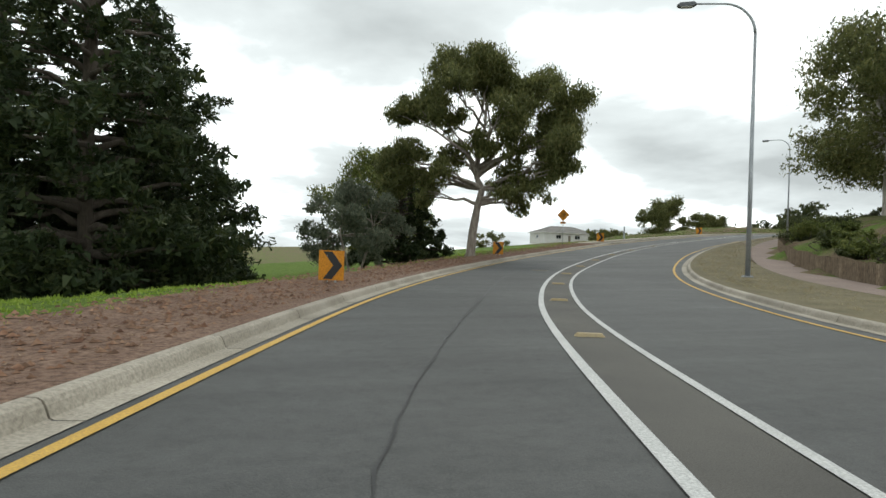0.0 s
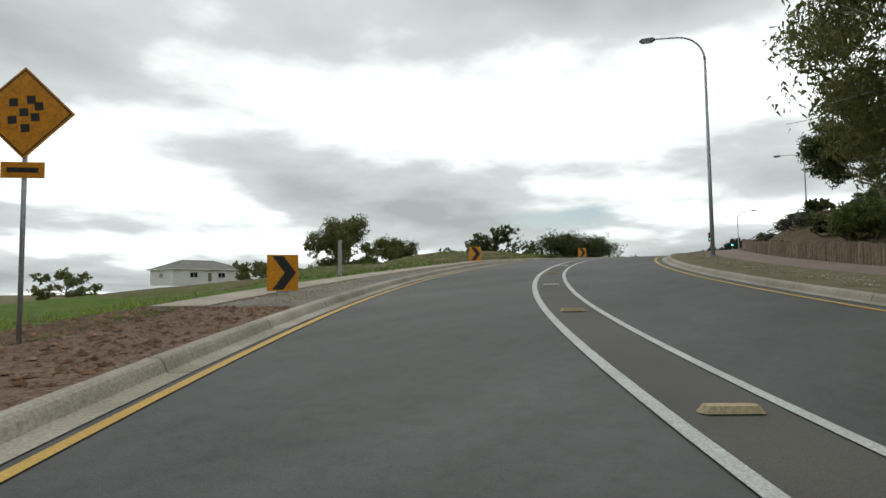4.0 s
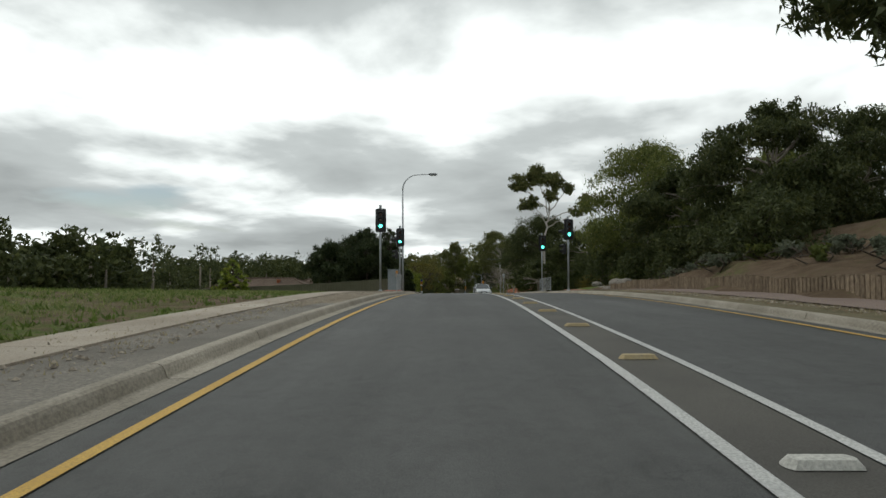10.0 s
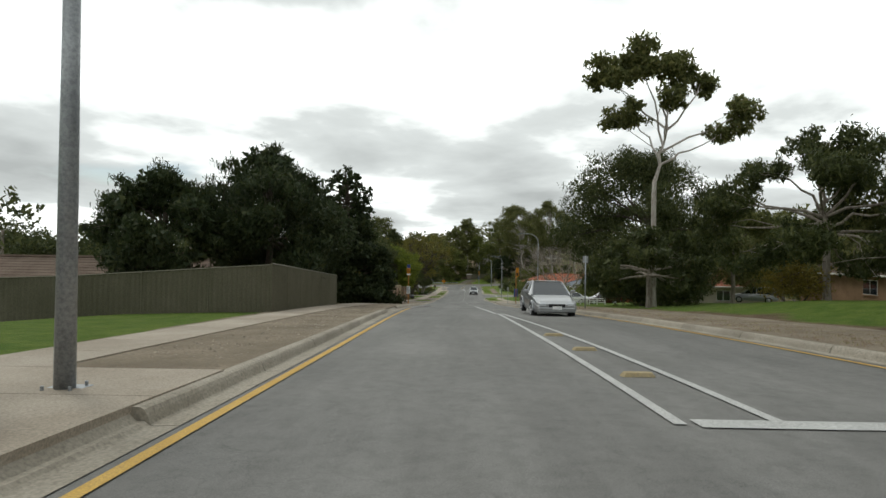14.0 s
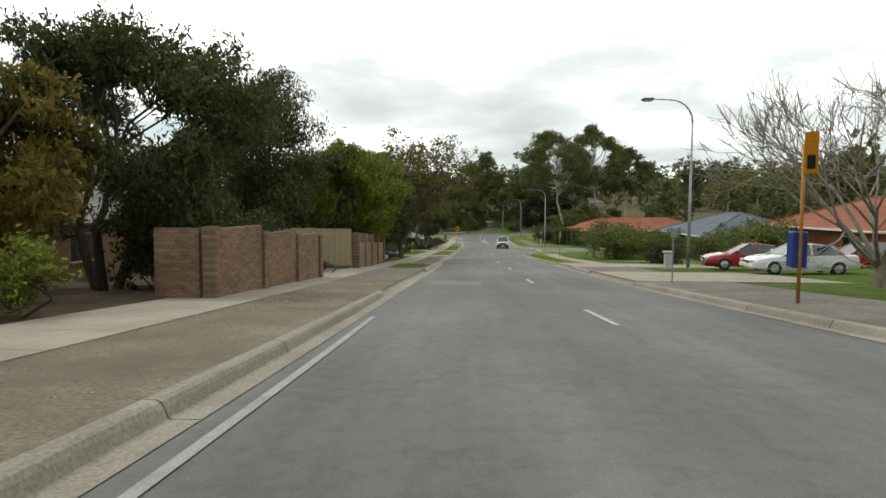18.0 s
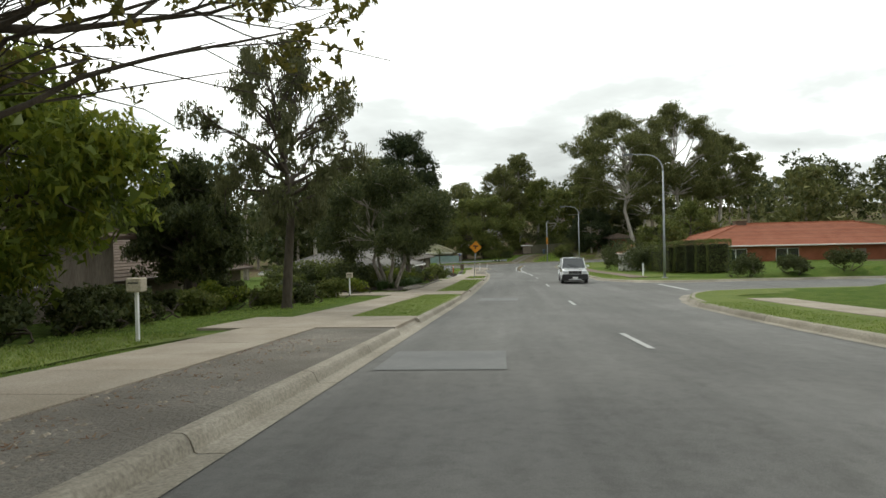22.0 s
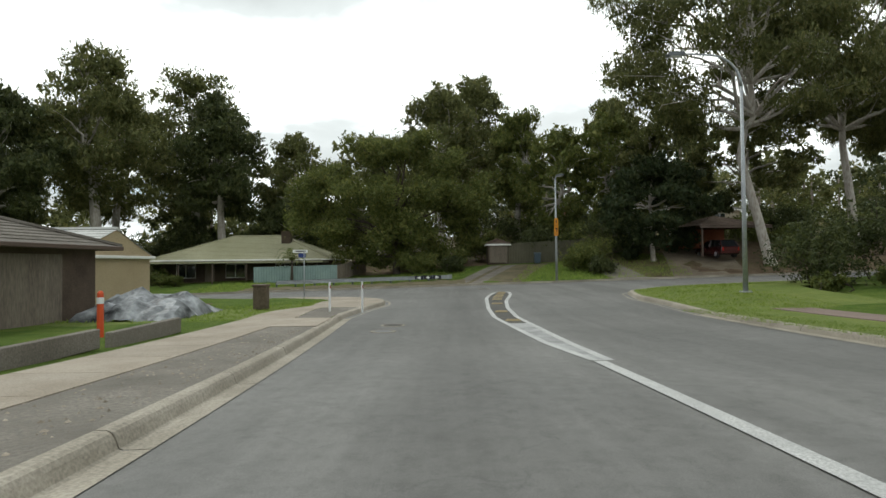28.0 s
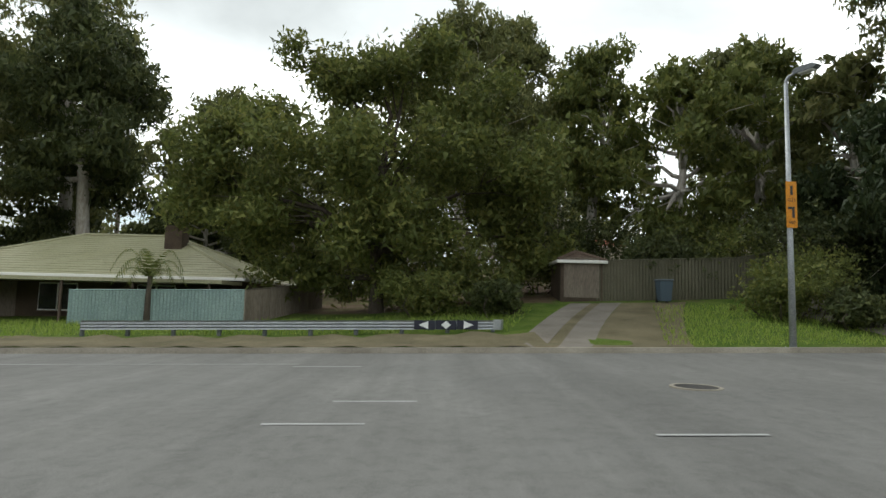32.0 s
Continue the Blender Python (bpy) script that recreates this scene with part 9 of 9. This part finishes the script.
for k in range(6):
    bush("shrub", gat(295.5 + .7 * k, -10.8 - 1.3 * k), "dark leafy shrub in the garden before a house", 1.9 + .8 * rng.rand(), 3.2, 1100 + k, (DARKLEAF, BUSHLEAF)[k % 2], 4200, .14, 9, "shrubs before the grey-roofed house")

# undergrowth that closes the thicket on the bank
for k in range(16):
    bush("shrub", gat(140 + 2.0 * k, 14.2 + 2.2 * (k % 3) + rng.rand()), "dark tangled shrub under the bank's trees", 2.6 + 1.8 * rng.rand(), 4.2, 1200 + k, DARKLEAF, 5200, .18, 10, "undergrowth on the bank")
for f, r, h, w, leaf in ((29.5, 10, 4.0, 5, DARKLEAF), (30, 14, 4.6, 6, WATTLE), (29.5, 18, 4.4, 6, DARKLEAF), (31.5, 5, 4.2, 5, WATTLE), (35, 8, 6, 7, DARKLEAF), (35, 13.5, 6, 7, DARKLEAF)):
    p = J(f, r)
    bush("shrub", gxy(p.x, p.y), "dark shrub behind the driveway fence", h, w, int(1300 + r * 3), leaf, 5600, .2, 11, "shrubs behind the driveway fence")

# the far corner by the side street: fence, lawn, and clipped shrubs
panel_fence("steel_fence", gpts((262, 16.8), (262.4, 26)), 1.5, surf("green_steel_fence", (0.085, 0.095, 0.05), (0.115, 0.125, 0.07), 0.7, 25.0, 0.6, 0.08, spread=0.06), "green steel fence between two front gardens")
sheet("front_lawn", 250.5, 254, 12.2, 24, .168, .178, LAWN, "bright lawn between concrete driveways", "lawn", rough=.1, seed=41)
for s, d, h, w in ((300, 16.9, 2.0, 2.7), (299.8, 20.2, 1.5, 3.4), (300.2, 24, 1.5, 3.2)):
    bush("shrub", gat(s, d), "round clipped dark shrub before a red-roofed house", h, w, int(s * 5 + d), DARKLEAF, 5200, .12, 9)
root = thing("letterbox", at(306.2, -7.4, .15), "dark brown letterbox on a post beside the driveway", "letterbox")
part("post", B().box((0, 0, .45), (.07, .07, 1.0), .006), GUTTERB, root)
part("box", B().prism([(-.24, 0), (.24, 0), (.24, .2), (.16, .28), (-.16, .28), (-.24, .2)], -.13, .13, pose(0, 0, .95)), GUTTERB, root)
part("slot", B().box((0, -.134, 1.12), (.24, .006, .03)), BLACKPL, root)
root = thing("sign_post", at(188.3, 8.1, .15), "tall grey post with a small plate seen from behind", "road sign")
part("pole", pole(B(), 2.9, .035), STEEL, root, smooth=True)
part("panel", B().box((0, .045, 2.7), (.3, .012, .36), .003), ALU, root)


def patch(name, s, d, ls, ld, mat, label, cat, seed, h=.158):
    """A ragged patch lying on the verge: half-lengths along and across the road."""
    rng = np.random.RandomState(seed)
    n = 40
    ph = [rng.rand() * 6.28 for _ in range(4)]
    rim = []
    for k in range(n):
        a = 6.2832 * k / n
        q = 1 + .14 * math.sin(3 * a + ph[0]) + .1 * math.sin(5 * a + ph[1]) + .07 * math.sin(9 * a + ph[2]) + .05 * rng.randn()
        c, e = math.cos(a), math.sin(a)
        rim.append((s + ls * q * math.copysign(abs(c) ** .6, c), d + ld * q * math.copysign(abs(e) ** .6, e)))
    vs = [P(s, d, h + .012)] + [P(s + (x - s) * .6, d + (y - d) * .6, h + .01) for x, y in rim] + [P(x, y, h - .012) for x, y in rim]
    fs = [(0, 1 + (k + 1) % n, 1 + k) for k in range(n)] + [(1 + k, 1 + (k + 1) % n, 1 + n + (k + 1) % n, 1 + n + k) for k in range(n)]
    return solid(name, B().add(vs, fs), mat, label, cat, "structure")


patch("grass_patch", 239.6, -3.6, 4.2, .85, LAWN, "ragged patch of grass beside the brick fence", "lawn", 3)
patch("grass_patch", 262.8, -7.4, 4.6, 1.3, LAWN, "rough lawn beside the footpath", "lawn", 4, .16)
patch("bare_patch", 191, -3.2, 5, .6, GRAVEL, "pale sandy patch worn into the verge", "verge", 5)
patch("bare_patch", 211.5, -3.4, 4, .7, GRAVEL, "pale sandy patch worn into the verge", "verge", 6)
patch("bare_patch", 133, -3.8, 6, .35, GRAVEL, "pale sandy patch worn into the verge", "verge", 7)
patch("grass_patch", 143.5, -4.1, 2.2, .5, LITTER, "dry grassy patch at the path's end", "verge", 8)
tufts("weeds", [(236, 243.4, -2.9, -4.3, .165), (258.5, 267, -6.3, -8.5, .165)], 7000, "uneven green grass on the street verge", leafy("patch_blades", (.11, .18, .03), (.19, .25, .05), (.3, .32, .1), .5), .06, 8, .01)
tufts("lawn_grass", [(-4, 62, -5.7, -17, None)], 21000, "bright green grass below the mulch", leafy("park_blades", (.15, .24, .03), (.24, .33, .05), (.34, .4, .09), .5), .09, 9, .03)
tufts("mound_grass", [(70, 126, -5.6, -15, None), (128, 152, -6.6, -22, None)], 15000, "clumps of green weeds over bare soil", leafy("mound_blades", (.06, .1, .02), (.11, .16, .035), (.2, .23, .07), .5), .12, 10, .03)


# the front garden under the many-stemmed tree: mulch, edging stones, strappy clumps
def strappy(m, label, h, seed, mat, group, count=46):
    """A clump of long arching blades."""
    rng = np.random.RandomState(seed)
    root = thing("strappy_plant", m, label, "plant", group)
    b = B()
    for k in range(count):
        a, ln, lean = rng.rand() * 6.28, h * (.7 + .5 * rng.rand()), .35 + .7 * rng.rand()
        o, w = Vector((rng.randn() * .08, rng.randn() * .08, -.03)), .018 + .012 * rng.rand()
        out, side = Vector((math.cos(a), math.sin(a), 0)), Vector((-math.sin(a), math.cos(a), 0))
        pts = [o + out * ln * lean * t * t + Vector((0, 0, ln * (1.15 * t - .45 * lean * t ** 3))) for t in (0, .35, .7, 1)]
        vs = [q + side * w * sg * (1 - .85 * i / 3) for i, q in enumerate(pts) for sg in (-1, 1)]
        b.add(vs, [(0, 1, 3, 2), (2, 3, 5, 4), (4, 5, 7, 6)])
    part("foliage", b, mat, root)


DARKBLADE = leafy("dark_blades", (.028, .055, .014), (.05, .085, .022), (.09, .13, .035), .3)
patch("garden_bed", 293.6, -7.3, 4.4, 1.75, surf("dark_garden_mulch", (.05, .038, .028), (.1, .075, .055), 2, 20, .95, .7, c3=(.03, .024, .018)), "dark mulched garden bed beside the footpath", "garden bed", 12, .165)
rng = np.random.RandomState(91)
for k in range(8):
    strappy(gat(290.2 + .25 * k + .3 * rng.rand(), -7.9 + .9 * rng.rand(), 50 * k), "dark green strappy plant in the garden bed", .55 + .2 * rng.rand(), 910 + k, DARKBLADE, "strappy plants in the bed")
for k in range(13):
    strappy(gat(293.2 + .42 * k, -6.4 - .5 * (k % 2), 40 * k), "dark green strappy plant in the garden bed", .5 + .2 * rng.rand(), 930 + k, DARKBLADE, "strappy plants in the bed")
for k in range(7):
    bush("shrub", gat(293.6 + 1.1 * k, -8.2 - .5 * (k % 2)), "bushy green shrub behind the strappy plants", 1.0 + .4 * rng.rand(), 1.8, 950 + k, (BUSHLEAF, LIMELEAF, DARKLEAF)[k % 3], 3600, .11, 7, "shrubs behind the strappy plants")
for k in range(3):
    bush("shrub", gat(291.4 + .9 * k, -9.6 - .4 * k), "dense dark hedge shrub in the garden", 1.9, 2.6, 960 + k, DARKLEAF, 5200, .13, 9, "dark shrubs in the garden")
bush("shrub", gat(289.6, -8.8), "low grey lavender bush in the garden", .8, 1.3, 970, GREYLEAF, 2600, .09, 6)
for a, c in (((292.4, -5.32), (302.2, -5.38)), ((302.2, -5.38), (303.4, -6.1)), ((303.4, -6.1), (303.7, -7.6))):
    n = max(1, round(math.dist(a, c) / 1.1))
    for k in range(n):
        p, q = (P(a[0] + (c[0] - a[0]) * u, a[1] + (c[1] - a[1]) * u, .2) for u in ((k + .02) / n, (k + .98) / n))
        w = (q - p).normalized().cross(Vector((0, 0, 1))) * .05
        vs = [o + w * sg + Vector((0, 0, z)) for o in (p, q) for sg, z in ((-1, -.12), (-1, .05), (-.7, .07), (.7, .07), (1, .05), (1, -.12))]
        solid("edging_block", B().add(vs, [(i, i + 1, i + 7, i + 6) for i in range(5)] + [(0, 5, 4, 3, 2, 1), (6, 7, 8, 9, 10, 11)]), OLDCON, "weathered concrete garden edging block", "edging", group="garden edging")

# the forecourt: a dark bed and a black tank on a stand
patch("garden_bed", 314.2, -6.0, 2.2, .55, surf("dark_soil", (.045, .036, .028), (.085, .068, .05), 2, 20, .95, .8), "dark planted bed on the forecourt", "garden bed", 14, .178)
for k in range(7):
    bush("garden_plant", gat(312.6 + .55 * k, -6.0 - .25 * (k % 2), 0, -.12), "low dark plant in the forecourt bed", .28, .6, 980 + k, DARKLEAF, 500, .08, 4, "plants in the forecourt bed")
root = thing("water_tank", at(316.6, -6.9, .17), "black plastic tank on a dark steel stand", "tank")
part("tank", B().lathe([(.02, .42), (.36, .42), (.38, .46), (.38, 1.0), (.34, 1.08), (.12, 1.14), (.02, 1.14)], 20), BLACKPL, root)
for x in (-.36, .36):
    for y in (-.3, .3):
        part("leg", B().box((x, y, .2), (.05, .05, .42), .004), DARKSTEEL, root)
part("stand_top", B().box((0, 0, .41), (.8, .68, .04), .004), DARKSTEEL, root)
patch("soil_heap", 349.2, -9.6, 2.6, .8, MULCH, "heap of reddish soil on the grass", "soil", 15, .25)


def corner_grass(spots, label, mat, seed, hgt=.07):
    """Blades standing on the sloping lawns of the junction corners, at (f, r) spots."""
    rng = np.random.RandomState(seed)
    b = B()
    for f, r in spots:
        for j in range(5):
            p = J(f + rng.randn() * .06, r + rng.randn() * .06, .14)
            a = rng.rand() * 6.28
            w = Vector((math.cos(a), math.sin(a), 0)) * .012
            b.add([p - w, p + w, p + Vector((rng.randn() * .4, rng.randn() * .4, 1)) * hgt * (.5 + .8 * rng.rand())], [(0, 1, 2)])
    tagged(new("lawn_grass", data_of(b, mat, "lawn_grass")), label, "grass", kind="stuff")


CORNERBLADE = leafy("corner_blades", (.14, .22, .03), (.22, .3, .05), (.3, .36, .09), .5)
rng = np.random.RandomState(16)
spots = []
for k in range(1700):
    f = -10.5 + 14 * rng.rand()
    spots.append((f, float(np.interp(f, PATH_F, PATH_L)) - .1 - 6.5 * rng.rand() ** 1.3))
corner_grass(spots, "bright green grass at the junction corner", CORNERBLADE, 17)
spots = []
for k in range(1500):
    f = -9 + 12 * rng.rand()
    spots.append((f, float(np.interp(f, *np.array(RB).T)) + .25 + 5 * rng.rand()))
corner_grass(spots, "bright green grass inside the bend", CORNERBLADE, 18)


def soil_patch(s, d, ls, ld, seed, mat=None):
    """Bare reddish soil showing through the grass, laid on the uneven ground."""
    rng = np.random.RandomState(seed)
    n, ph, rim = 26, rng.rand(3) * 6.28, []
    for k in range(n):
        a = 6.2832 * k / n
        q = 1 + .22 * math.sin(3 * a + ph[0]) + .14 * math.sin(5 * a + ph[1]) + .07 * rng.randn()
        rim.append((ls * q * math.cos(a), ld * q * math.sin(a)))
    vs = [GP(s, d, -.05)] + [GP(s + x * u, d + y * u, -.05 + .07 * (u == 1)) for u in (.35, .7, 1) for x, y in rim]
    fs = [(0, 1 + k, 1 + (k + 1) % n) for k in range(n)] + [(1 + j * n + k, 1 + j * n + n + k, 1 + j * n + n + (k + 1) % n, 1 + j * n + (k + 1) % n) for j in range(2) for k in range(n)]
    solid("soil_patch", B().add(vs, fs if ls * ld > 0 else [f[::-1] for f in fs]), mat or SOIL, "bare reddish soil showing through the grass", "soil", "structure")


SOIL = surf("reddish_soil", (.17, .115, .075), (.27, .2, .14), 1.2, 16, .95, .8, c3=(.12, .085, .055), dist=.05)
rng = np.random.RandomState(55)
for k in range(24):
    s = 72 + 50 * rng.rand()
    soil_patch(s, -7.4 - 6.5 * rng.rand(), 1.4 + 2.2 * rng.rand(), .45 + .6 * rng.rand(), 600 + k)

# undergrowth closing the view beneath the trees behind the green-roofed house
for k in range(12):
    p = J(43 + 5 * rng.rand(), -54 + 3.6 * k)
    bush("shrub", gxy(p.x, p.y), "dark tangled shrub under the far trees", 4.6 + 2 * rng.rand(), 7, 1500 + k, (DARKLEAF, WATTLE)[k % 2], 4200, .3, 10, "undergrowth behind the green-roofed house")
